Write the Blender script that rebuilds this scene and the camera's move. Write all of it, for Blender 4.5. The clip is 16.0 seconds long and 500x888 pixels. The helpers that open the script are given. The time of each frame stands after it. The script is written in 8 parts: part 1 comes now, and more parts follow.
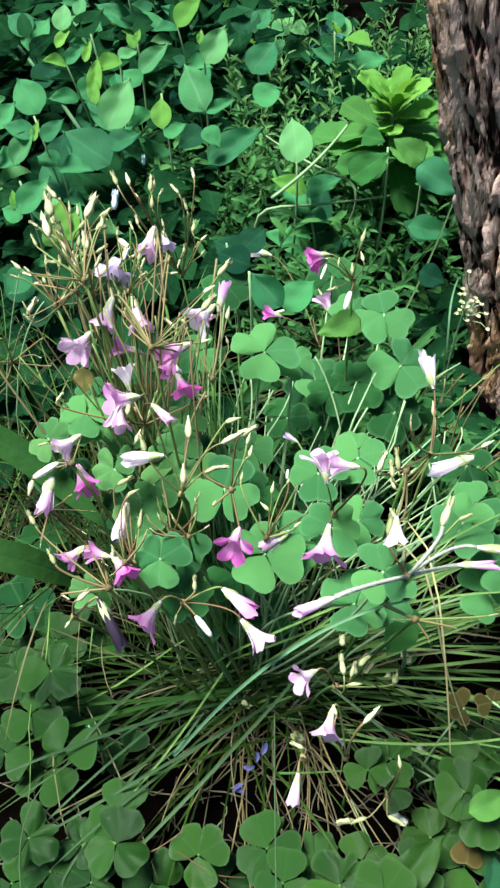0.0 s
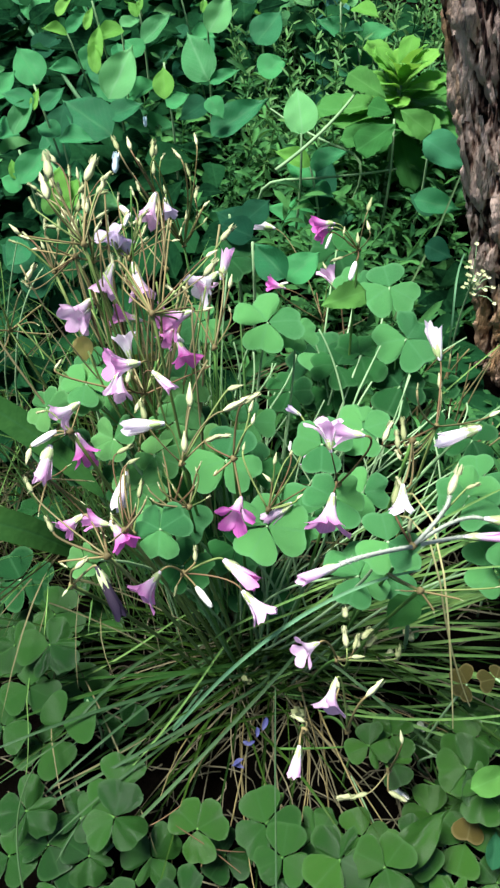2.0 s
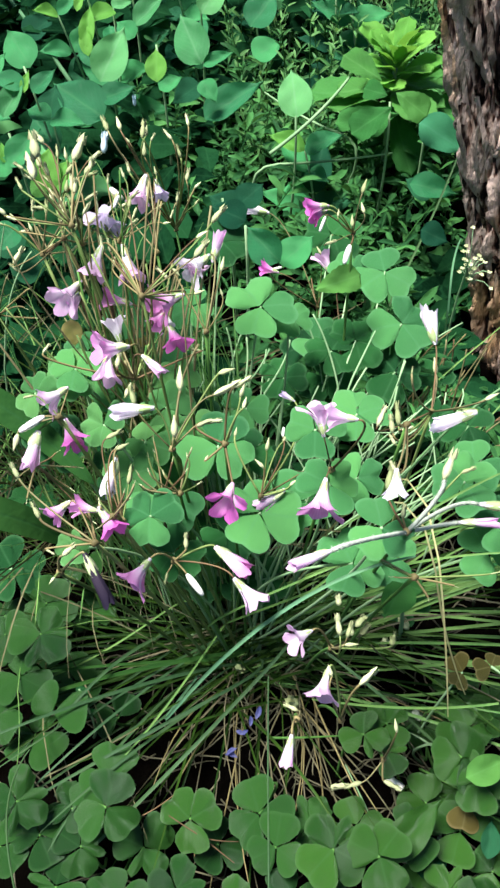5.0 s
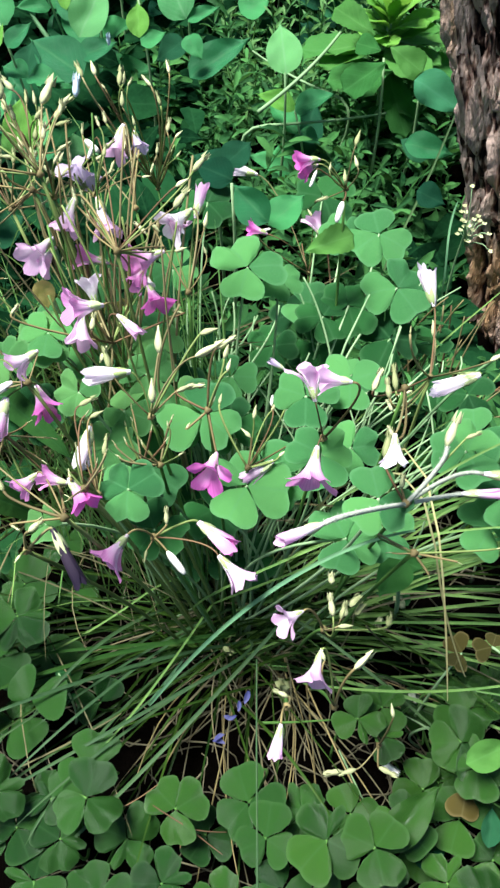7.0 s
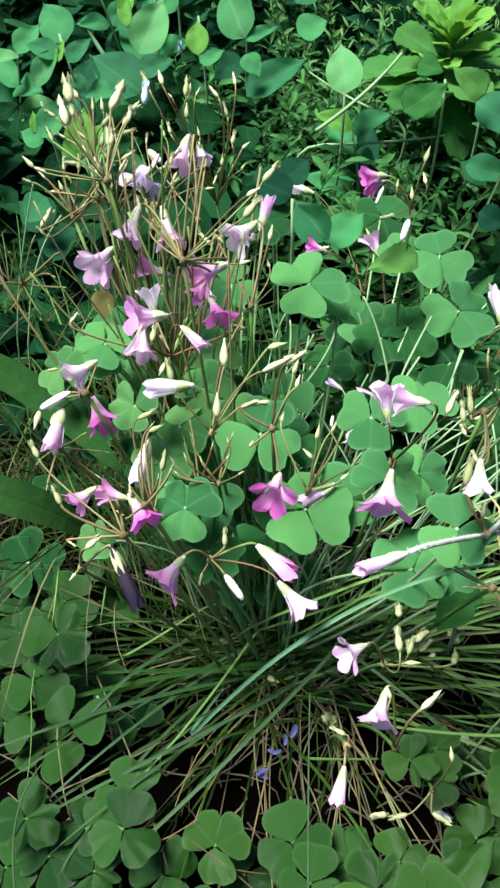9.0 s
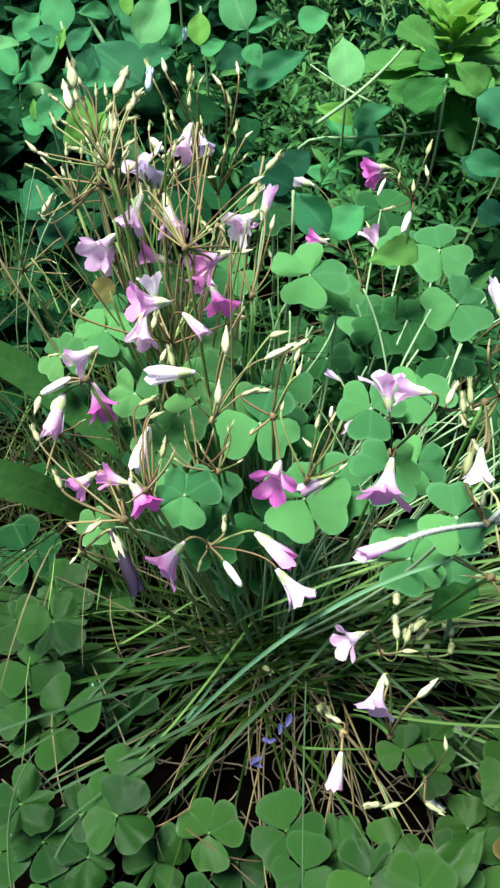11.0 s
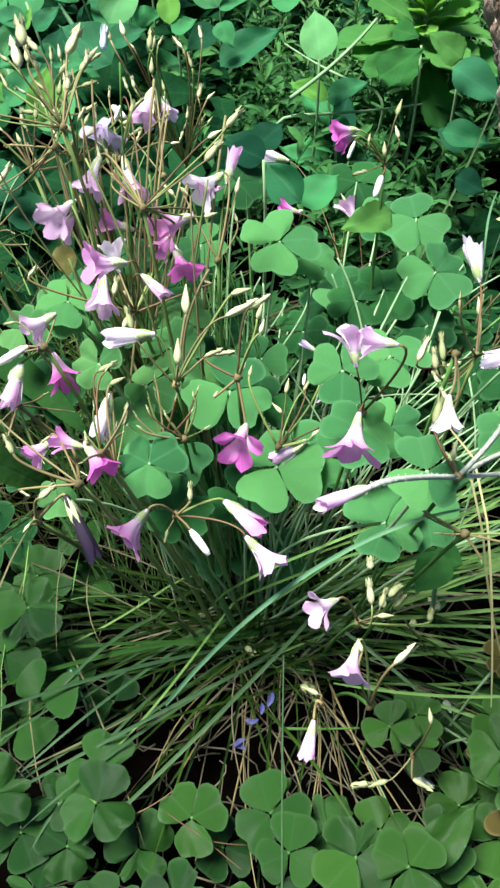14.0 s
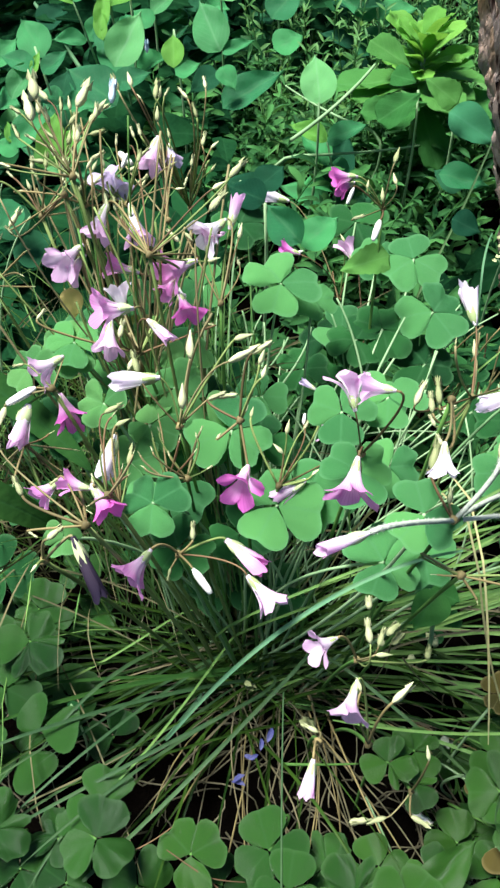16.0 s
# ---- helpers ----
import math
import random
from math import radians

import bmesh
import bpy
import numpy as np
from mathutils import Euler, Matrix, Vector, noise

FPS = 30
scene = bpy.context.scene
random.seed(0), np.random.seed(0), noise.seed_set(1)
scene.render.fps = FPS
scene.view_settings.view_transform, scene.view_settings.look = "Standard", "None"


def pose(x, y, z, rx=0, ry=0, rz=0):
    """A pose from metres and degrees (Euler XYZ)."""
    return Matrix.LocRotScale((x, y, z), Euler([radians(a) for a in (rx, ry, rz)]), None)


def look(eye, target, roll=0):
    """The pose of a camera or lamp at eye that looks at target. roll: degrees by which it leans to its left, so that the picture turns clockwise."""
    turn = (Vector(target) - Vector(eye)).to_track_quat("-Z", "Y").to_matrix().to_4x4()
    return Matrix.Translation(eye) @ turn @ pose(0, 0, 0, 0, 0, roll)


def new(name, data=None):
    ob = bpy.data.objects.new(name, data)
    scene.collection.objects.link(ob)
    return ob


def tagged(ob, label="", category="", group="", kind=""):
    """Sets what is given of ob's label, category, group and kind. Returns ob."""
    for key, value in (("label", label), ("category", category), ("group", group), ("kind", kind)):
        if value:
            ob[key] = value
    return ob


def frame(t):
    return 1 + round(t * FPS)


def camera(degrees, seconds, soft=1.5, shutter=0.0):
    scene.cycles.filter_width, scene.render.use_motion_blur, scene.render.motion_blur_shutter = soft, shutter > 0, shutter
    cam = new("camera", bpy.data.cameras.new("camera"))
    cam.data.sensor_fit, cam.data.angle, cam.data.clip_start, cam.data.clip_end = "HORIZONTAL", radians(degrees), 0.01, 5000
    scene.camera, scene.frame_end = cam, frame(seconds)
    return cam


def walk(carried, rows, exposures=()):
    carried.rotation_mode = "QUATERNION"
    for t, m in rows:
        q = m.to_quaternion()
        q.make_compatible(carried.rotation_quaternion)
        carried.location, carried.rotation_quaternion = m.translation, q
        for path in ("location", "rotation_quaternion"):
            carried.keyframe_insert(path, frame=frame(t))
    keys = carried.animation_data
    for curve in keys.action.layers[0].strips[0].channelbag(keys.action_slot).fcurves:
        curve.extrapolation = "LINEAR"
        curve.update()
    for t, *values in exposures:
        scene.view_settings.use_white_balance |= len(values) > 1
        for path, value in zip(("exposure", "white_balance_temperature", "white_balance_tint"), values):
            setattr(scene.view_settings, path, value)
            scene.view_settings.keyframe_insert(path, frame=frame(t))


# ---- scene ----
cam = camera(35.2, 16.0, soft=2.5)
PATH = [
    (0, (0.029, 0.046, 0.519), (-0.028, 1.389, -0.962), -2.2),
    (0.5, (0.029, 0.048, 0.515), (-0.009, 1.382, -0.974), -1.4),
    (1, (0.027, 0.048, 0.511), (-0.034, 1.369, -0.989), -1.9),
    (1.5, (0.028, 0.048, 0.508), (-0.043, 1.357, -1.002), -2.5),
    (2, (0.028, 0.046, 0.509), (-0.031, 1.359, -0.999), -1.9),
    (2.5, (0.03, 0.046, 0.51), (-0.019, 1.367, -0.991), -1.7),
    (3, (0.032, 0.047, 0.511), (-0.028, 1.37, -0.988), -2.5),
    (3.5, (0.031, 0.046, 0.508), (-0.028, 1.357, -1.001), -2.3),
    (4, (0.03, 0.047, 0.505), (-0.022, 1.347, -1.013), -2.1),
    (6.3, (0.031, 0.055, 0.493), (-0.019, 1.336, -1.042), -1.3),
    (6.5, (0.032, 0.057, 0.488), (-0.005, 1.328, -1.056), -1.0),
    (7, (0.032, 0.061, 0.48), (0.001, 1.316, -1.077), -1.4),
    (7.5, (0.036, 0.073, 0.461), (0.055, 1.3, -1.118), -1.4),
    (8, (0.031, 0.077, 0.471), (-0.003, 1.345, -1.076), -2.1),
    (8.5, (0.02, 0.072, 0.474), (-0.063, 1.369, -1.045), -1.8),
    (8.7, (0.019, 0.07, 0.469), (-0.084, 1.368, -1.049), -2.0),
    (11, (0.016, 0.066, 0.467), (-0.073, 1.356, -1.059), -0.5),
    (11.5, (0.023, 0.066, 0.457), (-0.043, 1.32, -1.099), -0.9),
    (12, (0.033, 0.065, 0.462), (-0.008, 1.347, -1.073), -0.8),
    (12.5, (0.05, 0.062, 0.467), (0.074, 1.368, -1.048), -0.2),
    (12.9, (0.047, 0.059, 0.468), (0.085, 1.371, -1.042), 0.9),
    (13, (0.04, 0.062, 0.465), (0.062, 1.36, -1.056), 0.6),
    (13.5, (0.026, 0.062, 0.452), (-0.015, 1.343, -1.084), -0.6),
    (14, (0.027, 0.064, 0.45), (-0.053, 1.352, -1.077), -1.9),
    (14.5, (0.026, 0.065, 0.451), (-0.061, 1.357, -1.073), -1.8),
    (15, (0.025, 0.063, 0.455), (-0.05, 1.373, -1.055), -1.2),
    (15.5, (0.023, 0.065, 0.455), (-0.078, 1.375, -1.054), -2.0),
    (16, (0.026, 0.063, 0.459), (-0.051, 1.403, -1.024), -1.4),
]
walk(cam, [(t, look(eye, target, roll)) for t, eye, target, roll in PATH], exposures=((0, 1.49, 6230, 14), (1.8, 1.47, 6230, 14), (2.5, 1.37, 6230, 14), (3.5, 1.37, 6230, 14), (4.0, 1.49, 6230, 14), (6.5, 1.53, 6230, 14), (7.5, 1.47, 6230, 14), (8.5, 1.36, 6230, 14), (11, 1.49, 6230, 14), (12.5, 1.44, 6230, 14), (13.5, 1.49, 6230, 14), (16, 1.49, 6230, 14)))

# ---- sky, sun, exposure ----
SUN_ELEVATION, SUN_TURN = 73.0, 272.0
world = bpy.data.worlds.new("sky")
scene.world = world
world.use_nodes = True
wn = world.node_tree.nodes
sky = wn.new("ShaderNodeTexSky")
sky.sky_type, sky.sun_disc = "NISHITA", False
sky.sun_elevation, sky.sun_rotation = radians(SUN_ELEVATION), radians(SUN_TURN)
sky.air_density, sky.dust_density, sky.ozone_density = 1.0, 0.8, 1.5
wn["Background"].inputs["Strength"].default_value = 0.040
world.node_tree.links.new(sky.outputs[0], wn["Background"].inputs["Color"])
lamp = bpy.data.lights.new("sun", "SUN")
lamp.energy, lamp.angle, lamp.color = 4.4, radians(22), (1.0, 0.98, 0.94)
sun = new("sun", lamp)
e, a = radians(SUN_ELEVATION), radians(SUN_TURN)
sun.matrix_world = look(Vector((math.sin(a) * math.cos(e), math.cos(a) * math.cos(e), math.sin(e))) * 20, (0, 0, 0))

# ---- materials ----
rng = random.Random(7)


def node_material(name):
    m = bpy.data.materials.new(name)
    m.use_nodes = True
    t = m.node_tree
    t.nodes.clear()
    out = t.nodes.new("ShaderNodeOutputMaterial")
    return m, t, out


def shader_mix(t, share):
    n = t.nodes.new("ShaderNodeMixShader")
    n.inputs[0].default_value = share
    return n


def ramp(t, source, *stops):
    n = t.nodes.new("ShaderNodeValToRGB")
    el = n.color_ramp.elements
    while len(el) < len(stops):
        el.new(0.5)
    for i, (at, c) in enumerate(stops):
        el[i].position, el[i].color = at, (*c, 1)
    t.links.new(source, n.inputs[0])
    return n.outputs[0]


def maths(t, op, x, y=0.0, clamp=False):
    n = t.nodes.new("ShaderNodeMath")
    n.operation, n.use_clamp = op, clamp
    for i, v in enumerate((x, y)):
        if isinstance(v, (int, float)):
            n.inputs[i].default_value = v
        else:
            t.links.new(v, n.inputs[i])
    return n.outputs[0]


def blend(t, fac, x, y, mode="MIX"):
    n = t.nodes.new("ShaderNodeMix")
    n.data_type, n.blend_type = "RGBA", mode
    for i, v in ((0, fac), (6, x), (7, y)):
        if isinstance(v, (int, float)):
            n.inputs[i].default_value = v
        elif isinstance(v, tuple):
            n.inputs[i].default_value = (*v, 1)
        else:
            t.links.new(v, n.inputs[i])
    return n.outputs[2]


def noisy(t, scale, detail=3.0, space="Object", stretch=None):
    c = t.nodes.new("ShaderNodeTexCoord").outputs[space]
    if stretch:
        mp = t.nodes.new("ShaderNodeMapping")
        mp.inputs["Scale"].default_value = stretch
        t.links.new(c, mp.inputs[0])
        c = mp.outputs[0]
    n = t.nodes.new("ShaderNodeTexNoise")
    n.inputs["Scale"].default_value, n.inputs["Detail"].default_value = scale, detail
    t.links.new(c, n.inputs["Vector"])
    return n.outputs[0]


def chance(t, islands):
    if islands:
        return t.nodes.new("ShaderNodeNewGeometry").outputs["Random Per Island"]
    return t.nodes.new("ShaderNodeObjectInfo").outputs["Random"]


def bump(t, height, strength, distance):
    b = t.nodes.new("ShaderNodeBump")
    b.inputs["Strength"].default_value, b.inputs["Distance"].default_value = strength, distance
    t.links.new(height, b.inputs["Height"])
    return b.outputs[0]


def leaf_material(name, dark, light, vein, islands=False, rough=0.5, through_light=0.3, ribs=9.0, spots=0.0, gloss=0.12):
    """Thin leaf: mottled colour between two greens, midrib and side veins, some light through it."""
    dark, light, vein = ((q[0] * 0.92, q[1] * 0.92, q[2] * 1.02) for q in (dark, light, vein))
    m, t, out = node_material(name)
    uv = t.nodes.new("ShaderNodeUVMap")
    sep = t.nodes.new("ShaderNodeSeparateXYZ")
    t.links.new(uv.outputs[0], sep.inputs[0])
    u = maths(t, "ABSOLUTE", maths(t, "SUBTRACT", sep.outputs[0], 0.5))
    v = sep.outputs[1]
    mottle = maths(t, "ADD", maths(t, "MULTIPLY", noisy(t, 90.0, 4.0), 0.6), maths(t, "MULTIPLY", noisy(t, 380.0, 3.0), 0.4))
    mottle = maths(t, "ADD", maths(t, "MULTIPLY", maths(t, "SUBTRACT", mottle, 0.5), 2.2), 0.5)
    pick = maths(t, "ADD", maths(t, "MULTIPLY", mottle, 0.5), maths(t, "MULTIPLY", chance(t, islands), 0.6), True)
    base = ramp(t, pick, (0.15, dark), (0.85, light))
    warm = ramp(t, maths(t, "ADD", maths(t, "MULTIPLY", noisy(t, 45.0, 3.0), 0.8), maths(t, "MULTIPLY", chance(t, islands), 0.35)), (0.5, (0, 0, 0)), (0.85, (0.3, 0.3, 0.3)))
    base = blend(t, warm, base, (light[0] * 1.35, light[1] * 0.98, light[2] * 0.55))
    mid = maths(t, "SUBTRACT", 1.0, maths(t, "MULTIPLY", u, 22.0), True)
    side = maths(t, "SINE", maths(t, "MULTIPLY", maths(t, "SUBTRACT", v, maths(t, "MULTIPLY", u, 0.9)), ribs * 6.283))
    side = maths(t, "MULTIPLY", maths(t, "POWER", maths(t, "MAXIMUM", side, 0.0), 5.0), 0.10)
    veins = maths(t, "MAXIMUM", maths(t, "MULTIPLY", mid, 0.33), side)
    colour = blend(t, veins, base, vein)
    edge = t.nodes.new("ShaderNodeAttribute")
    edge.attribute_name = "rim"
    pale = maths(t, "MULTIPLY", maths(t, "SUBTRACT", edge.outputs["Fac"], 0.88), 8.0, True)
    colour = blend(t, maths(t, "MULTIPLY", pale, 0.45), colour, (vein[0] * 1.35, vein[1] * 1.2, vein[2] * 1.2))
    if spots:
        sp = maths(t, "GREATER_THAN", noisy(t, 170.0, 1.0), 0.72)
        colour = blend(t, maths(t, "MULTIPLY", sp, spots), colour, (0.12, 0.07, 0.02))
    p = t.nodes.new("ShaderNodeBsdfPrincipled")
    p.inputs["Roughness"].default_value = rough
    p.inputs["Specular IOR Level"].default_value = gloss
    t.links.new(colour, p.inputs["Base Color"])
    relief = maths(t, "ADD", maths(t, "ADD", maths(t, "MULTIPLY", noisy(t, 420.0, 3.0), 0.4), maths(t, "MULTIPLY", noisy(t, 110.0, 2.0), 1.6)), maths(t, "MULTIPLY", veins, -0.8))
    t.links.new(bump(t, relief, 0.4, 0.0012), p.inputs["Normal"])
    tr = t.nodes.new("ShaderNodeBsdfTranslucent")
    t.links.new(blend(t, 0.5, colour, (light[0] * 1.9, light[1] * 1.5, light[2] * 0.8)), tr.inputs[0])
    mix = shader_mix(t, through_light)
    t.links.new(p.outputs[0], mix.inputs[1])
    t.links.new(tr.outputs[0], mix.inputs[2])
    t.links.new(mix.outputs[0], out.inputs[0])
    return m


def petal_material(name, throat, lip, line):
    """Petal: pale throat, coloured lip, fine darker lines along it."""
    m, t, out = node_material(name)
    uv = t.nodes.new("ShaderNodeUVMap")
    sep = t.nodes.new("ShaderNodeSeparateXYZ")
    t.links.new(uv.outputs[0], sep.inputs[0])
    soft = maths(t, "ADD", sep.outputs[1], maths(t, "MULTIPLY", maths(t, "SUBTRACT", noisy(t, 160.0, 3.0), 0.5), 0.45))
    soft = maths(t, "ADD", soft, maths(t, "MULTIPLY", maths(t, "SUBTRACT", chance(t, False), 0.5), 0.3))
    base = ramp(t, soft, (0.25, throat), (0.75, lip))
    lines = maths(t, "POWER", maths(t, "ABSOLUTE", maths(t, "SINE", maths(t, "MULTIPLY", sep.outputs[0], 28.0))), 9.0)
    colour = blend(t, maths(t, "MULTIPLY", lines, 0.4), base, line)
    p = t.nodes.new("ShaderNodeBsdfPrincipled")
    p.inputs["Roughness"].default_value = 0.55
    p.inputs["Specular IOR Level"].default_value = 0.2
    t.links.new(colour, p.inputs["Base Color"])
    t.links.new(bump(t, lines, 0.25, 0.0003), p.inputs["Normal"])
    tr = t.nodes.new("ShaderNodeBsdfTranslucent")
    t.links.new(colour, tr.inputs[0])
    mix = shader_mix(t, 0.48)
    t.links.new(p.outputs[0], mix.inputs[1])
    t.links.new(tr.outputs[0], mix.inputs[2])
    t.links.new(mix.outputs[0], out.inputs[0])
    return m


def stem_material(name, low, high, islands=False, scale=60.0, rough=0.6):
    m, t, out = node_material(name)
    pick = maths(t, "ADD", maths(t, "MULTIPLY", noisy(t, scale, 4.0), 0.7), maths(t, "MULTIPLY", chance(t, islands), 0.5), True)
    p = t.nodes.new("ShaderNodeBsdfPrincipled")
    p.inputs["Roughness"].default_value = rough
    p.inputs["Specular IOR Level"].default_value = 0.15
    t.links.new(ramp(t, pick, (0.2, low), (0.85, high)), p.inputs["Base Color"])
    t.links.new(bump(t, noisy(t, scale * 8, 2.0), 0.3, 0.0005), p.inputs["Normal"])
    t.links.new(p.outputs[0], out.inputs[0])
    return m


def soil_material():
    m, t, out = node_material("soil")
    n = noisy(t, 26.0, 8.0)
    # Tones far below real soil: the plants' shade is put into the colour.
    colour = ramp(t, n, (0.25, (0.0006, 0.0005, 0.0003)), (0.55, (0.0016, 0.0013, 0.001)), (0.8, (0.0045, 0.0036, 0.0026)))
    p = t.nodes.new("ShaderNodeBsdfPrincipled")
    p.inputs["Roughness"].default_value = 0.95
    p.inputs["Specular IOR Level"].default_value = 0.0
    t.links.new(colour, p.inputs["Base Color"])
    t.links.new(bump(t, noisy(t, 140.0, 6.0), 0.8, 0.006), p.inputs["Normal"])
    t.links.new(p.outputs[0], out.inputs[0])
    return m


def bark_material():
    m, t, out = node_material("bark")
    long = noisy(t, 120.0, 6.0, stretch=(1.0, 1.0, 0.14))
    fine = noisy(t, 420.0, 5.0, stretch=(1.0, 1.0, 0.25))
    patch = noisy(t, 13.0, 4.0, stretch=(1.0, 1.0, 0.35))
    at = t.nodes.new("ShaderNodeAttribute")
    at.attribute_name = "ridge"
    grain = maths(t, "ADD", maths(t, "MULTIPLY", long, 0.6), maths(t, "MULTIPLY", fine, 0.4))
    grain = maths(t, "ADD", maths(t, "MULTIPLY", maths(t, "SUBTRACT", grain, 0.5), 3.8), 0.5)
    h = maths(t, "ADD", maths(t, "MULTIPLY", grain, 0.42), maths(t, "SUBTRACT", maths(t, "MULTIPLY", at.outputs["Fac"], 0.8), 0.09))
    brown = ramp(t, h, (0.26, (0.004, 0.002, 0.002)), (0.34, (0.052, 0.025, 0.02)), (0.42, (0.19, 0.11, 0.075)), (0.53, (0.62, 0.47, 0.37)))
    tan = ramp(t, h, (0.24, (0.006, 0.003, 0.002)), (0.38, (0.13, 0.06, 0.025)), (0.58, (0.55, 0.33, 0.15)))
    colour = blend(t, ramp(t, patch, (0.52, (0, 0, 0)), (0.62, (0.9, 0.9, 0.9))), brown, tan)
    p = t.nodes.new("ShaderNodeBsdfPrincipled")
    p.inputs["Roughness"].default_value = 0.85
    p.inputs["Specular IOR Level"].default_value = 0.15
    t.links.new(colour, p.inputs["Base Color"])
    t.links.new(bump(t, grain, 1.0, 0.003), p.inputs["Normal"])
    t.links.new(p.outputs[0], out.inputs[0])
    return m


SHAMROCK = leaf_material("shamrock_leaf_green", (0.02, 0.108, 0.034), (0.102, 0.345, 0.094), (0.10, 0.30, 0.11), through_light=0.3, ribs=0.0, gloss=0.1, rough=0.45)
SHAMROCK_PALE = leaf_material("shamrock_leaf_pale", (0.04, 0.16, 0.04), (0.13, 0.36, 0.1), (0.16, 0.4, 0.14), through_light=0.35, ribs=0.0, gloss=0.1, spots=0.1)
# Dull, spotted low leaf; the front shadow is painted into its green too.
SHAMROCK_LOW = leaf_material("shamrock_leaf_dull_shaded", (0.005, 0.028, 0.005), (0.023, 0.088, 0.014), (0.036, 0.1, 0.028), through_light=0.2, ribs=0.0, spots=0.35, gloss=0.2, rough=0.3)
# Darker copy of the sorrel green, with shade painted into the leaf colour.
SHAMROCK_SHADED = leaf_material("shamrock_leaf_shaded", (0.006, 0.038, 0.011), (0.024, 0.128, 0.03), (0.065, 0.19, 0.065), through_light=0.25, ribs=0.0, spots=0.15, gloss=0.08, rough=0.45)
# Glossier low leaf, its green darkened by the same painted shade.
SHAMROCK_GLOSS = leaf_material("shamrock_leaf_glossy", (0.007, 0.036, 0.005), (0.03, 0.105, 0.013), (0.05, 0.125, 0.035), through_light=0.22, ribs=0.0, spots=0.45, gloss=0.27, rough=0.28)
SHAMROCK_OLD = leaf_material("shamrock_leaf_yellowed", (0.03, 0.034, 0.007), (0.085, 0.075, 0.017), (0.2, 0.19, 0.07), ribs=0.0, spots=0.9)
BROAD = leaf_material("broad_leaf_green", (0.014, 0.115, 0.041), (0.053, 0.295, 0.09), (0.10, 0.28, 0.10), rough=0.4, gloss=0.14)
BROAD_PALE = leaf_material("broad_leaf_pale", (0.042, 0.21, 0.06), (0.13, 0.41, 0.13), (0.22, 0.44, 0.201), rough=0.4, gloss=0.14)
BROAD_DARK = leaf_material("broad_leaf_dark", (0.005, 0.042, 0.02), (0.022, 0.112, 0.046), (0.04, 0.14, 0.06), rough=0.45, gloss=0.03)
LEAF_MID = leaf_material("toothed_leaf_green", (0.022, 0.12, 0.022), (0.062, 0.235, 0.05), (0.1, 0.3, 0.08), gloss=0.06, ribs=7.0)
YOUNG_DEEP = leaf_material("young_leaf_green", (0.04, 0.165, 0.025), (0.095, 0.29, 0.055), (0.16, 0.4, 0.1), through_light=0.35, ribs=7.0)
YELLOW = leaf_material("yellow_leaf", (0.42, 0.37, 0.1), (0.7, 0.62, 0.22), (0.6, 0.52, 0.2), ribs=0.0, through_light=0.45, spots=0.1)
YOUNG = leaf_material("young_leaf_yellow_green", (0.08, 0.26, 0.03), (0.165, 0.43, 0.066), (0.18, 0.4, 0.1), through_light=0.35, ribs=7.0)
STRAP = leaf_material("strap_leaf_green", (0.008, 0.036, 0.006), (0.021, 0.07, 0.013), (0.015, 0.056, 0.016), ribs=0.0, through_light=0.06, gloss=0.03, rough=0.7)
VARIEGATED = leaf_material("variegated_leaf", (0.0216, 0.13, 0.0793), (0.072, 0.28, 0.185), (0.324, 0.6, 0.595))
TEAL = leaf_material("broad_leaf_teal", (0.016, 0.12, 0.05), (0.055, 0.26, 0.11), (0.1, 0.32, 0.16), gloss=0.06)
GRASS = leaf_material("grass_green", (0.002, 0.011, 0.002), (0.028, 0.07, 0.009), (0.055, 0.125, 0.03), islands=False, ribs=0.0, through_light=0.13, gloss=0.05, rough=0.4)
GRASS_MID = leaf_material("grass_blade_mid_green", (0.02, 0.06, 0.018), (0.055, 0.118, 0.042), (0.09, 0.19, 0.07), ribs=0.0, through_light=0.15, gloss=0.12)
GRASS_ONE = leaf_material("grass_blade_green", (0.07, 0.2, 0.0826), (0.13, 0.33, 0.153), (0.2, 0.38, 0.212), ribs=0.0, through_light=0.2)
STRAW = leaf_material("straw", (0.05, 0.055, 0.02), (0.15, 0.15, 0.07), (0.2, 0.19, 0.085), islands=True, ribs=0.0, through_light=0.1, rough=0.7)
STRAW_BLADE = leaf_material("straw_blade", (0.055, 0.06, 0.028), (0.18, 0.17, 0.09), (0.15, 0.15, 0.07), ribs=0.0, through_light=0.1, rough=0.7)
BLADE_BLUE = leaf_material("blade_pale_green", (0.062, 0.21, 0.088), (0.145, 0.34, 0.16), (0.3, 0.48, 0.35), ribs=0.0, through_light=0.15)
STRAW_ONE = leaf_material("straw_yellow", (0.28, 0.3, 0.11), (0.5, 0.48, 0.21), (0.7, 0.66, 0.4), ribs=0.0, through_light=0.2, rough=0.6)
FEATHER = leaf_material("small_leaf_green", (0.006, 0.04, 0.012), (0.065, 0.225, 0.055), (0.08, 0.24, 0.09), islands=True, ribs=0.0, through_light=0.2, gloss=0.05)
FEATHER_ONE = leaf_material("sprig_leaf_green", (0.006, 0.04, 0.012), (0.065, 0.225, 0.055), (0.08, 0.24, 0.09), ribs=0.0, through_light=0.2, gloss=0.05)
FEATHER_PALE = leaf_material("feathery_leaf_pale", (0.03, 0.13, 0.03), (0.12, 0.30, 0.08), (0.15, 0.32, 0.12), islands=True, ribs=0.0)
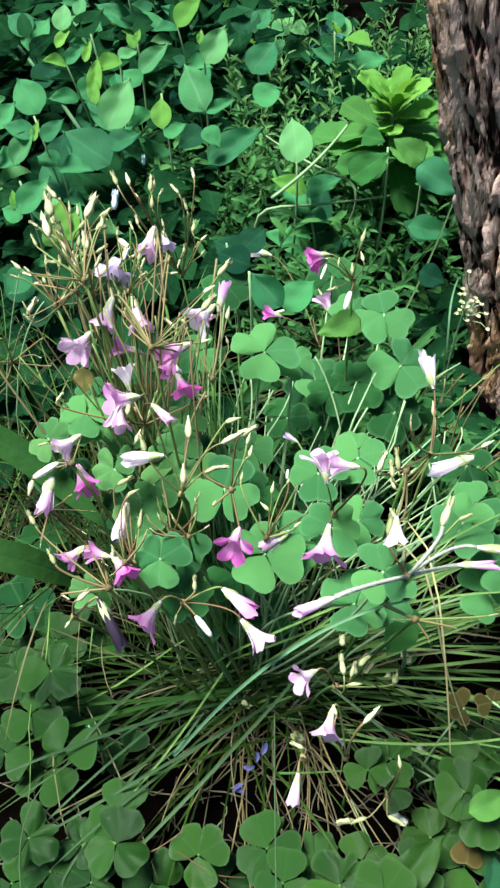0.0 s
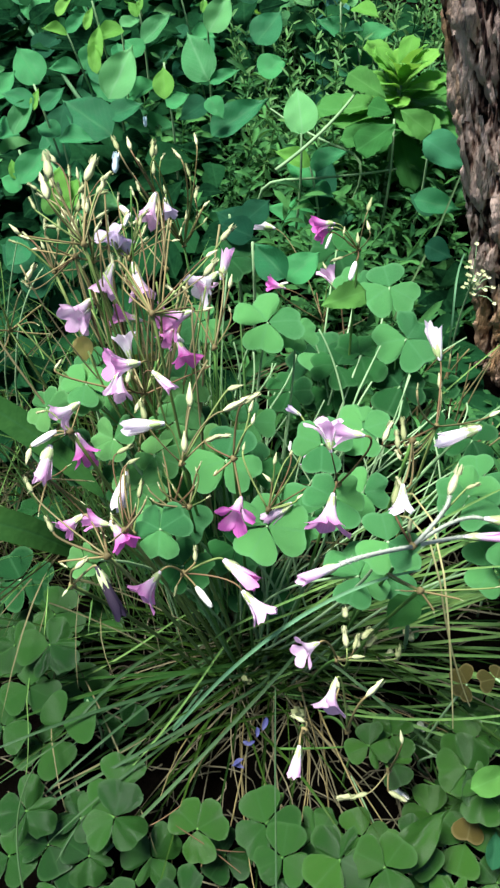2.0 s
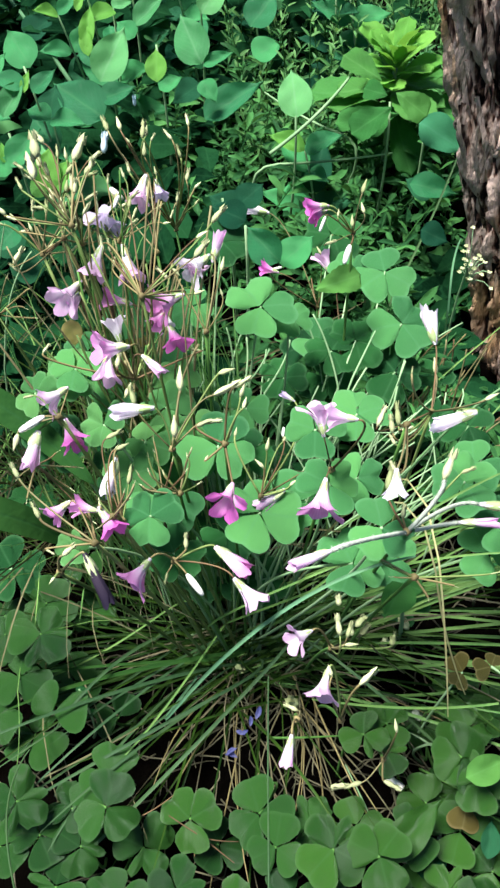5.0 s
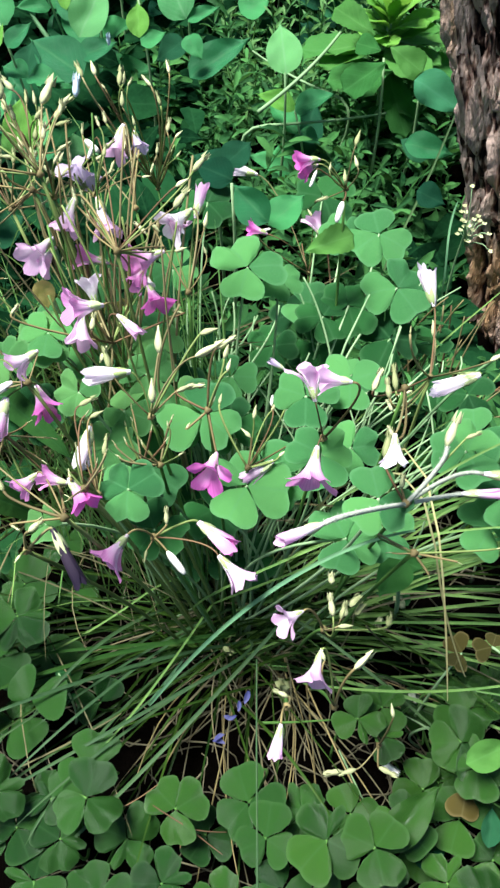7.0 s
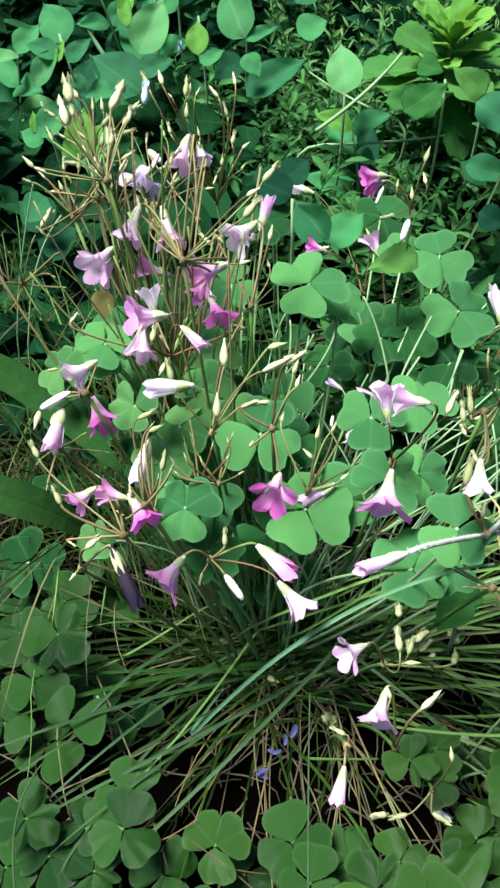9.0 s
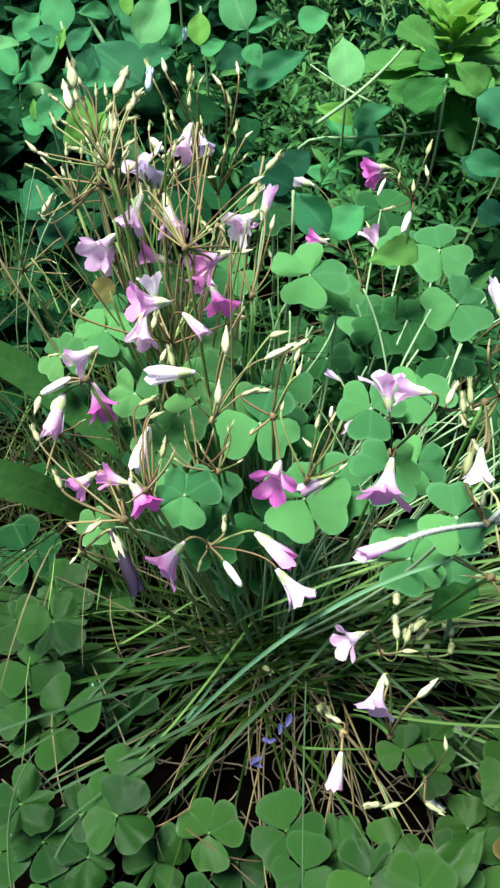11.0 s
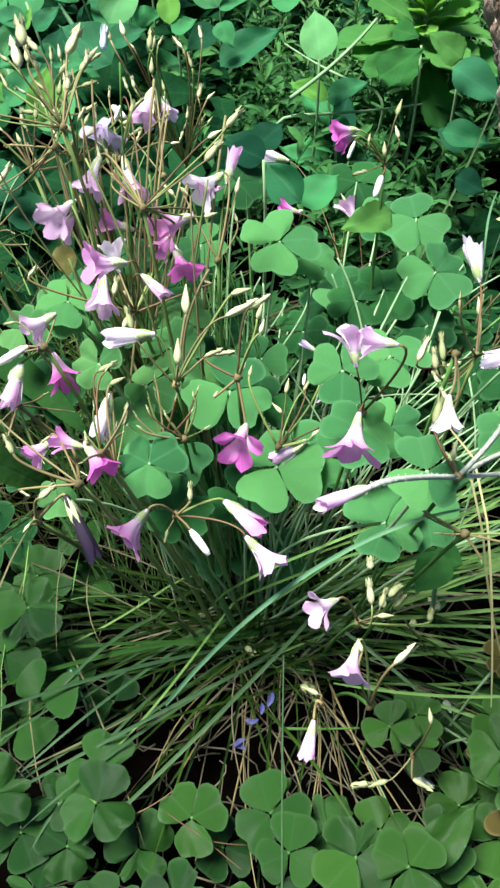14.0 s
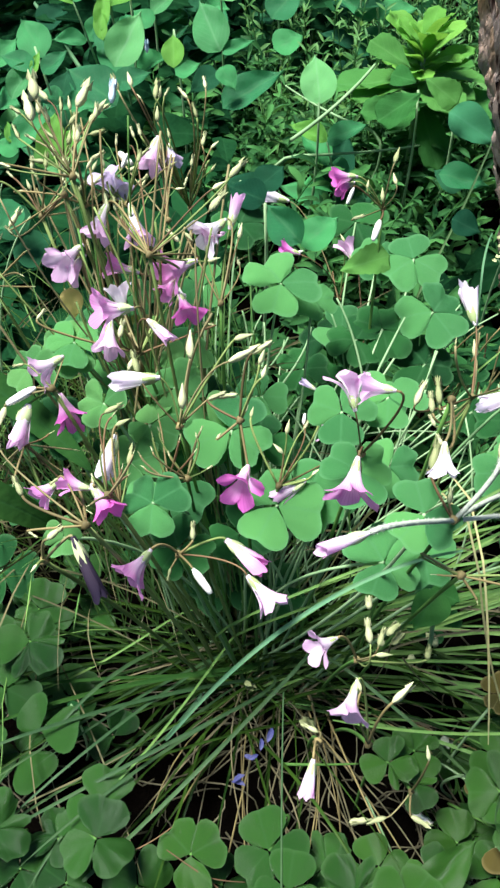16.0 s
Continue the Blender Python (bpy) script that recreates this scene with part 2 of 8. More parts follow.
# Near-black green: the darkness of shaded gaps is painted into these leaves.
COVER = leaf_material("undergrowth_shade_green", (0.0006, 0.005, 0.002), (0.009, 0.05, 0.016), (0.02, 0.075, 0.025), islands=True, through_light=0.06, gloss=0.0)
PETALS = {
    "magenta": petal_material("petal_magenta", (0.88, 0.58, 0.82), (0.86, 0.20, 0.66), (0.62, 0.08, 0.44)),
    "pink": petal_material("petal_pink", (0.90, 0.76, 0.87), (0.86, 0.36, 0.72), (0.66, 0.16, 0.54)),
    "pale": petal_material("petal_pale", (0.88, 0.82, 0.87), (0.87, 0.57, 0.81), (0.78, 0.42, 0.70)),
    "white": petal_material("petal_white", (0.90, 0.91, 0.87), (0.90, 0.82, 0.90), (0.76, 0.62, 0.77)),
    "lavender": petal_material("petal_lavender", (0.88, 0.83, 0.9), (0.8, 0.66, 0.88), (0.46, 0.34, 0.66)),
    "withered": petal_material("petal_withered", (0.08, 0.06, 0.09), (0.03, 0.022, 0.045), (0.01, 0.008, 0.02)),
    "blue": petal_material("petal_blue", (0.16, 0.17, 0.36), (0.09, 0.10, 0.28), (0.04, 0.05, 0.16)),
}
CALYX = stem_material("calyx_pale_green", (0.2, 0.3, 0.09), (0.48, 0.57, 0.28), scale=220.0)
POD = stem_material("pod_cream_green", (0.16, 0.2, 0.065), (0.55, 0.58, 0.31), scale=260.0)
PALE_BLUE = stem_material("petal_pale_blue", (0.42, 0.62, 0.68), (0.66, 0.8, 0.84), scale=200.0)
BUD = stem_material("bud_white", (0.55, 0.58, 0.42), (0.82, 0.80, 0.78), scale=200.0)
STALK = stem_material("stalk_green", (0.025, 0.085, 0.015), (0.095, 0.22, 0.045), scale=40.0)
STALK_PALE = stem_material("stalk_pale_green", (0.1, 0.22, 0.085), (0.29, 0.44, 0.22), scale=40.0)
STALK_BROWN = stem_material("stalk_brown", (0.06, 0.05, 0.02), (0.25, 0.205, 0.085), scale=60.0)
STALK_GREY = stem_material("stalk_fuzzy_grey", (0.16, 0.2, 0.13), (0.5, 0.55, 0.44), scale=700.0, rough=0.9)
STALK_OLIVE = stem_material("stalk_olive", (0.055, 0.1, 0.022), (0.21, 0.28, 0.085), scale=50.0)
STALK_RED = stem_material("stalk_red_brown", (0.05, 0.03, 0.014), (0.18, 0.115, 0.055), scale=60.0)
STALK_TAN = stem_material("stalk_tan", (0.09, 0.08, 0.03), (0.28, 0.25, 0.115), scale=60.0)
TWIG = stem_material("dry_twig", (0.008, 0.008, 0.005), (0.13, 0.12, 0.07), islands=True)
GRASS_LIGHT = leaf_material("grass_light_green", (0.055, 0.15, 0.03), (0.17, 0.33, 0.08), (0.2, 0.36, 0.12), islands=True, ribs=0.0, through_light=0.2)
GRASS_BRIGHT = leaf_material("grass_bright_green", (0.06, 0.19, 0.04), (0.2, 0.42, 0.12), (0.22, 0.44, 0.15), islands=True, ribs=0.0, through_light=0.3)
SOIL = soil_material()
BARK = bark_material()

# ---- shapes ----


def mesh_of(name, verts, faces, material, uvs=None, rims=None):
    me = bpy.data.meshes.new(name)
    me.from_pydata([tuple(v) for v in verts], [], faces)
    me.materials.append(material)
    if uvs is not None:
        layer = me.uv_layers.new(name="uv")
        where = np.zeros(len(me.loops), dtype=np.int32)
        me.loops.foreach_get("vertex_index", where)
        layer.data.foreach_set("uv", np.asarray(uvs, dtype=np.float32)[where].ravel())
    if rims is not None:
        me.attributes.new("rim", "FLOAT", "POINT").data.foreach_set("value", np.asarray(rims, dtype=np.float32))
    me.polygons.foreach_set("use_smooth", [True] * len(me.polygons))
    return me


def thing(name, at, label, category, group=""):
    ob = new(name)
    ob.location, ob.empty_display_size = at, 0.01
    return tagged(ob, label, category, group)


def part(name, me, parent, m=None, label=""):
    """One mesh as a part; m is its pose in the world, the thing's Empty only shifts."""
    ob = new(name, me)
    ob.parent = parent
    base = parent.matrix_basis.translation if parent.parent is None else Vector()
    ob.matrix_basis = Matrix.Translation(-base) @ (m if m is not None else Matrix())
    return tagged(ob, label)


def grid_faces(rows, cols, start=0):
    return [(start + r * cols + c, start + r * cols + c + 1, start + (r + 1) * cols + c + 1, start + (r + 1) * cols + c)
            for r in range(rows - 1) for c in range(cols - 1)]


def bow(p0, p1, p2, n):
    p0, p1, p2 = Vector(p0), Vector(p1), Vector(p2)
    return [p0 * (1 - s) ** 2 + p1 * 2 * s * (1 - s) + p2 * s * s for s in (i / (n - 1) for i in range(n))]


def tube(points, r0, r1, sides=6):
    """A round stem along points, thinning from r0 to r1."""
    verts, faces, n = [], [], len(points)
    for i, p in enumerate(points):
        d = (points[min(i + 1, n - 1)] - points[max(i - 1, 0)]).normalized()
        x = d.orthogonal().normalized() if i == 0 else (x - d * x.dot(d)).normalized()
        y = d.cross(x)
        r = r0 + (r1 - r0) * i / (n - 1)
        for k in range(sides):
            w = 2 * math.pi * k / sides
            verts.append(p + (x * math.cos(w) + y * math.sin(w)) * r)
    for i in range(n - 1):
        for k in range(sides):
            j = (k + 1) % sides
            faces.append((i * sides + k, i * sides + j, (i + 1) * sides + j, (i + 1) * sides + k))
    faces.append(tuple(range(sides))[::-1])
    faces.append(tuple((n - 1) * sides + k for k in range(sides)))
    return verts, faces


def ribbon(points, width, facing, keel=0.25, blunt=0.0):
    """A grass or strap blade along points with a keel: three points across, tapering to its tip."""
    verts, uvs, n = [], [], len(points)
    for i, p in enumerate(points):
        d = (points[min(i + 1, n - 1)] - points[max(i - 1, 0)]).normalized()
        side = d.cross(facing)
        side = side.normalized() if side.length > 1e-5 else d.orthogonal().normalized()
        up = side.cross(d)
        s = i / (n - 1)
        w = width * 0.5 * max(0.04, (0.55 + 0.9 * s) * (1 - s) ** 0.6 if s > 0.35 else 0.55 + 0.33 * s) * (1 - blunt) + width * 0.5 * blunt
        verts += [p - side * w + up * w * keel, p, p + side * w + up * w * keel]
        uvs += [(0.2, s), (0.5, s), (0.8, s)]
    return verts, grid_faces(n, 3), uvs


def heart_leaflet(fold, droop, notch, wave, half=56, bite=0.0):
    """A leaflet like an upside-down heart, 1 long, from its base along +y, with how near its edge each point lies."""
    verts, uvs, rims, rows, cols = [], [], [], 10, 17
    for r in range(rows):
        for c in range(cols):
            q = -1 + 2 * c / (cols - 1)
            a = radians(half * q)
            edge = (1 - 0.62 * abs(q) ** 5) * (0.98 + 0.08 * abs(q)) * (1 - notch * math.exp(-(q / 0.20) ** 2))
            edge *= 1 + 0.5 * wave * math.sin(5 * q + 40 * wave) + 0.35 * wave * math.sin(13 * q + 90 * wave)
            edge *= 1 - bite * math.exp(-((q - 0.35) / 0.16) ** 2)
            s = 1 - (1 - r / (rows - 1)) ** 1.35
            x, y = math.sin(a) * edge * s * 1.06, math.cos(a) * edge * s
            crease = math.sqrt(x * x + 0.0016) - 0.04
            z = fold * crease * (1 - 0.35 * s) - droop * s * s * 0.5 - 0.16 * x * x + wave * (math.sin(6 * a + 50 * wave) + 0.6 * math.sin(5 * s + 3 * q) + 0.7 * math.sin(11 * q + 4 * s)) * s * s
            verts.append((x, y + 0.03, z))
            uvs.append((0.5 + x * 0.9, y))
            rims.append(max(s, 0.6 + 0.4 * abs(q) ** 6 if s > 0.3 else 0))
    return verts, grid_faces(rows, cols), uvs, rims


def ovate(fold, droop, near=0.5, far=1.0, teeth=0.0):
    """A pointed leaf 1 long and 1 wide, from its base along +y, with rounded teeth if any; scale x for the width."""
    verts, uvs, rows, cols = [], [], 31 if teeth else 13, 7
    top = near / (near + far)
    peak = top ** near * (1 - top) ** far
    for r in range(rows):
        v = r / (rows - 1)
        w = 0.5 * v ** near * (1 - v) ** far / peak if 0 < v < 1 else 0.012
        w *= 1 + teeth * abs(math.sin(v * 7 * math.pi)) * min(1, v * 2) * 2 - teeth
        for c in range(cols):
            u = -1 + 2 * c / (cols - 1)
            verts.append((u * w, v * (1 - 0.06 * abs(u)), fold * (math.sqrt(u * u + 0.05) - 0.22) * w - 0.25 * fold * u * u * w - droop * v * v + 0.02 * math.sin(8 * v + 3 * u) + 0.014 * math.sin(13 * v - 4 * u)))
            uvs.append((0.5 + 0.5 * u * w / 0.5, v))
    return verts, grid_faces(rows, cols), uvs


def petal_shape(k, heights, radii, curl, half):
    """One of five petals of a funnel 1 long round +z."""
    verts, uvs, rows, cols = [], [], len(heights) + 4, 7
    for r in range(rows):
        for c in range(cols):
            u = -1 + 2 * c / (cols - 1)
            s = r / (rows - 1)
            se = s * (1 - 0.28 * s * s * abs(u) ** 3.4)
            a = np.interp(se, np.linspace(0, 1, len(heights)), heights)
            q = np.interp(se, np.linspace(0, 1, len(radii)), radii)
            q *= 1 + curl * u * s
            w = radians(72 * k + half * u * (1 - 0.13 * s ** 4))
            ruffle = noise.noise((u * 1.6 + 7 * k, s * 2.2, 3.0 + k)) * s * s
            q *= 1 + 0.22 * ruffle
            verts.append((q * math.cos(w), q * math.sin(w), a + (0.03 * math.sin(5 * u + k) * s + 0.12 * ruffle)))
            uvs.append((0.5 + 0.5 * u, s))
    return verts, grid_faces(rows, cols), uvs


def spindle(widths, sides=8, flare=0.0):
    """A pod, bud or calyx 1 long along +z from its width at even steps."""
    verts, faces, n = [], [], len(widths)
    for i, w in enumerate(widths):
        for k in range(sides):
            a = 2 * math.pi * k / sides
            rib = 1 + 0.2 * math.cos(5 * a)
            top = flare * (1 if k % 2 else -1) if i == n - 1 else 0
            verts.append((w * rib * math.cos(a), w * rib * math.sin(a), i / (n - 1) + top))
    for i in range(n - 1):
        for k in range(sides):
            j = (k + 1) % sides
            faces.append((i * sides + k, i * sides + j, (i + 1) * sides + j, (i + 1) * sides + k))
    faces.append(tuple(range(sides))[::-1])
    if not flare:
        faces.append(tuple((n - 1) * sides + k for k in range(sides)))
    return verts, faces


MESHES = {}


def shared(key, make):
    if key not in MESHES:
        MESHES[key] = make()
    return MESHES[key]


def along(base, tip, length=None, spin=0.0, wide=1.0):
    """The pose that lays a shape 1 long on +z from base to tip."""
    base, tip = Vector(base), Vector(tip)
    d = tip - base
    s = length or d.length
    return Matrix.Translation(base) @ d.to_track_quat("Z", "Y").to_matrix().to_4x4() @ pose(0, 0, 0, 0, 0, spin) @ Matrix.Diagonal((s * wide, s * wide, s, 1))


def lying(base, tip, facing, width):
    """The pose that lays a leaf 1 long on +y from base to tip, its face turned to facing, so many metres wide."""
    base, tip = Vector(base), Vector(tip)
    y = tip - base
    s = y.length
    y = y / s
    z = Vector(facing)
    z = (z - y * z.dot(y)).normalized()
    x = y.cross(z)
    m = Matrix((x, y, z)).transposed().to_4x4()
    return Matrix.Translation(base) @ m @ Matrix.Diagonal((width, s, s, 1))


# ---- kinds of things ----
FUNNEL = {
    "open": ((0, 0.32, 0.58, 0.80, 0.93, 1.0), (0.05, 0.11, 0.18, 0.31, 0.49, 0.64), 0.07, 46),
    "half": ((0, 0.3, 0.55, 0.75, 0.9, 1.0), (0.05, 0.11, 0.17, 0.25, 0.36, 0.47), 0.12, 50),
    "rolled": ((0, 0.3, 0.55, 0.75, 0.9, 1.0), (0.05, 0.10, 0.135, 0.15, 0.16, 0.18), 0.25, 72),
}
CLUMP = Vector((0.01, 0.30, 0.0))


def flower_stalk(hub, root, bend=0.3, material=None, thick=0.00078, label="pink wood-sorrel flower stalk with spent pods"):
    """A leafless stalk from the clump up to the hub of its umbel."""
    hub, root = Vector(hub), Vector(root)
    ob = thing("flower_stalk", root, label, "flower", "wood-sorrel flower stalks")
    mid = root.lerp(hub, 0.5) + Vector((0, 0, bend * (hub - root).length * 0.5)) * 0.6
    v, f = tube(bow(root, mid, hub, 12), thick * 1.25, thick)
    part("stem", mesh_of("stem", v, f, STALK_OLIVE if material is STALK_BROWN else material or STALK), ob)
    v, f = spindle((0.2, 0.45, 0.5, 0.4, 0.25))
    part("node", mesh_of("node", [(x * 0.0032, y * 0.0032, z * 0.003) for x, y, z in v], f, STALK_BROWN), ob, Matrix.Translation(hub - Vector((0, 0, 0.0012))))
    return ob, hub


def pedicel(stalk, base, tip, material=None, thick=0.00045):
    ob, hub = stalk
    base, tip = Vector(base), Vector(tip)
    furry = material is STALK_GREY
    material = material or rng.choice((STALK_BROWN, STALK_BROWN, STALK_OLIVE, STALK_OLIVE, STALK_TAN, STALK_RED))
    thick = 0.00075 if furry else thick * rng.uniform(0.65, 1.1)
    back = (base - tip).normalized() * (hub - base).length * 0.14
    wave = Vector((rng.gauss(0, 1), rng.gauss(0, 1), rng.gauss(0, 1))) * (hub - base).length * 0.055
    points = bow(hub, base + back + wave, base, 10)
    v, f = tube(points, thick * 1.15, thick, 5)
    stem = part("pedicel", mesh_of("pedicel", v, f, material), ob)
    if furry:
        h = Heap()
        for i in range(520):
            k = rng.uniform(0, 8.99)
            p = points[int(k)].lerp(points[int(k) + 1], k % 1)
            d = Vector((rng.gauss(0, 1), rng.gauss(0, 1), rng.gauss(0, 1))).normalized() * rng.uniform(0.0007, 0.0015)
            v, f = tube(bow(p, p + d * 0.6 + Vector((0, 0, 0.0004)), p + d, 3), 0.00008, 0.00004, 3)
            h.put(v, f)
        fuzz = new("fuzz", mesh_of("fuzz", h.v, h.f, STALK_GREY))
        fuzz.parent = stem


def bloom(stalk, base, mouth, kind, colour, material=None, wide=1.0):
    """A funnel flower with its five petals and its calyx, hung on the stalk's hub."""
    ob, hub = stalk
    pedicel(stalk, base, mouth, material)
    m = along(base, mouth, spin=rng.uniform(0, 72), wide=wide)
    heights, radii, curl, half = FUNNEL[kind]

    def throat():
        v, f = spindle((0.05, 0.085, 0.10, 0.12), flare=0.02)
        return mesh_of("flower", [(x, y, z * 0.42) for x, y, z in v], f, PETALS["white" if colour != "withered" else "withered"], [(0.5, 0.1)] * len(v))

    head = part("flower", shared(("throat", colour == "withered"), throat), ob, m, kind.replace("rolled", "closing") + " " + colour + " five-petalled flower")
    for k in range(5):
        def one():
            v, f, uv = petal_shape(k, heights, radii, curl, half)
            return mesh_of("petal", v, f, PETALS[colour], uv)
        petal = new("petal", shared(("petal", kind, colour, k), one))
        petal.parent = head
        petal.rotation_euler = (radians(rng.uniform(-5, 5)), radians(rng.uniform(-5, 5)), radians(rng.uniform(-6, 6)))
        petal.scale = (rng.uniform(0.85, 1.1), rng.uniform(0.85, 1.1), rng.uniform(0.88, 1.08))

    def cup():
        v, f = spindle((0.03, 0.085, 0.115, 0.12, 0.09), 10, 0.05)
        return mesh_of("calyx", [(x * 1.04, y * 1.04, z * 0.48) for x, y, z in v], f, CALYX)
    calyx = new("calyx", shared("calyx", cup))
    calyx.parent = head


def pod(stalk, base, tip, material=None, look_of="pod", fat=1.0):
    """A spent seed pod or an unopened bud on the stalk's hub."""
    ob, hub = stalk
    pedicel(stalk, base, tip, material)
    if look_of == "pod" and rng.random() < 0.65:
        look_of = "split"
    if look_of == "pod":
        me = shared("pod", lambda: mesh_of("pod", *spindle((0.05, 0.12, 0.15, 0.125, 0.09, 0.05, 0.02), 8), POD))
    elif look_of == "split":
        me = shared("split", lambda: mesh_of("pod", *spindle((0.05, 0.12, 0.14, 0.11, 0.085, 0.15), 10, 0.2), POD))
    else:
        me = shared("bud", lambda: mesh_of("bud", *spindle((0.05, 0.11, 0.13, 0.13, 0.12, 0.11, 0.07), 8), BUD))
    part("bud" if look_of == "bud" else "pod", me, ob, along(base, tip, wide=fat * 1.06, spin=rng.uniform(0, 90)))


def shamrock(at, ahead, facing, size, root=None, material=None, fold=0.15, droop=0.12, label="three-lobed wood-sorrel leaf on a thin stalk", leaflets=3):
    """A leaf of three heart-shaped leaflets on its own stalk."""
    material = material or SHAMROCK
    low_leaf = material in (SHAMROCK_LOW, SHAMROCK_GLOSS)
    if low_leaf or material is SHAMROCK_OLD:
        size *= 0.8
    at, ahead, facing = Vector(at), Vector(ahead).normalized(), Vector(facing).normalized()
    root = Vector(root) if root is not None else Vector((at.x + (CLUMP.x - at.x) * 0.8 + rng.gauss(0, 0.012), at.y + (CLUMP.y - at.y) * 0.8 + rng.gauss(0, 0.012), 0.0))
    ob = thing("clover_leaf", root, label, "leaf", "wood-sorrel leaves")
    v, f = tube(bow(root, root.lerp(at, 0.55) + Vector((rng.gauss(0, 0.018), rng.gauss(0, 0.018), 0.2 * (at - root).length)), at, 12), 0.0009, 0.00065, 5)
    part("leaf_stalk", mesh_of("leaf_stalk", v, f, STALK if low_leaf else STALK_PALE), ob)
    for k in range(leaflets):
        shape = rng.randrange(5)

        def one():
            v, f, uv, rim = heart_leaflet(fold + 0.08 * shape - 0.16, droop + 0.06 * shape, (0.03 if low_leaf else 0.1) + 0.028 * shape, 0.014 + 0.011 * shape, 57 + 2 * shape, 0.45 if low_leaf and shape == 4 else 0.0)
            return mesh_of("leaflet", v, f, material, uv, rim)
        me = shared(("heart", material.name, shape, fold, droop), one)
        d = ahead.copy()
        d.rotate(Matrix.Rotation(radians(120 * k + rng.uniform(-8, 8)), 3, facing))
        tilt = facing + Vector((rng.uniform(-.22, .22), rng.uniform(-.22, .22), rng.uniform(-.1, .1))) * (2.2 if low_leaf else 1.3)
        s = size * rng.uniform(0.96, 1.16)
        part("leaflet", me, ob, lying(at, at + d * s, tilt, s))
    return ob


def broad_plant(root, top, label="upright stem with paired pointed green leaves", thick=0.0016, category="plant", name="leafy_plant"):
    root, top = Vector(root), Vector(top)
    ob = thing(name, root, label, category, "broad-leaved stems")
    v, f = tube(bow(root, root.lerp(top, 0.5) + Vector((0.01, -0.01, 0.0)), top, 8), thick, thick * 0.6)
    part("stem", mesh_of("stem", v, f, STALK_PALE), ob)
    return ob


def broad_leaf(plant, base, tip, width, facing=(0, -0.6, 0.8), material=None, shape=0):
    material = material or BROAD
    fold, droop, near, far = ((0.42, 0.14, 0.56, 1.0), (0.32, 0.2, 0.55, 0.92), (0.55, 0.08, 0.75, 1.1), (0.25, 0.14, 0.85, 0.26))[shape]
    me = shared(("ovate", material.name, shape), lambda: mesh_of("leaf", *ovate_parts(fold, droop, near, far, material)))
    part("leaf", me, plant, lying(base, tip, facing, width * (0.9 if shape < 2 else 1.0)))


def ovate_parts(fold, droop, near, far, material):
    v, f, uv = ovate(fold, droop, near, far, 0.05 if near > 0.8 else 0.0)
    return v, f, material, uv


def blade(points, width, label, facing=(0, -0.5, 0.85), material=None, name="sedge", blunt=0.0, category="grass", keel=0.25, root=None):
    """One grass or strap blade through three guide points."""
    line = bow(*points, 24)
    if root is not None:
        first, ahead = line[0], (line[1] - line[0]).normalized()
        reach = (first - Vector(root)).length
        line = bow(root, first - ahead * reach * 0.45, first, 8)[:-1] + line
    if blunt >= 0.5:
        v, f = tube(line, width * 0.42, width * 0.25, 6)
        uv = None
    else:
        v, f, uv = ribbon(line, width, Vector(facing).normalized(), keel, blunt)
    return tagged(new(name, mesh_of(name, v, f, material or GRASS_ONE, uv)), label, category, "single blades")


class Heap:
    """Collects many small pieces into one mesh of kind stuff."""

    def __init__(self):
        self.v, self.f, self.uv = [], [], []

    def put(self, verts, faces, uvs=None):
        n = len(self.v)
        self.v += [tuple(p) for p in verts]
        self.f += [tuple(i + n for i in q) for q in faces]
        self.uv += list(uvs) if uvs is not None else [(0.3, 0.5)] * len(verts)

    def leaf(self, base, tip, facing, width, kind):
        m = lying(base, tip, facing, width)
        v, f, uv = kind
        self.put([m @ Vector(p) for p in v], f, uv)

    def done(self, name, material, label, category):
        return tagged(new(name, mesh_of(name, self.v, self.f, material, self.uv)), label, category, kind="stuff")


def rosette(root, centre, size):
    """A bright tuft: whorls of toothed leaves, steep within and flat outside."""
    root, centre = Vector(root), Vector(centre)
    ob = thing("rosette_plant", root, "bright yellow-green rosette of toothed leaves beside the trunk", "plant")
    v, f = tube(bow(root, root.lerp(centre, 0.5), centre, 7), 0.0025, 0.002)
    part("stem", mesh_of("stem", v, f, STALK_PALE), ob)
    r = random.Random(13)
    for k in range(40):
        up = k / 39
        a = radians(137.5 * k + r.uniform(-28, 28))
        e = radians(-18 + 84 * up ** 1.1 + r.uniform(-17, 17))
        long = size * (1.15 - 0.62 * up ** 1.2) * r.uniform(0.75, 1.2)
        base = centre + Vector((0, 0, size * (-0.6 + 0.75 * up)))
        d = Vector((math.cos(a) * math.cos(e), math.sin(a) * math.cos(e), math.sin(e))) * long
        facing = Vector((-math.cos(a) * math.sin(e), -math.sin(a) * math.sin(e), math.cos(e) + 0.15))
        broad_leaf(ob, base, base + d, long * r.uniform(0.4, 0.6), facing, YOUNG if up > 0.5 else YOUNG_DEEP if up > 0.25 else LEAF_MID, 3)
    return ob


def mottled(at, size):
    """A pale worn leaf turned up among the flower stalks."""
    turn = rng.uniform(0, 6.3)
    return shamrock(at, (math.cos(turn), math.sin(turn), 0.1), (rng.gauss(0, 0.15), -0.45, 0.88), size, material=SHAMROCK_PALE, label="pale mottled wood-sorrel leaf among the flower stalks")


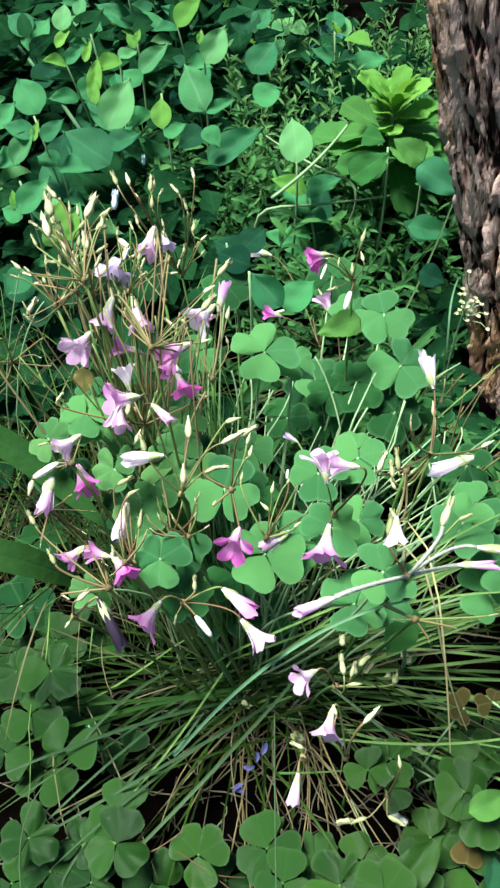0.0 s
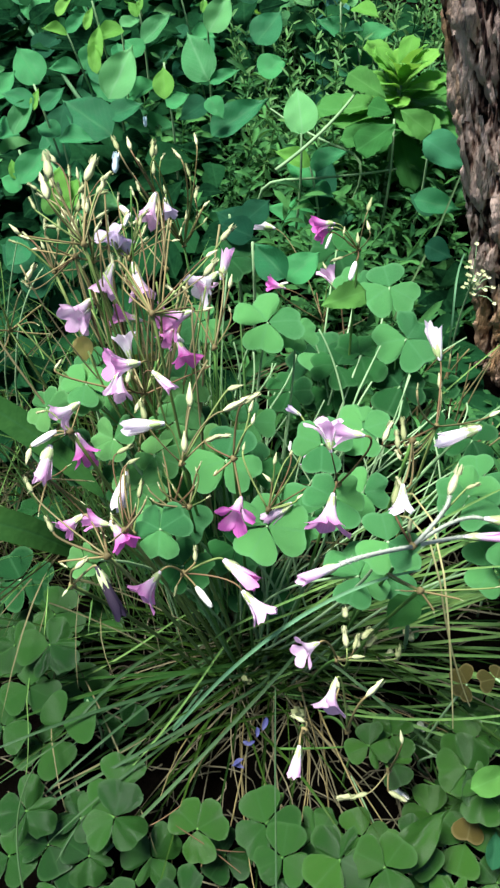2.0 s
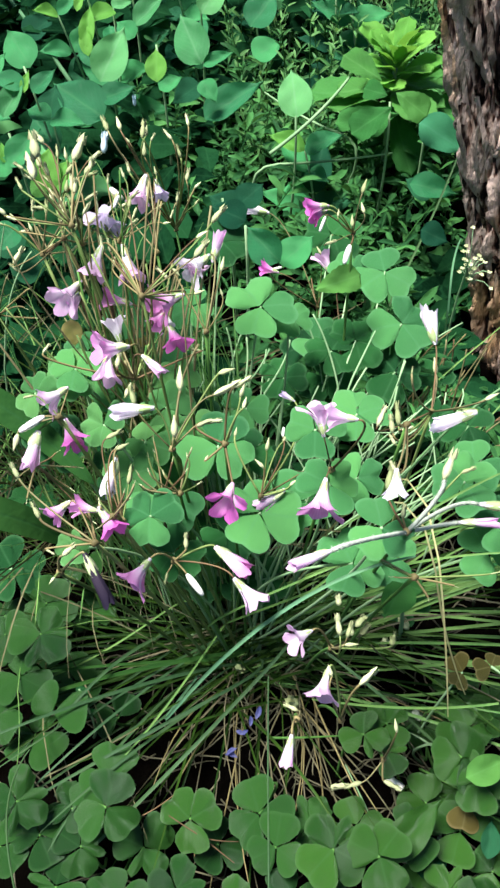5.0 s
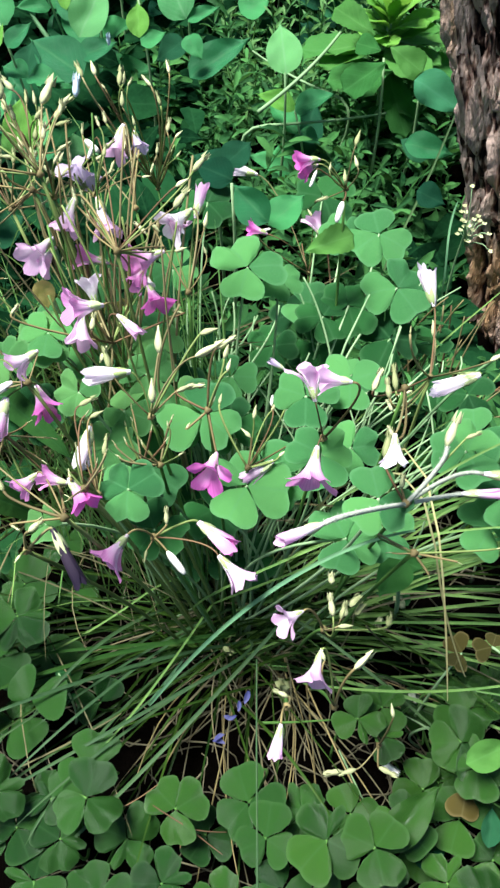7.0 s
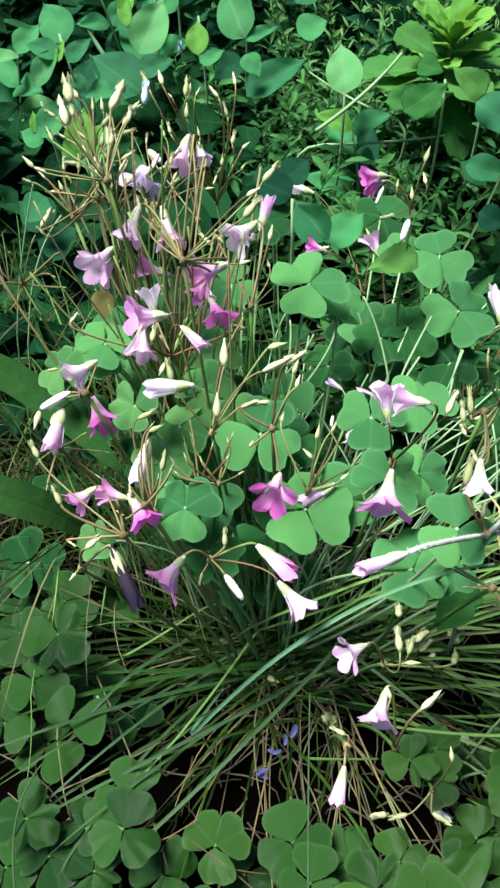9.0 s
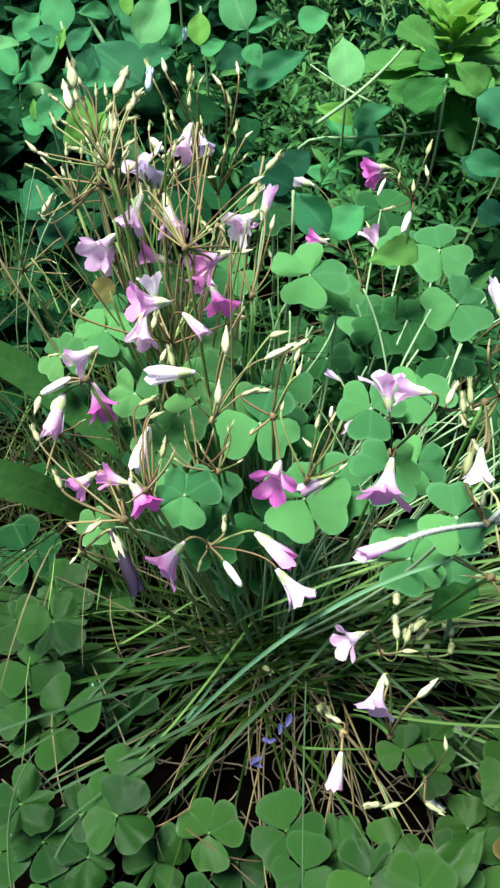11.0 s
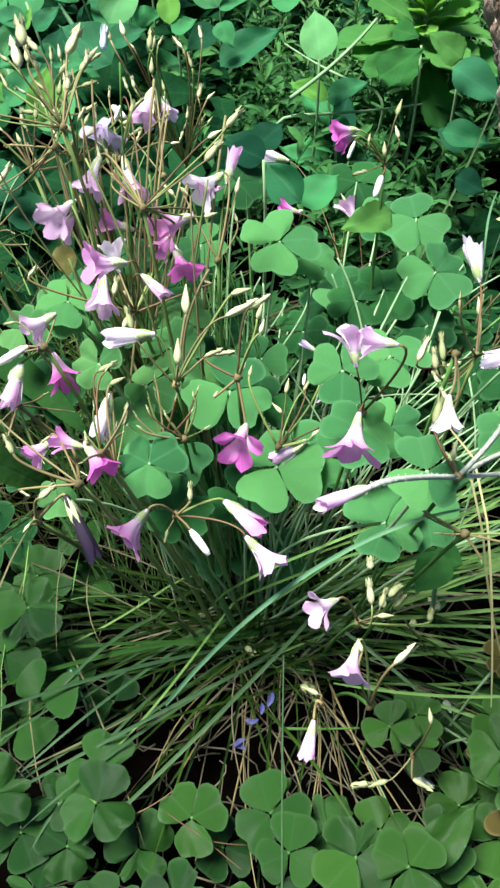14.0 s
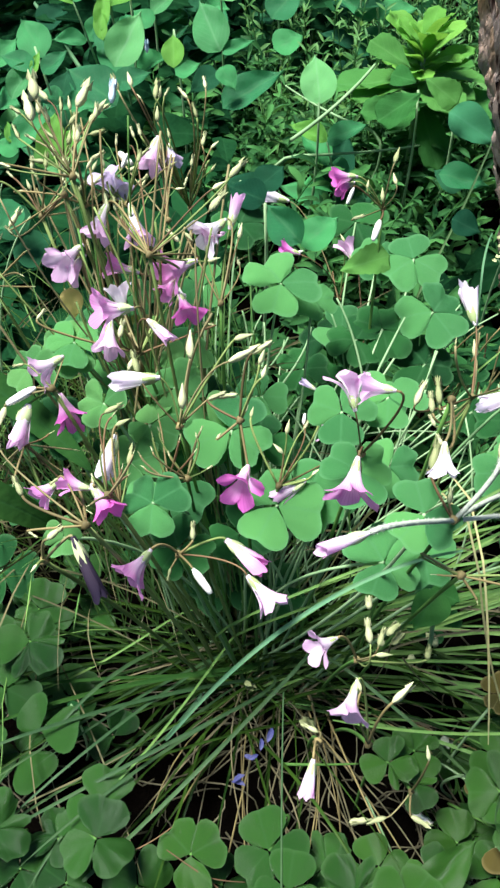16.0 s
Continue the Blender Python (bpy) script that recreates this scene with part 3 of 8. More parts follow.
def bare_stalk(root, bend, top, thick, material):
    root = Vector(root)
    foot = Vector((CLUMP.x + (root.x - CLUMP.x) * 0.3, CLUMP.y + (root.y - CLUMP.y) * 0.3, 0))
    line = bow(foot, foot.lerp(root, 0.5) - (Vector(bend) - root) * 0.15, root, 7)[:-1] + bow(root, bend, top, 12)
    v, f = tube(line, thick, thick * 0.7, 5)
    return tagged(new("bare_reed", mesh_of("bare_reed", v, f, material)), "thin pale green leaf stalk arching between the clover leaves" if material is STALK_PALE else "bare tan stalk standing among the spent flower heads", "stalk", "bare stalks")


def husk(at, tip, wide, material, label, name="dry_husk"):
    """A small dried flower cup lying or hanging in the grass."""
    v, f = spindle((0.12, 0.3, 0.36, 0.3, 0.34, 0.42), 10, 0.22)
    m = along(at, tip, wide=wide)
    return tagged(new(name, mesh_of(name, [m @ Vector(p) for p in v], f, material)), label, "flower", "dry husks")


def seedling(root, top, size):
    """A small sprout with a few rounded leaves."""
    ob = broad_plant(root, top, "small bright green seedling among the grass", 0.0009, "plant", "seedling")
    r = random.Random(47)
    for k in range(9):
        a = 2.4 * k
        p = Vector(root).lerp(Vector(top), 0.55 + 0.05 * k)
        d = Vector((math.cos(a), math.sin(a) - 0.2, 0.35)).normalized() * size * r.uniform(0.7, 1.1)
        broad_leaf(ob, p, p + d, size * r.uniform(0.55, 0.7), (0, -0.4, 0.9), SHAMROCK_SHADED, 3)
    return ob

# ---- ground ----
def ground_height(x, y):
    near = math.exp(-(x * x + (y - 0.5) ** 2) / 4)
    return near * (0.008 * noise.noise((x * 9, y * 9, 0)) + 0.004 * noise.noise((x * 31, y * 31, 3)) - 0.004)


steps = sorted({round(s * v, 4) for s in (-1, 1) for v in (*np.linspace(0, 1.2, 61), 1.5, 2, 3, 5, 9, 16, 30, 60)})
verts = [(x, y + 0.5, ground_height(x, y + 0.5)) for y in steps for x in steps]
tagged(new("ground", mesh_of("ground", verts, grid_faces(len(steps), len(steps)), SOIL)), "dark garden soil under the plants with their shade painted in", "ground", kind="structure")


# ---- trunk ----
def trunk_axis(z):
    over = max(0.0, z - 0.4)
    return Vector((0.309 - 0.29 * z + 0.3 * over * over + 0.05 * over, 0.590 + 0.06 * z, z))


def trunk_radius(z):
    return 0.074 + 0.012 * math.exp(-max(z, 0) * 22) - 0.006 * z


def trunk():
    """A leaning trunk with deep long cracks between raised plates and loose strips of bark."""
    ob = thing("tree_trunk", (0.295, 0.585, 0), "rough brown tree trunk with cracked fibrous bark", "tree")
    rows, cols, verts, ridge = 420, 400, [], []
    for r in range(rows):
        z = -0.03 + 0.9 * r / 379 if r < 380 else 0.87 + 0.85 * (r - 379) / 40
        axis, R = trunk_axis(z), trunk_radius(z)
        for c in range(cols):
            a = 2 * math.pi * c / cols
            p = Vector((math.cos(a), math.sin(a), 0))
            warp = noise.noise(Vector((p.x * 2.5, p.y * 2.5, z * 9)))
            long = noise.noise(Vector((p.x * 5.5 + warp * 0.9, p.y * 5.5 + warp * 0.7, z * 8)))
            deep = min(1.0, abs(long) * 2.3) ** 0.7
            strip = min(1.0, abs(noise.noise(Vector((p.x * 19 + warp * 2, p.y * 19 + warp, z * 15 + 5)))) * 2.3) ** 0.8
            thread = noise.noise(Vector((p.x * 30 + warp * 3, p.y * 30 + warp, z * 16)))
            shred = noise.noise(Vector((p.x * 55 + warp * 3, p.y * 55, z * 40 + 3)))
            fine = noise.noise(Vector((p.x * 95, p.y * 95, z * 110)))
            ledge = noise.cell(Vector((p.x * 7 + warp * 2, p.y * 7, z * 20 + 2 * noise.noise(p * 9))))
            big = noise.noise(Vector((p.x * 1.6, p.y * 1.6, z * 4)))
            verts.append(axis + p * (R + 0.02 * (deep - 0.7) + 0.007 * (strip - 0.7) + 0.007 * thread + 0.006 * shred + 0.0025 * fine + 0.003 * ledge + 0.008 * big))
            ridge.append(0.44 + 0.9 * (deep - 0.68) + 0.6 * (strip - 0.6) + 0.6 * thread + 0.85 * shred + 0.6 * fine + 0.12 * ledge)
    faces = [(r * cols + c, r * cols + (c + 1) % cols, (r + 1) * cols + (c + 1) % cols, (r + 1) * cols + c) for r in range(rows - 1) for c in range(cols)]
    faces.append(tuple((rows - 1) * cols + c for c in range(cols)))
    me = mesh_of("bark", verts, faces, BARK)
    layer = me.attributes.new("ridge", "FLOAT", "POINT")
    layer.data.foreach_set("value", ridge)
    part("bark", me, ob)
    r = random.Random(17)
    for i in range(70):
        a0, z0 = radians(r.uniform(165, 320)), r.uniform(0.02, 0.5)
        wide, long = r.uniform(0.02, 0.05), r.uniform(0.02, 0.10)
        n, v = 12, []
        shade = []
        for k in range(n):
            s = k / (n - 1)
            z = z0 + long * s
            half = wide * 0.5 * math.sin(math.pi * (0.08 + 0.84 * s)) ** 0.5 * (1 + 0.35 * noise.noise((i, s * 5, 0)))
            for j in range(4):
                u = -1 + 2 * j / 3
                w = a0 + half * u + 0.05 * noise.noise((i * 3, s * 3, 1))
                lift = 0.004 + 0.004 * (1 - u * u) + 0.004 * s * s + 0.002 * noise.noise((i, s * 9, u * 2))
                v.append(trunk_axis(z) + Vector((math.cos(w), math.sin(w), 0)) * (trunk_radius(z) + lift))
                shade.append(0.42 + 0.35 * noise.noise((i * 1.7, 0.4, 0.2)) + 0.5 * noise.noise((i, s * 12, u * 3)))
        m2 = mesh_of("bark_strip", v, grid_faces(n, 4), BARK)
        m2.attributes.new("ridge", "FLOAT", "POINT").data.foreach_set("value", shade)
        part("bark_strip", m2, ob)
    return ob


trunk()


# ---- flower stalks, leaves and stems ----

# flower stalks at the back of the clump
stalk = flower_stalk((-0.0595, 0.3526, 0.2969), (-0.0137, 0.3142, 0), 0.3, material=STALK_BROWN, label="brown wood-sorrel stalk crowded with cream seed pods")
pod(stalk, (-0.081, 0.3715, 0.3139), (-0.0849, 0.3731, 0.316), fat=1.09)
pod(stalk, (-0.0717, 0.3543, 0.3196), (-0.0751, 0.3644, 0.324), fat=1.15)
pod(stalk, (-0.0734, 0.3697, 0.3207), (-0.0757, 0.379, 0.3262), fat=1.20)
pod(stalk, (-0.0711, 0.3743, 0.3089), (-0.0729, 0.3772, 0.3135), fat=1.04)
pod(stalk, (-0.0607, 0.3824, 0.3119), (-0.0571, 0.3928, 0.317), fat=1.09)
pod(stalk, (-0.0546, 0.3936, 0.3054), (-0.0513, 0.3973, 0.3084), fat=1.12)
pod(stalk, (-0.0558, 0.3794, 0.3065), (-0.0526, 0.3856, 0.3089), fat=1.13)
pod(stalk, (-0.0841, 0.371, 0.3036), (-0.087, 0.3757, 0.3067), fat=0.91)
pod(stalk, (-0.0768, 0.3752, 0.2914), (-0.0827, 0.3756, 0.2919), fat=1.12)
pod(stalk, (-0.0673, 0.3826, 0.295), (-0.0667, 0.3866, 0.2997), fat=1.18)
pod(stalk, (-0.0586, 0.3657, 0.3051), (-0.0579, 0.3694, 0.31), fat=1.03)
pod(stalk, (-0.0659, 0.3911, 0.2981), (-0.0656, 0.3944, 0.3032), fat=0.93)
pod(stalk, (-0.0854, 0.346, 0.3064), (-0.0819, 0.3458, 0.3049), fat=1.19)
pod(stalk, (-0.09, 0.3581, 0.2992), (-0.0948, 0.361, 0.3028), fat=0.99)
pod(stalk, (-0.0524, 0.3763, 0.3102), (-0.0519, 0.381, 0.3136), fat=1.01)
pod(stalk, (-0.0763, 0.3801, 0.3096), (-0.0772, 0.3849, 0.3142), fat=1.17)
stalk = flower_stalk((-0.0684, 0.3649, 0.2816), (-0.0052, 0.3265, 0), 0.3, material=STALK_BROWN, label="brown wood-sorrel stalk crowded with cream seed pods")
pod(stalk, (-0.0974, 0.3879, 0.269), (-0.0931, 0.3879, 0.2707))
pod(stalk, (-0.0802, 0.3734, 0.2688), (-0.0781, 0.3773, 0.2705))
pod(stalk, (-0.0984, 0.3735, 0.2561), (-0.1016, 0.3746, 0.2596))
pod(stalk, (-0.1007, 0.3766, 0.2584), (-0.0961, 0.3822, 0.2635))
pod(stalk, (-0.0782, 0.3937, 0.2839), (-0.0804, 0.3996, 0.2873))
pod(stalk, (-0.0759, 0.3951, 0.2767), (-0.0755, 0.3997, 0.2809))
bloom(stalk, (-0.0629, 0.3591, 0.2607), (-0.0708, 0.3433, 0.2606), "open", "pale", wide=0.8)
bloom(stalk, (-0.0622, 0.3579, 0.2565), (-0.0692, 0.3483, 0.2516), "half", "pale")
stalk = flower_stalk((-0.0264, 0.3219, 0.2811), (-0.0043, 0.295, 0), 0.3, material=STALK_BROWN, label="brown wood-sorrel stalk with fading pink flowers and pods")
bloom(stalk, (-0.0522, 0.3949, 0.2619), (-0.0582, 0.3962, 0.2743), "open", "lavender")
bloom(stalk, (-0.0547, 0.4023, 0.2703), (-0.0485, 0.3944, 0.2656), "half", "lavender")
bloom(stalk, (-0.0505, 0.3647, 0.2779), (-0.0553, 0.3519, 0.2692), "half", "pale")
bloom(stalk, (-0.0408, 0.3664, 0.277), (-0.036, 0.3532, 0.2674), "half", "pale")
pod(stalk, (-0.0025, 0.3295, 0.2962), (0.0026, 0.3349, 0.3005), fat=1.15)
pod(stalk, (0.0033, 0.3609, 0.2926), (0.009, 0.3663, 0.2968), look_of="split")
pod(stalk, (-0.0016, 0.3359, 0.3016), (0.0035, 0.3385, 0.3035))
bloom(stalk, (-0.0118, 0.3512, 0.2586), (-0.0263, 0.3423, 0.2576), "open", "pink")
bloom(stalk, (-0.02, 0.3466, 0.2532), (-0.0257, 0.3384, 0.249), "half", "pink")
bloom(stalk, (-0.0395, 0.3591, 0.246), (-0.0535, 0.3593, 0.2505), "half", "pink")
pod(stalk, (-0.0499, 0.362, 0.2756), (-0.0512, 0.3673, 0.2803))
pod(stalk, (-0.0464, 0.3621, 0.2756), (-0.0477, 0.3666, 0.2794))
pod(stalk, (-0.019, 0.3534, 0.2666), (-0.0238, 0.3568, 0.2698))
pod(stalk, (-0.047, 0.4039, 0.2801), (-0.0494, 0.3989, 0.2761), look_of="bud")
pod(stalk, (-0.0077, 0.3574, 0.2539), (-0.0021, 0.3589, 0.2549))
pod(stalk, (-0.0451, 0.3568, 0.271), (-0.044, 0.3614, 0.2748))
stalk = flower_stalk((-0.0315, 0.4889, 0.201), (0.0081, 0.359, 0), 0.3, label="wood-sorrel stalk with a fan of thin curved pods")
pod(stalk, (-0.0318, 0.4324, 0.2938), (-0.0297, 0.4347, 0.2965))
pod(stalk, (-0.0229, 0.4497, 0.285), (-0.0273, 0.4542, 0.2876))
pod(stalk, (-0.0176, 0.4378, 0.281), (-0.0195, 0.4418, 0.2858))
pod(stalk, (-0.017, 0.4819, 0.2759), (-0.0182, 0.4878, 0.2791))
pod(stalk, (-0.0409, 0.4606, 0.2803), (-0.0403, 0.4691, 0.2849))
pod(stalk, (-0.0402, 0.4685, 0.2769), (-0.0396, 0.4741, 0.2809))
pod(stalk, (-0.0429, 0.4712, 0.2629), (-0.0427, 0.4756, 0.2696))
pod(stalk, (-0.0325, 0.442, 0.2681), (-0.0337, 0.4447, 0.2724))
pod(stalk, (-0.0496, 0.4465, 0.2924), (-0.052, 0.4536, 0.2964))
pod(stalk, (-0.0597, 0.4622, 0.2838), (-0.0631, 0.4694, 0.2875))
pod(stalk, (-0.0437, 0.4367, 0.2906), (-0.0459, 0.4388, 0.2923))
pod(stalk, (-0.0165, 0.4437, 0.2638), (-0.0153, 0.4496, 0.2672))
pod(stalk, (-0.0089, 0.4122, 0.2786), (-0.0053, 0.414, 0.2812))
pod(stalk, (-0.02, 0.4208, 0.2647), (-0.0191, 0.4237, 0.2688))
pod(stalk, (-0.0159, 0.4534, 0.2483), (-0.0182, 0.4509, 0.2459))
pod(stalk, (-0.011, 0.4267, 0.2593), (-0.0086, 0.4295, 0.2616))
pod(stalk, (-0.0241, 0.4342, 0.2518), (-0.0254, 0.4307, 0.2492))
pod(stalk, (-0.0476, 0.4445, 0.2683), (-0.049, 0.4483, 0.2721))
pod(stalk, (-0.0549, 0.472, 0.2625), (-0.0573, 0.4742, 0.2644))
stalk = flower_stalk((-0.0313, 0.4037, 0.2452), (-0.002, 0.3312, 0), 0.3, label="wood-sorrel stalk with two pale flowers and thin pods")
bloom(stalk, (-0.0373, 0.437, 0.2719), (-0.0422, 0.4235, 0.2627), "half", "pale")
bloom(stalk, (-0.0339, 0.4442, 0.2642), (-0.0301, 0.4351, 0.2587), "half", "lavender")
pod(stalk, (-0.0392, 0.4486, 0.2649), (-0.0389, 0.4389, 0.2567), fat=1.2)
pod(stalk, (-0.0596, 0.4423, 0.2607), (-0.0524, 0.4377, 0.2564), look_of="bud", fat=1.3)
pod(stalk, (-0.0447, 0.4343, 0.2531), (-0.0466, 0.43, 0.2495))
stalk = flower_stalk((-0.0017, 0.3431, 0.2414), (0.0008, 0.306, 0), 0.3, label="wood-sorrel stalk with white and lilac flowers")
bloom(stalk, (-0.0005, 0.3776, 0.2626), (-0.0096, 0.3651, 0.2606), "open", "white")
bloom(stalk, (-0.009, 0.3698, 0.2476), (-0.007, 0.3735, 0.2609), "half", "pale")
bloom(stalk, (0.0007, 0.3816, 0.2546), (0.0052, 0.3916, 0.2668), "rolled", "pale")
pod(stalk, (0.0051, 0.3758, 0.2534), (0.0065, 0.3817, 0.2582))
pod(stalk, (0.0058, 0.3662, 0.2452), (0.0045, 0.3694, 0.248))
pod(stalk, (-0.0182, 0.3666, 0.2623), (-0.0145, 0.364, 0.2599))

# flower stalks in the middle of the clump
stalk = flower_stalk((-0.0354, 0.3193, 0.2326), (0.0101, 0.3053, 0), 0.3, label="wood-sorrel stalk with a cluster of deep pink flowers")
bloom(stalk, (-0.0294, 0.2947, 0.2765), (-0.0426, 0.2879, 0.2805), "open", "pink")
bloom(stalk, (-0.0432, 0.3348, 0.2413), (-0.047, 0.3427, 0.2514), "half", "white")
bloom(stalk, (-0.0447, 0.3167, 0.2538), (-0.0456, 0.3034, 0.246), "half", "pale")
bloom(stalk, (-0.0251, 0.2964, 0.2699), (-0.0156, 0.2888, 0.267), "rolled", "pale")
bloom(stalk, (-0.0192, 0.3375, 0.2518), (-0.0134, 0.3273, 0.2469), "open", "magenta")
bloom(stalk, (-0.0213, 0.3545, 0.2417), (-0.0197, 0.3493, 0.2396), "half", "white")
pod(stalk, (-0.0365, 0.2987, 0.2414), (-0.0339, 0.3039, 0.2458))
pod(stalk, (-0.0743, 0.313, 0.2558), (-0.0714, 0.316, 0.2582))
pod(stalk, (-0.0045, 0.3404, 0.2312), (-0.0095, 0.3411, 0.2321))
pod(stalk, (-0.0404, 0.3088, 0.2503), (-0.0392, 0.314, 0.2546), fat=1.1)
stalk = flower_stalk((-0.0623, 0.2795, 0.249), (-0.0069, 0.2832, 0), 0.3, material=STALK_BROWN, label="wood-sorrel stalk with drooping pale and deep pink flowers")
bloom(stalk, (-0.0593, 0.292, 0.2549), (-0.0688, 0.2836, 0.2528), "open", "pale")
bloom(stalk, (-0.0643, 0.291, 0.2352), (-0.0587, 0.2788, 0.2285), "half", "magenta")
bloom(stalk, (-0.0721, 0.2767, 0.2432), (-0.0764, 0.2622, 0.2351), "rolled", "pale", wide=1.2)
pod(stalk, (-0.0687, 0.2796, 0.2494), (-0.0797, 0.2742, 0.2455), look_of="bud")
pod(stalk, (-0.0736, 0.2864, 0.2554), (-0.0774, 0.2857, 0.2551))
pod(stalk, (-0.0803, 0.2734, 0.2448), (-0.0823, 0.2676, 0.24))
stalk = flower_stalk((-0.0119, 0.2644, 0.2451), (0.0025, 0.293, 0), 0.3, label="wood-sorrel stalk with upright pods and a closing flower")
pod(stalk, (-0.0071, 0.2761, 0.2687), (-0.0073, 0.2841, 0.2755), fat=0.9)
pod(stalk, (-0.0076, 0.251, 0.2683), (-0.0078, 0.2577, 0.274), fat=1.1)
pod(stalk, (0.0012, 0.2736, 0.2521), (0.0084, 0.2744, 0.2524))
pod(stalk, (0.0076, 0.2677, 0.275), (0.0171, 0.2717, 0.2779), fat=0.8)
bloom(stalk, (-0.0181, 0.2713, 0.2635), (-0.0347, 0.2682, 0.2639), "rolled", "white")
pod(stalk, (-0.0258, 0.2711, 0.2657), (-0.0279, 0.2766, 0.2705))
pod(stalk, (0.0087, 0.2814, 0.2734), (0.0156, 0.2832, 0.2746))
stalk = flower_stalk((-0.0097, 0.256, 0.2247), (-0.0064, 0.2918, 0), 0.3, material=STALK, label="wood-sorrel stalk with bare thin pedicels")
pod(stalk, (-0.0205, 0.2687, 0.2374), (-0.0216, 0.2702, 0.2388))
pod(stalk, (-0.0203, 0.2514, 0.2453), (-0.0211, 0.2529, 0.2466))
pod(stalk, (-0.0022, 0.2583, 0.2278), (-0.0001, 0.2594, 0.2286))
pod(stalk, (-0.0158, 0.2582, 0.2348), (-0.0165, 0.2598, 0.2362))
pod(stalk, (-0.0064, 0.2683, 0.2344), (-0.0069, 0.2702, 0.2361))
pod(stalk, (-0.0245, 0.2524, 0.2349), (-0.0262, 0.2531, 0.2356))
pod(stalk, (-0.0052, 0.2709, 0.2355), (-0.0044, 0.2725, 0.2368))
stalk = flower_stalk((0.0112, 0.2608, 0.2527), (0.016, 0.2787, 0), 0.3, label="wood-sorrel stalk with upright pods")
pod(stalk, (-0.0006, 0.2661, 0.2579), (0.005, 0.2682, 0.2593))
pod(stalk, (0.0181, 0.2674, 0.2741), (0.0199, 0.2718, 0.2778))
pod(stalk, (0.0156, 0.2702, 0.2767), (0.0216, 0.2734, 0.279), look_of="split")
pod(stalk, (0.0192, 0.2638, 0.271), (0.0206, 0.2675, 0.2741))
pod(stalk, (0.0029, 0.2553, 0.2485), (0.0043, 0.2572, 0.25))
pod(stalk, (0.0131, 0.2633, 0.2547), (0.0141, 0.2652, 0.2563))
bloom(stalk, (0.0145, 0.2477, 0.2429), (0.0112, 0.2349, 0.2433), "open", "magenta")
stalk = flower_stalk((0.0256, 0.2685, 0.2058), (0.0034, 0.2963, 0), 0.3, label="wood-sorrel stalk with pods and a rolled lilac flower")
bloom(stalk, (0.0371, 0.2739, 0.2039), (0.0234, 0.2662, 0.1982), "rolled", "pale")
pod(stalk, (0.0283, 0.2813, 0.2238), (0.0295, 0.286, 0.2277))
pod(stalk, (0.0271, 0.2752, 0.2187), (0.023, 0.2782, 0.2214))
pod(stalk, (0.0366, 0.3163, 0.1928), (0.0372, 0.3203, 0.1961), look_of="bud")
pod(stalk, (0.0366, 0.3144, 0.1911), (0.0391, 0.318, 0.1941), look_of="split")
pod(stalk, (0.0138, 0.2858, 0.2285), (0.0148, 0.2893, 0.2313))
pod(stalk, (0.0394, 0.2754, 0.2051), (0.0428, 0.2777, 0.2068))
bloom(stalk, (0.0444, 0.3651, 0.1681), (0.0361, 0.3688, 0.1717), "rolled", "lavender")
bloom(stalk, (0.058, 0.3185, 0.1828), (0.046, 0.3202, 0.1864), "half", "pale")
stalk = flower_stalk((0.0562, 0.2589, 0.2376), (0.0327, 0.2837, 0), 0.3, label="wood-sorrel stalk with three pink funnel flowers")
bloom(stalk, (0.0513, 0.2521, 0.2672), (0.049, 0.2596, 0.2766), "open", "pale")
bloom(stalk, (0.064, 0.2528, 0.2765), (0.0523, 0.2544, 0.2772), "half", "pale")
bloom(stalk, (0.051, 0.2306, 0.2683), (0.0483, 0.218, 0.2625), "open", "pink")

# flower stalks at the front of the clump
stalk = flower_stalk((-0.0328, 0.24, 0.2269), (-0.0018, 0.2872, 0), 0.3, material=STALK_BROWN, label="brown wood-sorrel stalk with wilting pink flowers")
bloom(stalk, (-0.0357, 0.2613, 0.2432), (-0.0392, 0.2476, 0.2337), "rolled", "white")
bloom(stalk, (-0.0332, 0.2168, 0.2662), (-0.0423, 0.2172, 0.2694), "half", "pink")
bloom(stalk, (-0.0333, 0.2183, 0.2671), (-0.0266, 0.21, 0.2624), "half", "magenta")
pod(stalk, (-0.0304, 0.2519, 0.2368), (-0.0291, 0.2574, 0.2415))
pod(stalk, (-0.0397, 0.2664, 0.2497), (-0.0336, 0.269, 0.2515))
pod(stalk, (-0.0355, 0.263, 0.2465), (-0.03, 0.2653, 0.2481))
pod(stalk, (-0.032, 0.217, 0.2686), (-0.0329, 0.2196, 0.2709))
stalk = flower_stalk((-0.033, 0.2041, 0.2643), (-0.0051, 0.2728, 0), 0.3, material=STALK_BROWN, label="brown wood-sorrel stalk with a half-open pink flower")
bloom(stalk, (-0.0489, 0.2318, 0.252), (-0.0567, 0.2246, 0.2502), "half", "pink")
pod(stalk, (-0.0543, 0.2132, 0.2666), (-0.057, 0.2173, 0.2702), look_of="split")
pod(stalk, (-0.0432, 0.2179, 0.27), (-0.0457, 0.2164, 0.2689))
pod(stalk, (-0.0505, 0.2017, 0.264), (-0.0479, 0.2005, 0.2629))
pod(stalk, (-0.0651, 0.2303, 0.2686), (-0.0679, 0.2342, 0.2721))
stalk = flower_stalk((-0.0483, 0.2004, 0.2497), (-0.0091, 0.272, 0), 0.3, material=STALK_BROWN, label="brown wood-sorrel stalk with a withered black flower")
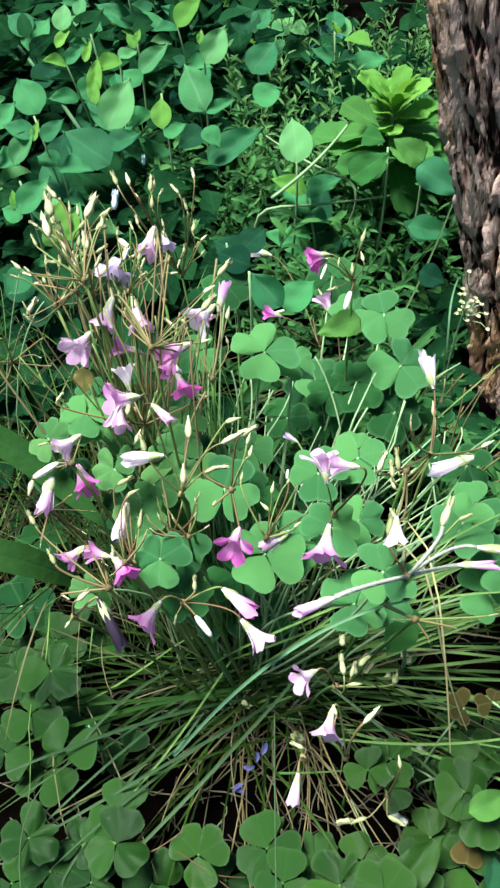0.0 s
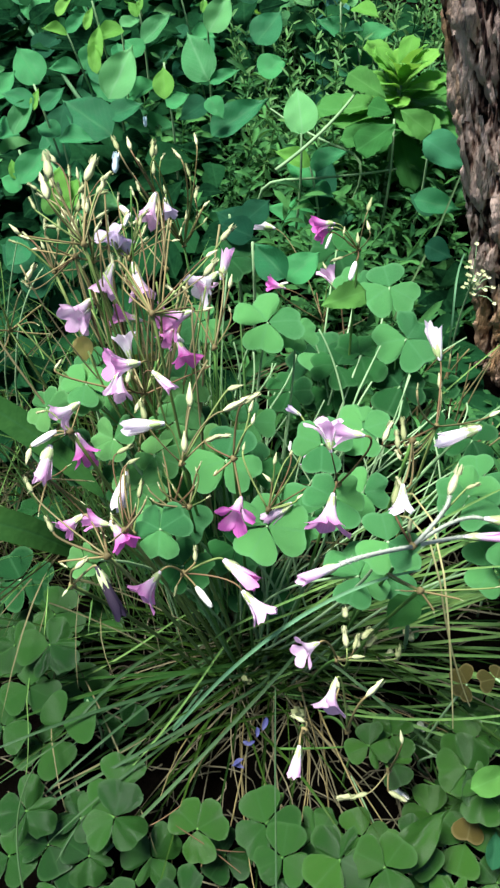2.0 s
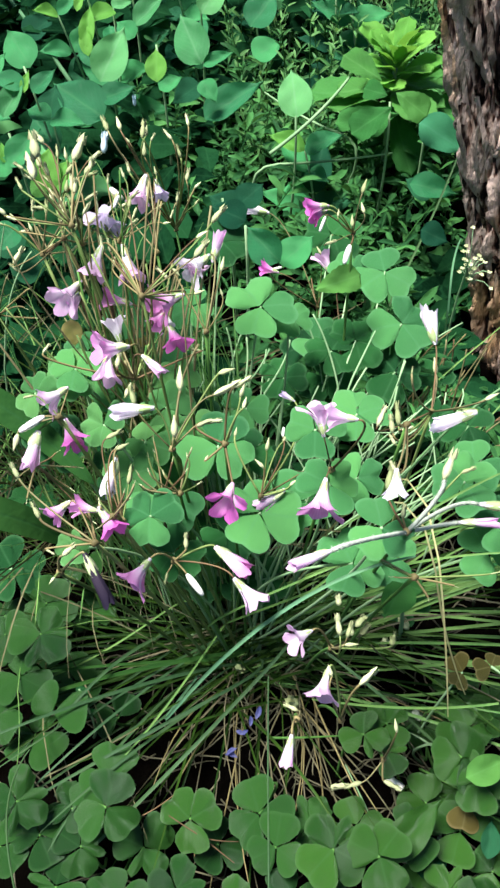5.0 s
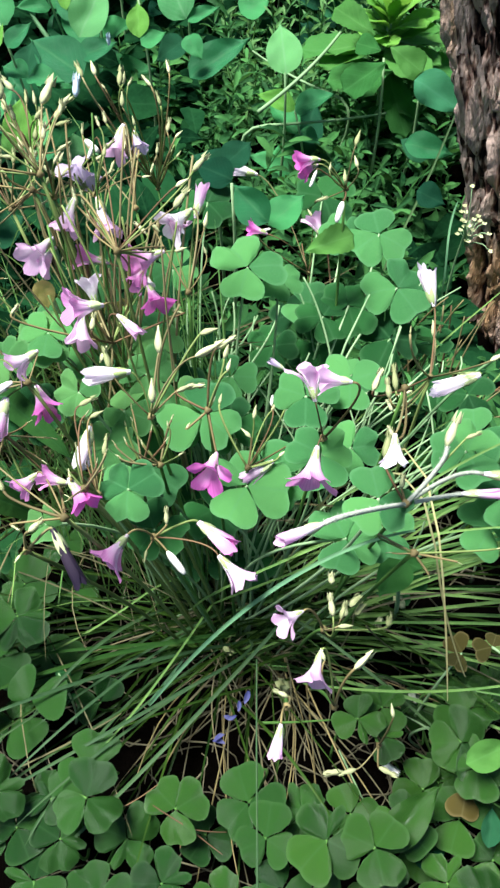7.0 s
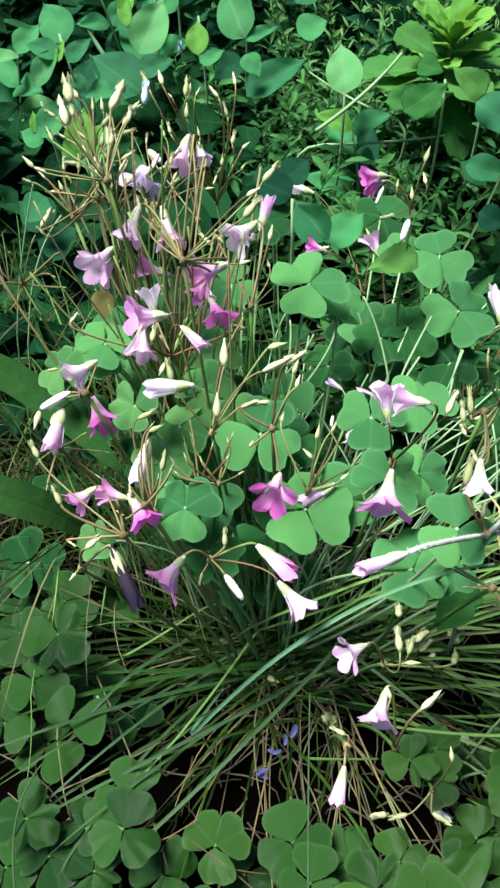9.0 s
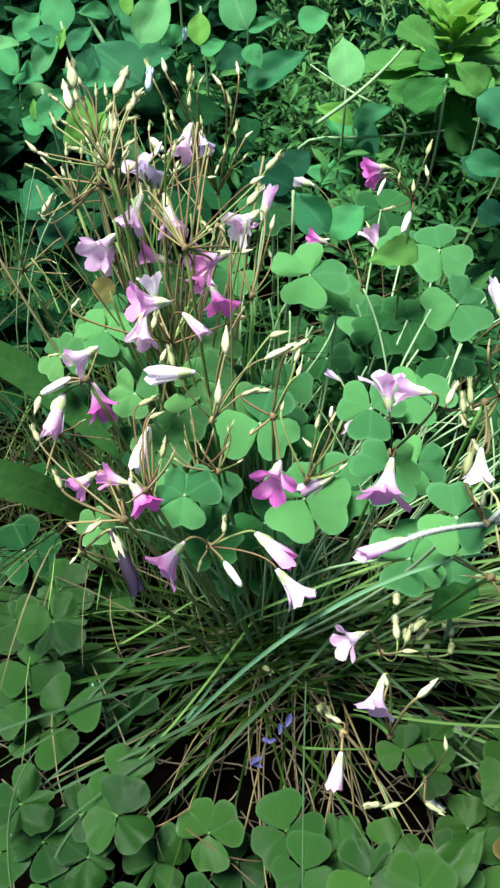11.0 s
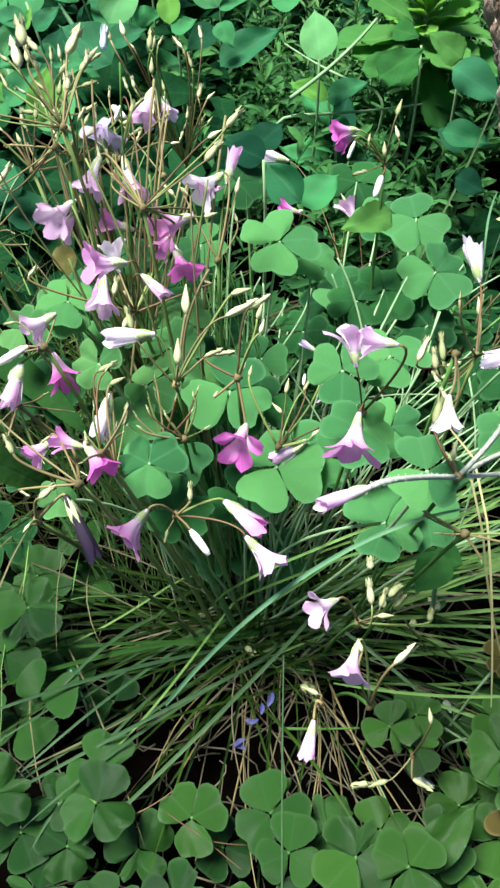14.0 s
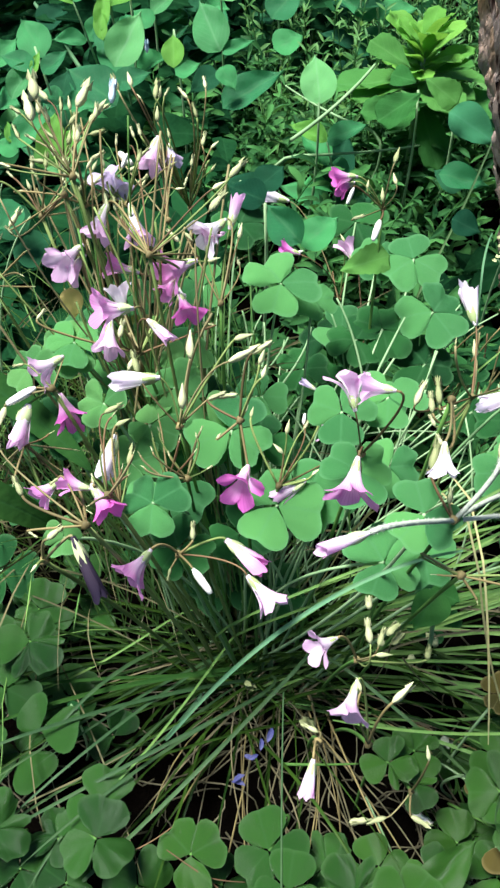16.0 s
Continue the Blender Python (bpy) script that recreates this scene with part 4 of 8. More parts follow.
bloom(stalk, (-0.0365, 0.2, 0.2641), (-0.0278, 0.1873, 0.2505), "rolled", "withered", wide=0.7)
pod(stalk, (-0.0446, 0.2, 0.2623), (-0.0404, 0.203, 0.2646), fat=1.2)
pod(stalk, (-0.0474, 0.1941, 0.2574), (-0.0494, 0.1921, 0.2559))
stalk = flower_stalk((-0.0106, 0.2262, 0.2172), (0.0072, 0.2768, 0), 0.3, label="wood-sorrel stalk with nodding pink flowers and buds")
pod(stalk, (-0.005, 0.2274, 0.2245), (-0.0051, 0.232, 0.2284))
pod(stalk, (-0.004, 0.2155, 0.2243), (0.0026, 0.2091, 0.2185), look_of="bud", fat=0.9)
pod(stalk, (-0.0135, 0.2222, 0.214), (-0.0144, 0.219, 0.2113))
bloom(stalk, (-0.018, 0.2177, 0.2325), (-0.0257, 0.2073, 0.2289), "open", "pink")
bloom(stalk, (0.0063, 0.2338, 0.216), (0.0211, 0.223, 0.2124), "rolled", "pink")
bloom(stalk, (0.0149, 0.218, 0.2169), (0.0251, 0.2084, 0.2116), "half", "pale")
stalk = flower_stalk((0.0568, 0.2057, 0.1787), (0.05, 0.27, 0), 0.3, label="thin wood-sorrel stalk with nodding pale flowers")
bloom(stalk, (0.0472, 0.1993, 0.2073), (0.0383, 0.1938, 0.209), "open", "pale")
pod(stalk, (0.0604, 0.1924, 0.2149), (0.0622, 0.1968, 0.2185))
pod(stalk, (0.0595, 0.1902, 0.2131), (0.0651, 0.1905, 0.213))
pod(stalk, (0.0872, 0.2143, 0.1664), (0.0871, 0.2177, 0.1693))
pod(stalk, (0.0576, 0.193, 0.2156), (0.0565, 0.1987, 0.2205))
stalk = flower_stalk((0.0599, 0.1757, 0.1724), (0.06, 0.25, 0), 0.3, label="thin wood-sorrel stalk with nodding pale flowers")
bloom(stalk, (0.0531, 0.1818, 0.2114), (0.0492, 0.1706, 0.208), "open", "pale")
pod(stalk, (0.0654, 0.1783, 0.2027), (0.0715, 0.1829, 0.2062))
pod(stalk, (0.0538, 0.177, 0.2132), (0.0523, 0.1804, 0.2162))
stalk = flower_stalk((0.0406, 0.1684, 0.1917), (0.045, 0.24, 0), 0.3, label="thin wood-sorrel stalk with a nodding lilac bud")
bloom(stalk, (0.0378, 0.1536, 0.2159), (0.0359, 0.1437, 0.2104), "rolled", "pale")
pod(stalk, (0.0417, 0.1789, 0.1743), (0.0365, 0.1807, 0.1761))
stalk = flower_stalk((0.0883, 0.1888, 0.0854), (0.095, 0.225, 0), 0.3, label="short wood-sorrel stalk with a few cream pods")
pod(stalk, (0.0905, 0.1886, 0.1244), (0.0897, 0.1935, 0.1287))
pod(stalk, (0.0771, 0.1796, 0.0782), (0.0694, 0.1777, 0.0771))
pod(stalk, (0.0885, 0.1805, 0.0783), (0.0963, 0.1775, 0.0754))

# flower stalks beside the trunk
stalk = flower_stalk((0.0793, 0.4478, 0.2257), (0.075, 0.4, 0), 0.3, label="wood-sorrel stalk with a magenta flower and white buds")
bloom(stalk, (0.0639, 0.4451, 0.2462), (0.0509, 0.4424, 0.2476), "half", "magenta")
bloom(stalk, (0.0629, 0.447, 0.242), (0.0542, 0.4417, 0.2403), "half", "magenta")
pod(stalk, (0.0824, 0.4471, 0.2527), (0.085, 0.4537, 0.2581), fat=0.9)
pod(stalk, (0.0835, 0.4385, 0.2453), (0.0819, 0.4434, 0.2495))
pod(stalk, (0.0779, 0.442, 0.234), (0.0778, 0.4475, 0.2387))
pod(stalk, (0.0767, 0.4341, 0.2274), (0.0731, 0.4255, 0.2203), look_of="bud")
pod(stalk, (0.0618, 0.4385, 0.2437), (0.0583, 0.4318, 0.2382), look_of="bud", fat=0.8)
pod(stalk, (0.0687, 0.4384, 0.2432), (0.0694, 0.4421, 0.2463))
pod(stalk, (0.0621, 0.4339, 0.2281), (0.0679, 0.4355, 0.2291))
stalk = flower_stalk((0.0665, 0.522, 0.1076), (0.07, 0.5, 0), 0.3, label="short wood-sorrel stalk with small pale flowers")
bloom(stalk, (0.0761, 0.5251, 0.136), (0.0681, 0.5373, 0.1468), "half", "pale")
bloom(stalk, (0.0358, 0.4617, 0.1867), (0.0243, 0.4626, 0.1909), "half", "magenta")
bloom(stalk, (0.0294, 0.6051, 0.1365), (0.0082, 0.6081, 0.1402), "rolled", "white")
pod(stalk, (0.0312, 0.4857, 0.1707), (0.0381, 0.4873, 0.1717), look_of="bud")
pod(stalk, (0.0681, 0.5365, 0.1461), (0.0649, 0.5407, 0.1499))
stalk = flower_stalk((0.1103, 0.316, 0.2124), (0.1, 0.33, 0), 0.3, material=STALK_BROWN, label="brown wood-sorrel stalk with white closed flowers")
bloom(stalk, (0.1166, 0.3565, 0.2201), (0.1116, 0.3711, 0.2328), "rolled", "white")
pod(stalk, (0.1169, 0.3447, 0.2101), (0.116, 0.3516, 0.2159))
pod(stalk, (0.0756, 0.2721, 0.2509), (0.0789, 0.2781, 0.2559))
pod(stalk, (0.0848, 0.2725, 0.2507), (0.084, 0.2795, 0.2567))
pod(stalk, (0.0822, 0.27, 0.2488), (0.0814, 0.2755, 0.2535))
pod(stalk, (0.0904, 0.2896, 0.2649), (0.0908, 0.2917, 0.2667))
pod(stalk, (0.0833, 0.2662, 0.2455), (0.0812, 0.2692, 0.2482))
bloom(stalk, (0.1176, 0.2765, 0.255), (0.0991, 0.2719, 0.2508), "rolled", "white")
pod(stalk, (0.1158, 0.2665, 0.2728), (0.1213, 0.2686, 0.2747))
pod(stalk, (0.0861, 0.2711, 0.2498), (0.0904, 0.2718, 0.2505))
stalk = flower_stalk((0.0842, 0.2576, 0.2678), (0.07, 0.28, 0), 0.3, material=STALK, label="brown wood-sorrel stalk with a pale nodding flower")
bloom(stalk, (0.0739, 0.2194, 0.2884), (0.0732, 0.2108, 0.2823), "half", "white")
pod(stalk, (0.074, 0.2212, 0.2845), (0.0724, 0.2236, 0.2867), fat=1.1)
stalk = flower_stalk((0.0795, 0.21, 0.263), (0.06, 0.28, 0), 0.3, material=STALK, label="grey furry wood-sorrel stalk with long withered white flowers")
bloom(stalk, (0.0489, 0.1812, 0.2954), (0.0363, 0.1765, 0.2936), "rolled", "pale", material=STALK_GREY, wide=0.85)
bloom(stalk, (0.1132, 0.2344, 0.2466), (0.1377, 0.2323, 0.2453), "rolled", "white", material=STALK_GREY, wide=0.6)
bloom(stalk, (0.105, 0.2289, 0.2418), (0.1212, 0.2289, 0.242), "rolled", "pale", material=STALK_GREY, wide=0.75)
pod(stalk, (0.0725, 0.2215, 0.2728), (0.0745, 0.2283, 0.2787), fat=0.9)
pod(stalk, (0.0911, 0.2194, 0.2818), (0.0948, 0.2266, 0.2881), material=STALK_GREY, fat=0.9)
pod(stalk, (0.0781, 0.2139, 0.2663), (0.0787, 0.2173, 0.2693), fat=1.3)
pod(stalk, (0.0973, 0.2212, 0.2835), (0.1017, 0.2224, 0.2847))
stalk = flower_stalk((0.084, 0.2023, 0.2443), (0.07, 0.275, 0), 0.3, material=STALK, label="bare brown wood-sorrel umbel without flowers")
pod(stalk, (0.0719, 0.2066, 0.2477), (0.071, 0.2069, 0.248), fat=0.5)
pod(stalk, (0.1121, 0.2032, 0.2454), (0.1159, 0.2038, 0.246), fat=0.5)
pod(stalk, (0.0688, 0.209, 0.2498), (0.0673, 0.2098, 0.2504), fat=0.5)
pod(stalk, (0.0891, 0.1965, 0.2394), (0.0895, 0.1951, 0.2382), fat=0.5)
pod(stalk, (0.0989, 0.1999, 0.2424), (0.1008, 0.1991, 0.2418), fat=0.5)
pod(stalk, (0.0765, 0.2025, 0.2443), (0.0746, 0.2025, 0.2443), fat=0.5)

# wood-sorrel leaves of the upper layer
shamrock((0.0249, 0.3913, 0.2174), (-0.639, 0.727, 0.251), (0.021, -0.31, 0.951), 0.0190, fold=0.1)
shamrock((0.0415, 0.4115, 0.1942), (0.895, 0.402, -0.196), (0.325, -0.283, 0.903), 0.0135)
shamrock((0.1105, 0.4997, 0.1579), (-0.115, 0.967, 0.227), (0.119, -0.213, 0.97), 0.0223)
shamrock((0.1151, 0.4383, 0.1632), (-0.999, -0.035, 0.011), (0.021, -0.31, 0.951), 0.0203, fold=0.1)
shamrock((0.0883, 0.5073, 0.1525), (0.919, 0.381, 0.104), (0.021, -0.31, 0.951), 0.0165, fold=0.4)
shamrock((-0.0162, 0.4052, 0.2053), (-0.919, -0.381, -0.104), (0.021, -0.31, 0.951), 0.0132)
shamrock((0.0512, 0.2926, 0.2257), (0.831, 0.534, 0.156), (0.021, -0.31, 0.951), 0.0137)
shamrock((0.0723, 0.3076, 0.2197), (0.919, 0.381, 0.104), (0.021, -0.31, 0.951), 0.0147, fold=0.1)
shamrock((0.0553, 0.2541, 0.2337), (-0.864, 0.472, 0.173), (0.021, -0.31, 0.951), 0.0136)
shamrock((0.0702, 0.272, 0.2152), (0.976, 0.212, 0.048), (0.021, -0.31, 0.951), 0.0125)
shamrock((0.0251, 0.2642, 0.1983), (-0.587, -0.774, -0.239), (0.021, -0.31, 0.951), 0.0180, fold=0.12)
shamrock((0.0387, 0.2737, 0.1924), (0.639, -0.727, -0.251), (0.021, -0.31, 0.951), 0.0170, fold=0.08)
shamrock((0.0078, 0.2783, 0.1588), (-0.919, -0.381, -0.104), (0.021, -0.31, 0.951), 0.0156, material=SHAMROCK_SHADED)
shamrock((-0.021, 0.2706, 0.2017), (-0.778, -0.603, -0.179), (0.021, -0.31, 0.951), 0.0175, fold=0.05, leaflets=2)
shamrock((-0.0206, 0.318, 0.1762), (-0.501, 0.82, 0.278), (0.021, -0.31, 0.951), 0.0178, material=SHAMROCK_SHADED)
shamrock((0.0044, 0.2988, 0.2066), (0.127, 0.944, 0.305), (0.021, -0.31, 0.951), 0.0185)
shamrock((0.0174, 0.3093, 0.1885), (0.941, -0.315, -0.123), (0.021, -0.31, 0.951), 0.0154, material=SHAMROCK_SHADED)
shamrock((-0.0105, 0.3357, 0.1873), (0.441, 0.856, 0.269), (0.021, -0.31, 0.951), 0.0152, material=SHAMROCK_SHADED)
shamrock((0.0655, 0.2298, 0.2097), (-0.501, 0.82, 0.278), (0.021, -0.31, 0.951), 0.0145, fold=0.1)
shamrock((0.0818, 0.2386, 0.2032), (0.719, 0.666, 0.201), (0.021, -0.31, 0.951), 0.0142)
shamrock((0.0705, 0.2113, 0.264), (-0.14, 0.941, 0.309), (-0.006, -0.313, 0.95), 0.0112)
shamrock((0.1547, 0.3178, 0.2402), (-0.837, 0.522, 0.167), (-0.006, -0.313, 0.95), 0.0137, fold=0.05)
shamrock((0.1209, 0.2743, 0.2093), (0.489, 0.828, 0.276), (-0.006, -0.313, 0.95), 0.0144)
shamrock((0.1424, 0.2653, 0.1887), (0.938, 0.328, 0.114), (-0.006, -0.313, 0.95), 0.0149)
shamrock((0.1326, 0.2992, 0.1914), (0.021, 0.949, 0.313), (-0.006, -0.313, 0.95), 0.0144)
shamrock((0.1372, 0.2597, 0.1706), (1, -0.022, -0.001), (-0.006, -0.313, 0.95), 0.0158)
shamrock((-0.0534, 0.3452, 0.2032), (-0.195, 0.931, 0.307), (0.021, -0.31, 0.951), 0.0148)
shamrock((-0.0669, 0.3294, 0.2299), (-0.864, 0.472, 0.173), (0.021, -0.31, 0.951), 0.0123, material=SHAMROCK)
shamrock((-0.0829, 0.3166, 0.1897), (-0.919, -0.381, -0.104), (0.021, -0.31, 0.951), 0.0158, material=SHAMROCK_SHADED)
shamrock((0.0157, 0.3617, 0.1666), (-0.441, -0.856, -0.269), (0.021, -0.31, 0.951), 0.0141)
shamrock((0.0696, 0.4238, 0.1535), (-0.999, -0.035, 0.011), (0.021, -0.31, 0.951), 0.0180, material=SHAMROCK_SHADED)
shamrock((-0.0495, 0.3757, 0.2025), (0.441, 0.856, 0.269), (0.021, -0.8, 0.6), 0.0113, material=YELLOW, leaflets=2, label="yellowed wood-sorrel leaf low among the flower stalks")
stem = broad_plant((-0.03, 0.33, 0), (-0.0692, 0.348, 0.2456), label="single pale yellow withering leaf among the flower stalks")
broad_leaf(stem, (-0.0685, 0.346, 0.2474), (-0.0681, 0.34, 0.2333), 0.0115, (0.1, -0.6, 0.75), material=YELLOW, shape=1)
shamrock((0.0769, 0.5609, 0.1461), (-0.987, 0.143, 0.068), (0.021, -0.31, 0.951), 0.0218, material=SHAMROCK_SHADED)
shamrock((-0.0025, 0.5022, 0.1817), (0.441, 0.856, 0.269), (0.021, -0.31, 0.951), 0.0176, material=SHAMROCK_SHADED)

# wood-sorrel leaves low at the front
shamrock((-0.0542, 0.1669, 0.075), (-0.92, -0.388, -0.063), (-0.044, -0.057, 0.997), 0.0211, root=(-0.0732, 0.1797, 0), material=SHAMROCK_LOW, label="dull spotted low wood-sorrel leaf with shade painted into its green")
shamrock((-0.0539, 0.1825, 0.07), (0.144, 0.967, 0.211), (0.119, -0.229, 0.966), 0.0210, root=(-0.065, 0.2046, 0), material=SHAMROCK_LOW, leaflets=2, label="dull spotted low wood-sorrel leaf with shade painted into its green")
shamrock((-0.0122, 0.1657, 0.06), (-0.815, 0.576, 0.068), (-0.12, -0.282, 0.952), 0.0201, root=(-0.0148, 0.1837, 0), material=SHAMROCK_GLOSS, label="dull spotted low wood-sorrel leaf with shade painted into its green")
shamrock((0.0241, 0.1688, 0.06), (-0.302, 0.939, 0.163), (-0.179, -0.224, 0.958), 0.0208, root=(0.0174, 0.1921, 0), material=SHAMROCK_LOW, fold=0.05, label="dull spotted low wood-sorrel leaf with shade painted into its green")
shamrock((0.0516, 0.166, 0.05), (0.803, 0.595, 0.032), (-0.018, -0.029, 0.999), 0.0192, root=(0.0384, 0.1695, 0), material=SHAMROCK_LOW, label="dull spotted low wood-sorrel leaf with shade painted into its green")
shamrock((-0.1081, 0.2161, 0.0425), (-0.959, -0.276, 0.062), (0.07, -0.019, 0.997), 0.0225, root=(-0.11, 0.2151, 0), material=SHAMROCK_LOW, label="dull spotted low wood-sorrel leaf with shade painted into its green")
shamrock((-0.0897, 0.2146, 0.078), (0.983, 0.068, 0.172), (-0.161, -0.143, 0.976), 0.0214, root=(-0.1113, 0.2476, 0), material=SHAMROCK_LOW, leaflets=2, label="dull spotted low wood-sorrel leaf with shade painted into its green")
shamrock((-0.0996, 0.168, 0.08), (0.441, 0.879, 0.181), (0.172, -0.28, 0.944), 0.0196, root=(-0.1085, 0.1903, 0), material=SHAMROCK_LOW, label="dull spotted low wood-sorrel leaf with shade painted into its green")
shamrock((-0.0899, 0.1569, 0.06), (0.423, -0.904, -0.069), (0.068, -0.044, 0.997), 0.0188, root=(-0.0961, 0.1521, 0), material=SHAMROCK_LOW, label="dull spotted low wood-sorrel leaf with shade painted into its green")
shamrock((0.0798, 0.2036, 0.08), (-0.927, -0.364, -0.092), (-0.079, -0.05, 0.996), 0.0158, root=(0.0707, 0.2074, 0), material=SHAMROCK_GLOSS, fold=0.5, label="dull spotted low wood-sorrel leaf with shade painted into its green")
shamrock((0.0935, 0.2116, 0.075), (0.72, 0.677, 0.152), (-0.031, -0.187, 0.982), 0.0161, root=(0.0899, 0.2384, 0), material=SHAMROCK_GLOSS, fold=0.5, label="dull spotted low wood-sorrel leaf with shade painted into its green")
shamrock((0.0926, 0.1981, 0.07), (0.464, -0.85, -0.25), (-0.166, -0.361, 0.918), 0.0148, root=(0.1103, 0.2233, 0), material=SHAMROCK_GLOSS, fold=0.5, leaflets=2, label="dull spotted low wood-sorrel leaf with shade painted into its green")
shamrock((0.13, 0.192, 0.08), (-0.971, 0.027, 0.237), (0.229, -0.174, 0.958), 0.0201, root=(0.148, 0.2191, 0), material=SHAMROCK_GLOSS, fold=0.05, label="dull spotted low wood-sorrel leaf with shade painted into its green")
shamrock((0.1369, 0.1806, 0.08), (0.986, 0.119, 0.117), (-0.11, -0.067, 0.992), 0.0197, root=(0.1503, 0.1971, 0), material=SHAMROCK_GLOSS, fold=0.05, label="dull spotted low wood-sorrel leaf with shade painted into its green")
shamrock((0.1379, 0.2105, 0.07), (-0.161, 0.958, 0.239), (0.016, -0.24, 0.971), 0.0180, root=(0.1316, 0.2096, 0), material=SHAMROCK_GLOSS, label="dull spotted low wood-sorrel leaf with shade painted into its green")
shamrock((0.1305, 0.1638, 0.05), (-0.288, -0.942, -0.171), (-0.181, -0.121, 0.976), 0.0191, root=(0.1219, 0.1862, 0), material=SHAMROCK_GLOSS, label="dull spotted low wood-sorrel leaf with shade painted into its green")
shamrock((0.1013, 0.1584, 0.06), (0.413, 0.906, 0.088), (-0.175, -0.016, 0.984), 0.0186, root=(0.109, 0.1853, 0), material=SHAMROCK_GLOSS, label="dull spotted low wood-sorrel leaf with shade painted into its green")
shamrock((0.0761, 0.1662, 0.05), (-0.427, 0.9, 0.085), (0.169, -0.013, 0.986), 0.0175, root=(0.0792, 0.1567, 0), material=SHAMROCK_GLOSS, label="dull spotted low wood-sorrel leaf with shade painted into its green")
shamrock((0.1161, 0.1806, 0.04), (-0.903, -0.43, -0.009), (0.127, -0.287, 0.949), 0.0181, root=(0.1081, 0.1971, 0), material=SHAMROCK_GLOSS, label="dull spotted low wood-sorrel leaf with shade painted into its green")
shamrock((0.1497, 0.175, 0.04), (0.435, 0.886, 0.162), (0.019, -0.189, 0.982), 0.0179, root=(0.1673, 0.1895, 0), material=SHAMROCK_GLOSS, label="dull spotted low wood-sorrel leaf with shade painted into its green")
shamrock((0.0329, 0.1502, 0.07), (0.149, 0.953, 0.263), (-0.069, -0.255, 0.964), 0.0181, root=(0.0473, 0.1593, 0), material=SHAMROCK_LOW, label="dull spotted low wood-sorrel leaf with shade painted into its green")
shamrock((-0.0366, 0.1543, 0.05), (0.685, 0.726, 0.059), (0.14, -0.211, 0.967), 0.0190, root=(-0.0487, 0.1657, 0), material=SHAMROCK_LOW, label="dull spotted low wood-sorrel leaf with shade painted into its green")
shamrock((-0.068, 0.1517, 0.06), (-0.86, 0.428, 0.277), (0.162, -0.286, 0.944), 0.0169, root=(-0.0564, 0.1786, 0), material=SHAMROCK_LOW, label="dull spotted low wood-sorrel leaf with shade painted into its green")
shamrock((0.0022, 0.1583, 0.04), (-0.631, -0.774, 0.057), (0.135, -0.037, 0.99), 0.0176, root=(-0.0175, 0.1734, 0), material=SHAMROCK_LOW, label="dull spotted low wood-sorrel leaf with shade painted into its green")
shamrock((0.0602, 0.1453, 0.09), (-0.166, 0.915, 0.369), (0.188, -0.338, 0.922), 0.0209, root=(0.0511, 0.146, 0), material=SHAMROCK_GLOSS, label="dull spotted low wood-sorrel leaf with shade painted into its green")
shamrock((0.0819, 0.1423, 0.09), (0.708, 0.697, 0.117), (0.02, -0.185, 0.983), 0.0198, root=(0.0808, 0.1633, 0), material=SHAMROCK_GLOSS, label="dull spotted low wood-sorrel leaf with shade painted into its green")
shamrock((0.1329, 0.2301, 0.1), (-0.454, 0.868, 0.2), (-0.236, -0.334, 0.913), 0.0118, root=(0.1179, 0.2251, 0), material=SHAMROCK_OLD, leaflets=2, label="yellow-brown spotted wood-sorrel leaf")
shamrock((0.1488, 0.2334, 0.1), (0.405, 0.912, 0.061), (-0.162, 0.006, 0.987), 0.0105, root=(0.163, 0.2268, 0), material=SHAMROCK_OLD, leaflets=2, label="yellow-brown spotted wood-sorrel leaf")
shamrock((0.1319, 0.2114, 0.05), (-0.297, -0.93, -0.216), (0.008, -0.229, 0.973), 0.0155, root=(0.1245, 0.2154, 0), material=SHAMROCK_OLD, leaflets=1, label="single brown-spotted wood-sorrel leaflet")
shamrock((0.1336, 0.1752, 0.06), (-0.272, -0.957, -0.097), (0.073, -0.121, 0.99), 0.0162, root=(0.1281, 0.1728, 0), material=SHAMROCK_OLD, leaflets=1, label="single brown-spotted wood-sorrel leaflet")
shamrock((-0.1129, 0.2952, 0.055), (-0.94, -0.295, -0.174), (-0.078, -0.311, 0.947), 0.0218, root=(-0.1106, 0.3138, 0), material=SHAMROCK_LOW, label="dull spotted low wood-sorrel leaf with shade painted into its green")
shamrock((-0.1369, 0.3145, 0.065), (-0.468, 0.842, 0.269), (-0.053, -0.331, 0.942), 0.0213, root=(-0.1498, 0.3195, 0), material=SHAMROCK_SHADED, label="dull spotted low wood-sorrel leaf with shade painted into its green")
shamrock((-0.1043, 0.2602, 0.082), (0.423, -0.904, -0.07), (0.052, -0.052, 0.997), 0.0228, root=(-0.1119, 0.2998, 0), material=SHAMROCK_LOW, label="dull spotted low wood-sorrel leaf with shade painted into its green")
shamrock((-0.115, 0.2392, 0.07), (-0.158, 0.969, 0.189), (0.065, -0.181, 0.981), 0.0203, root=(-0.1233, 0.2634, 0), material=SHAMROCK_LOW, label="dull spotted low wood-sorrel leaf with shade painted into its green")
shamrock((-0.1276, 0.2628, 0.075), (0.802, 0.597, 0.029), (0.102, -0.184, 0.978), 0.0191, root=(-0.1287, 0.2862, 0), material=SHAMROCK_LOW, label="dull spotted low wood-sorrel leaf with shade painted into its green")
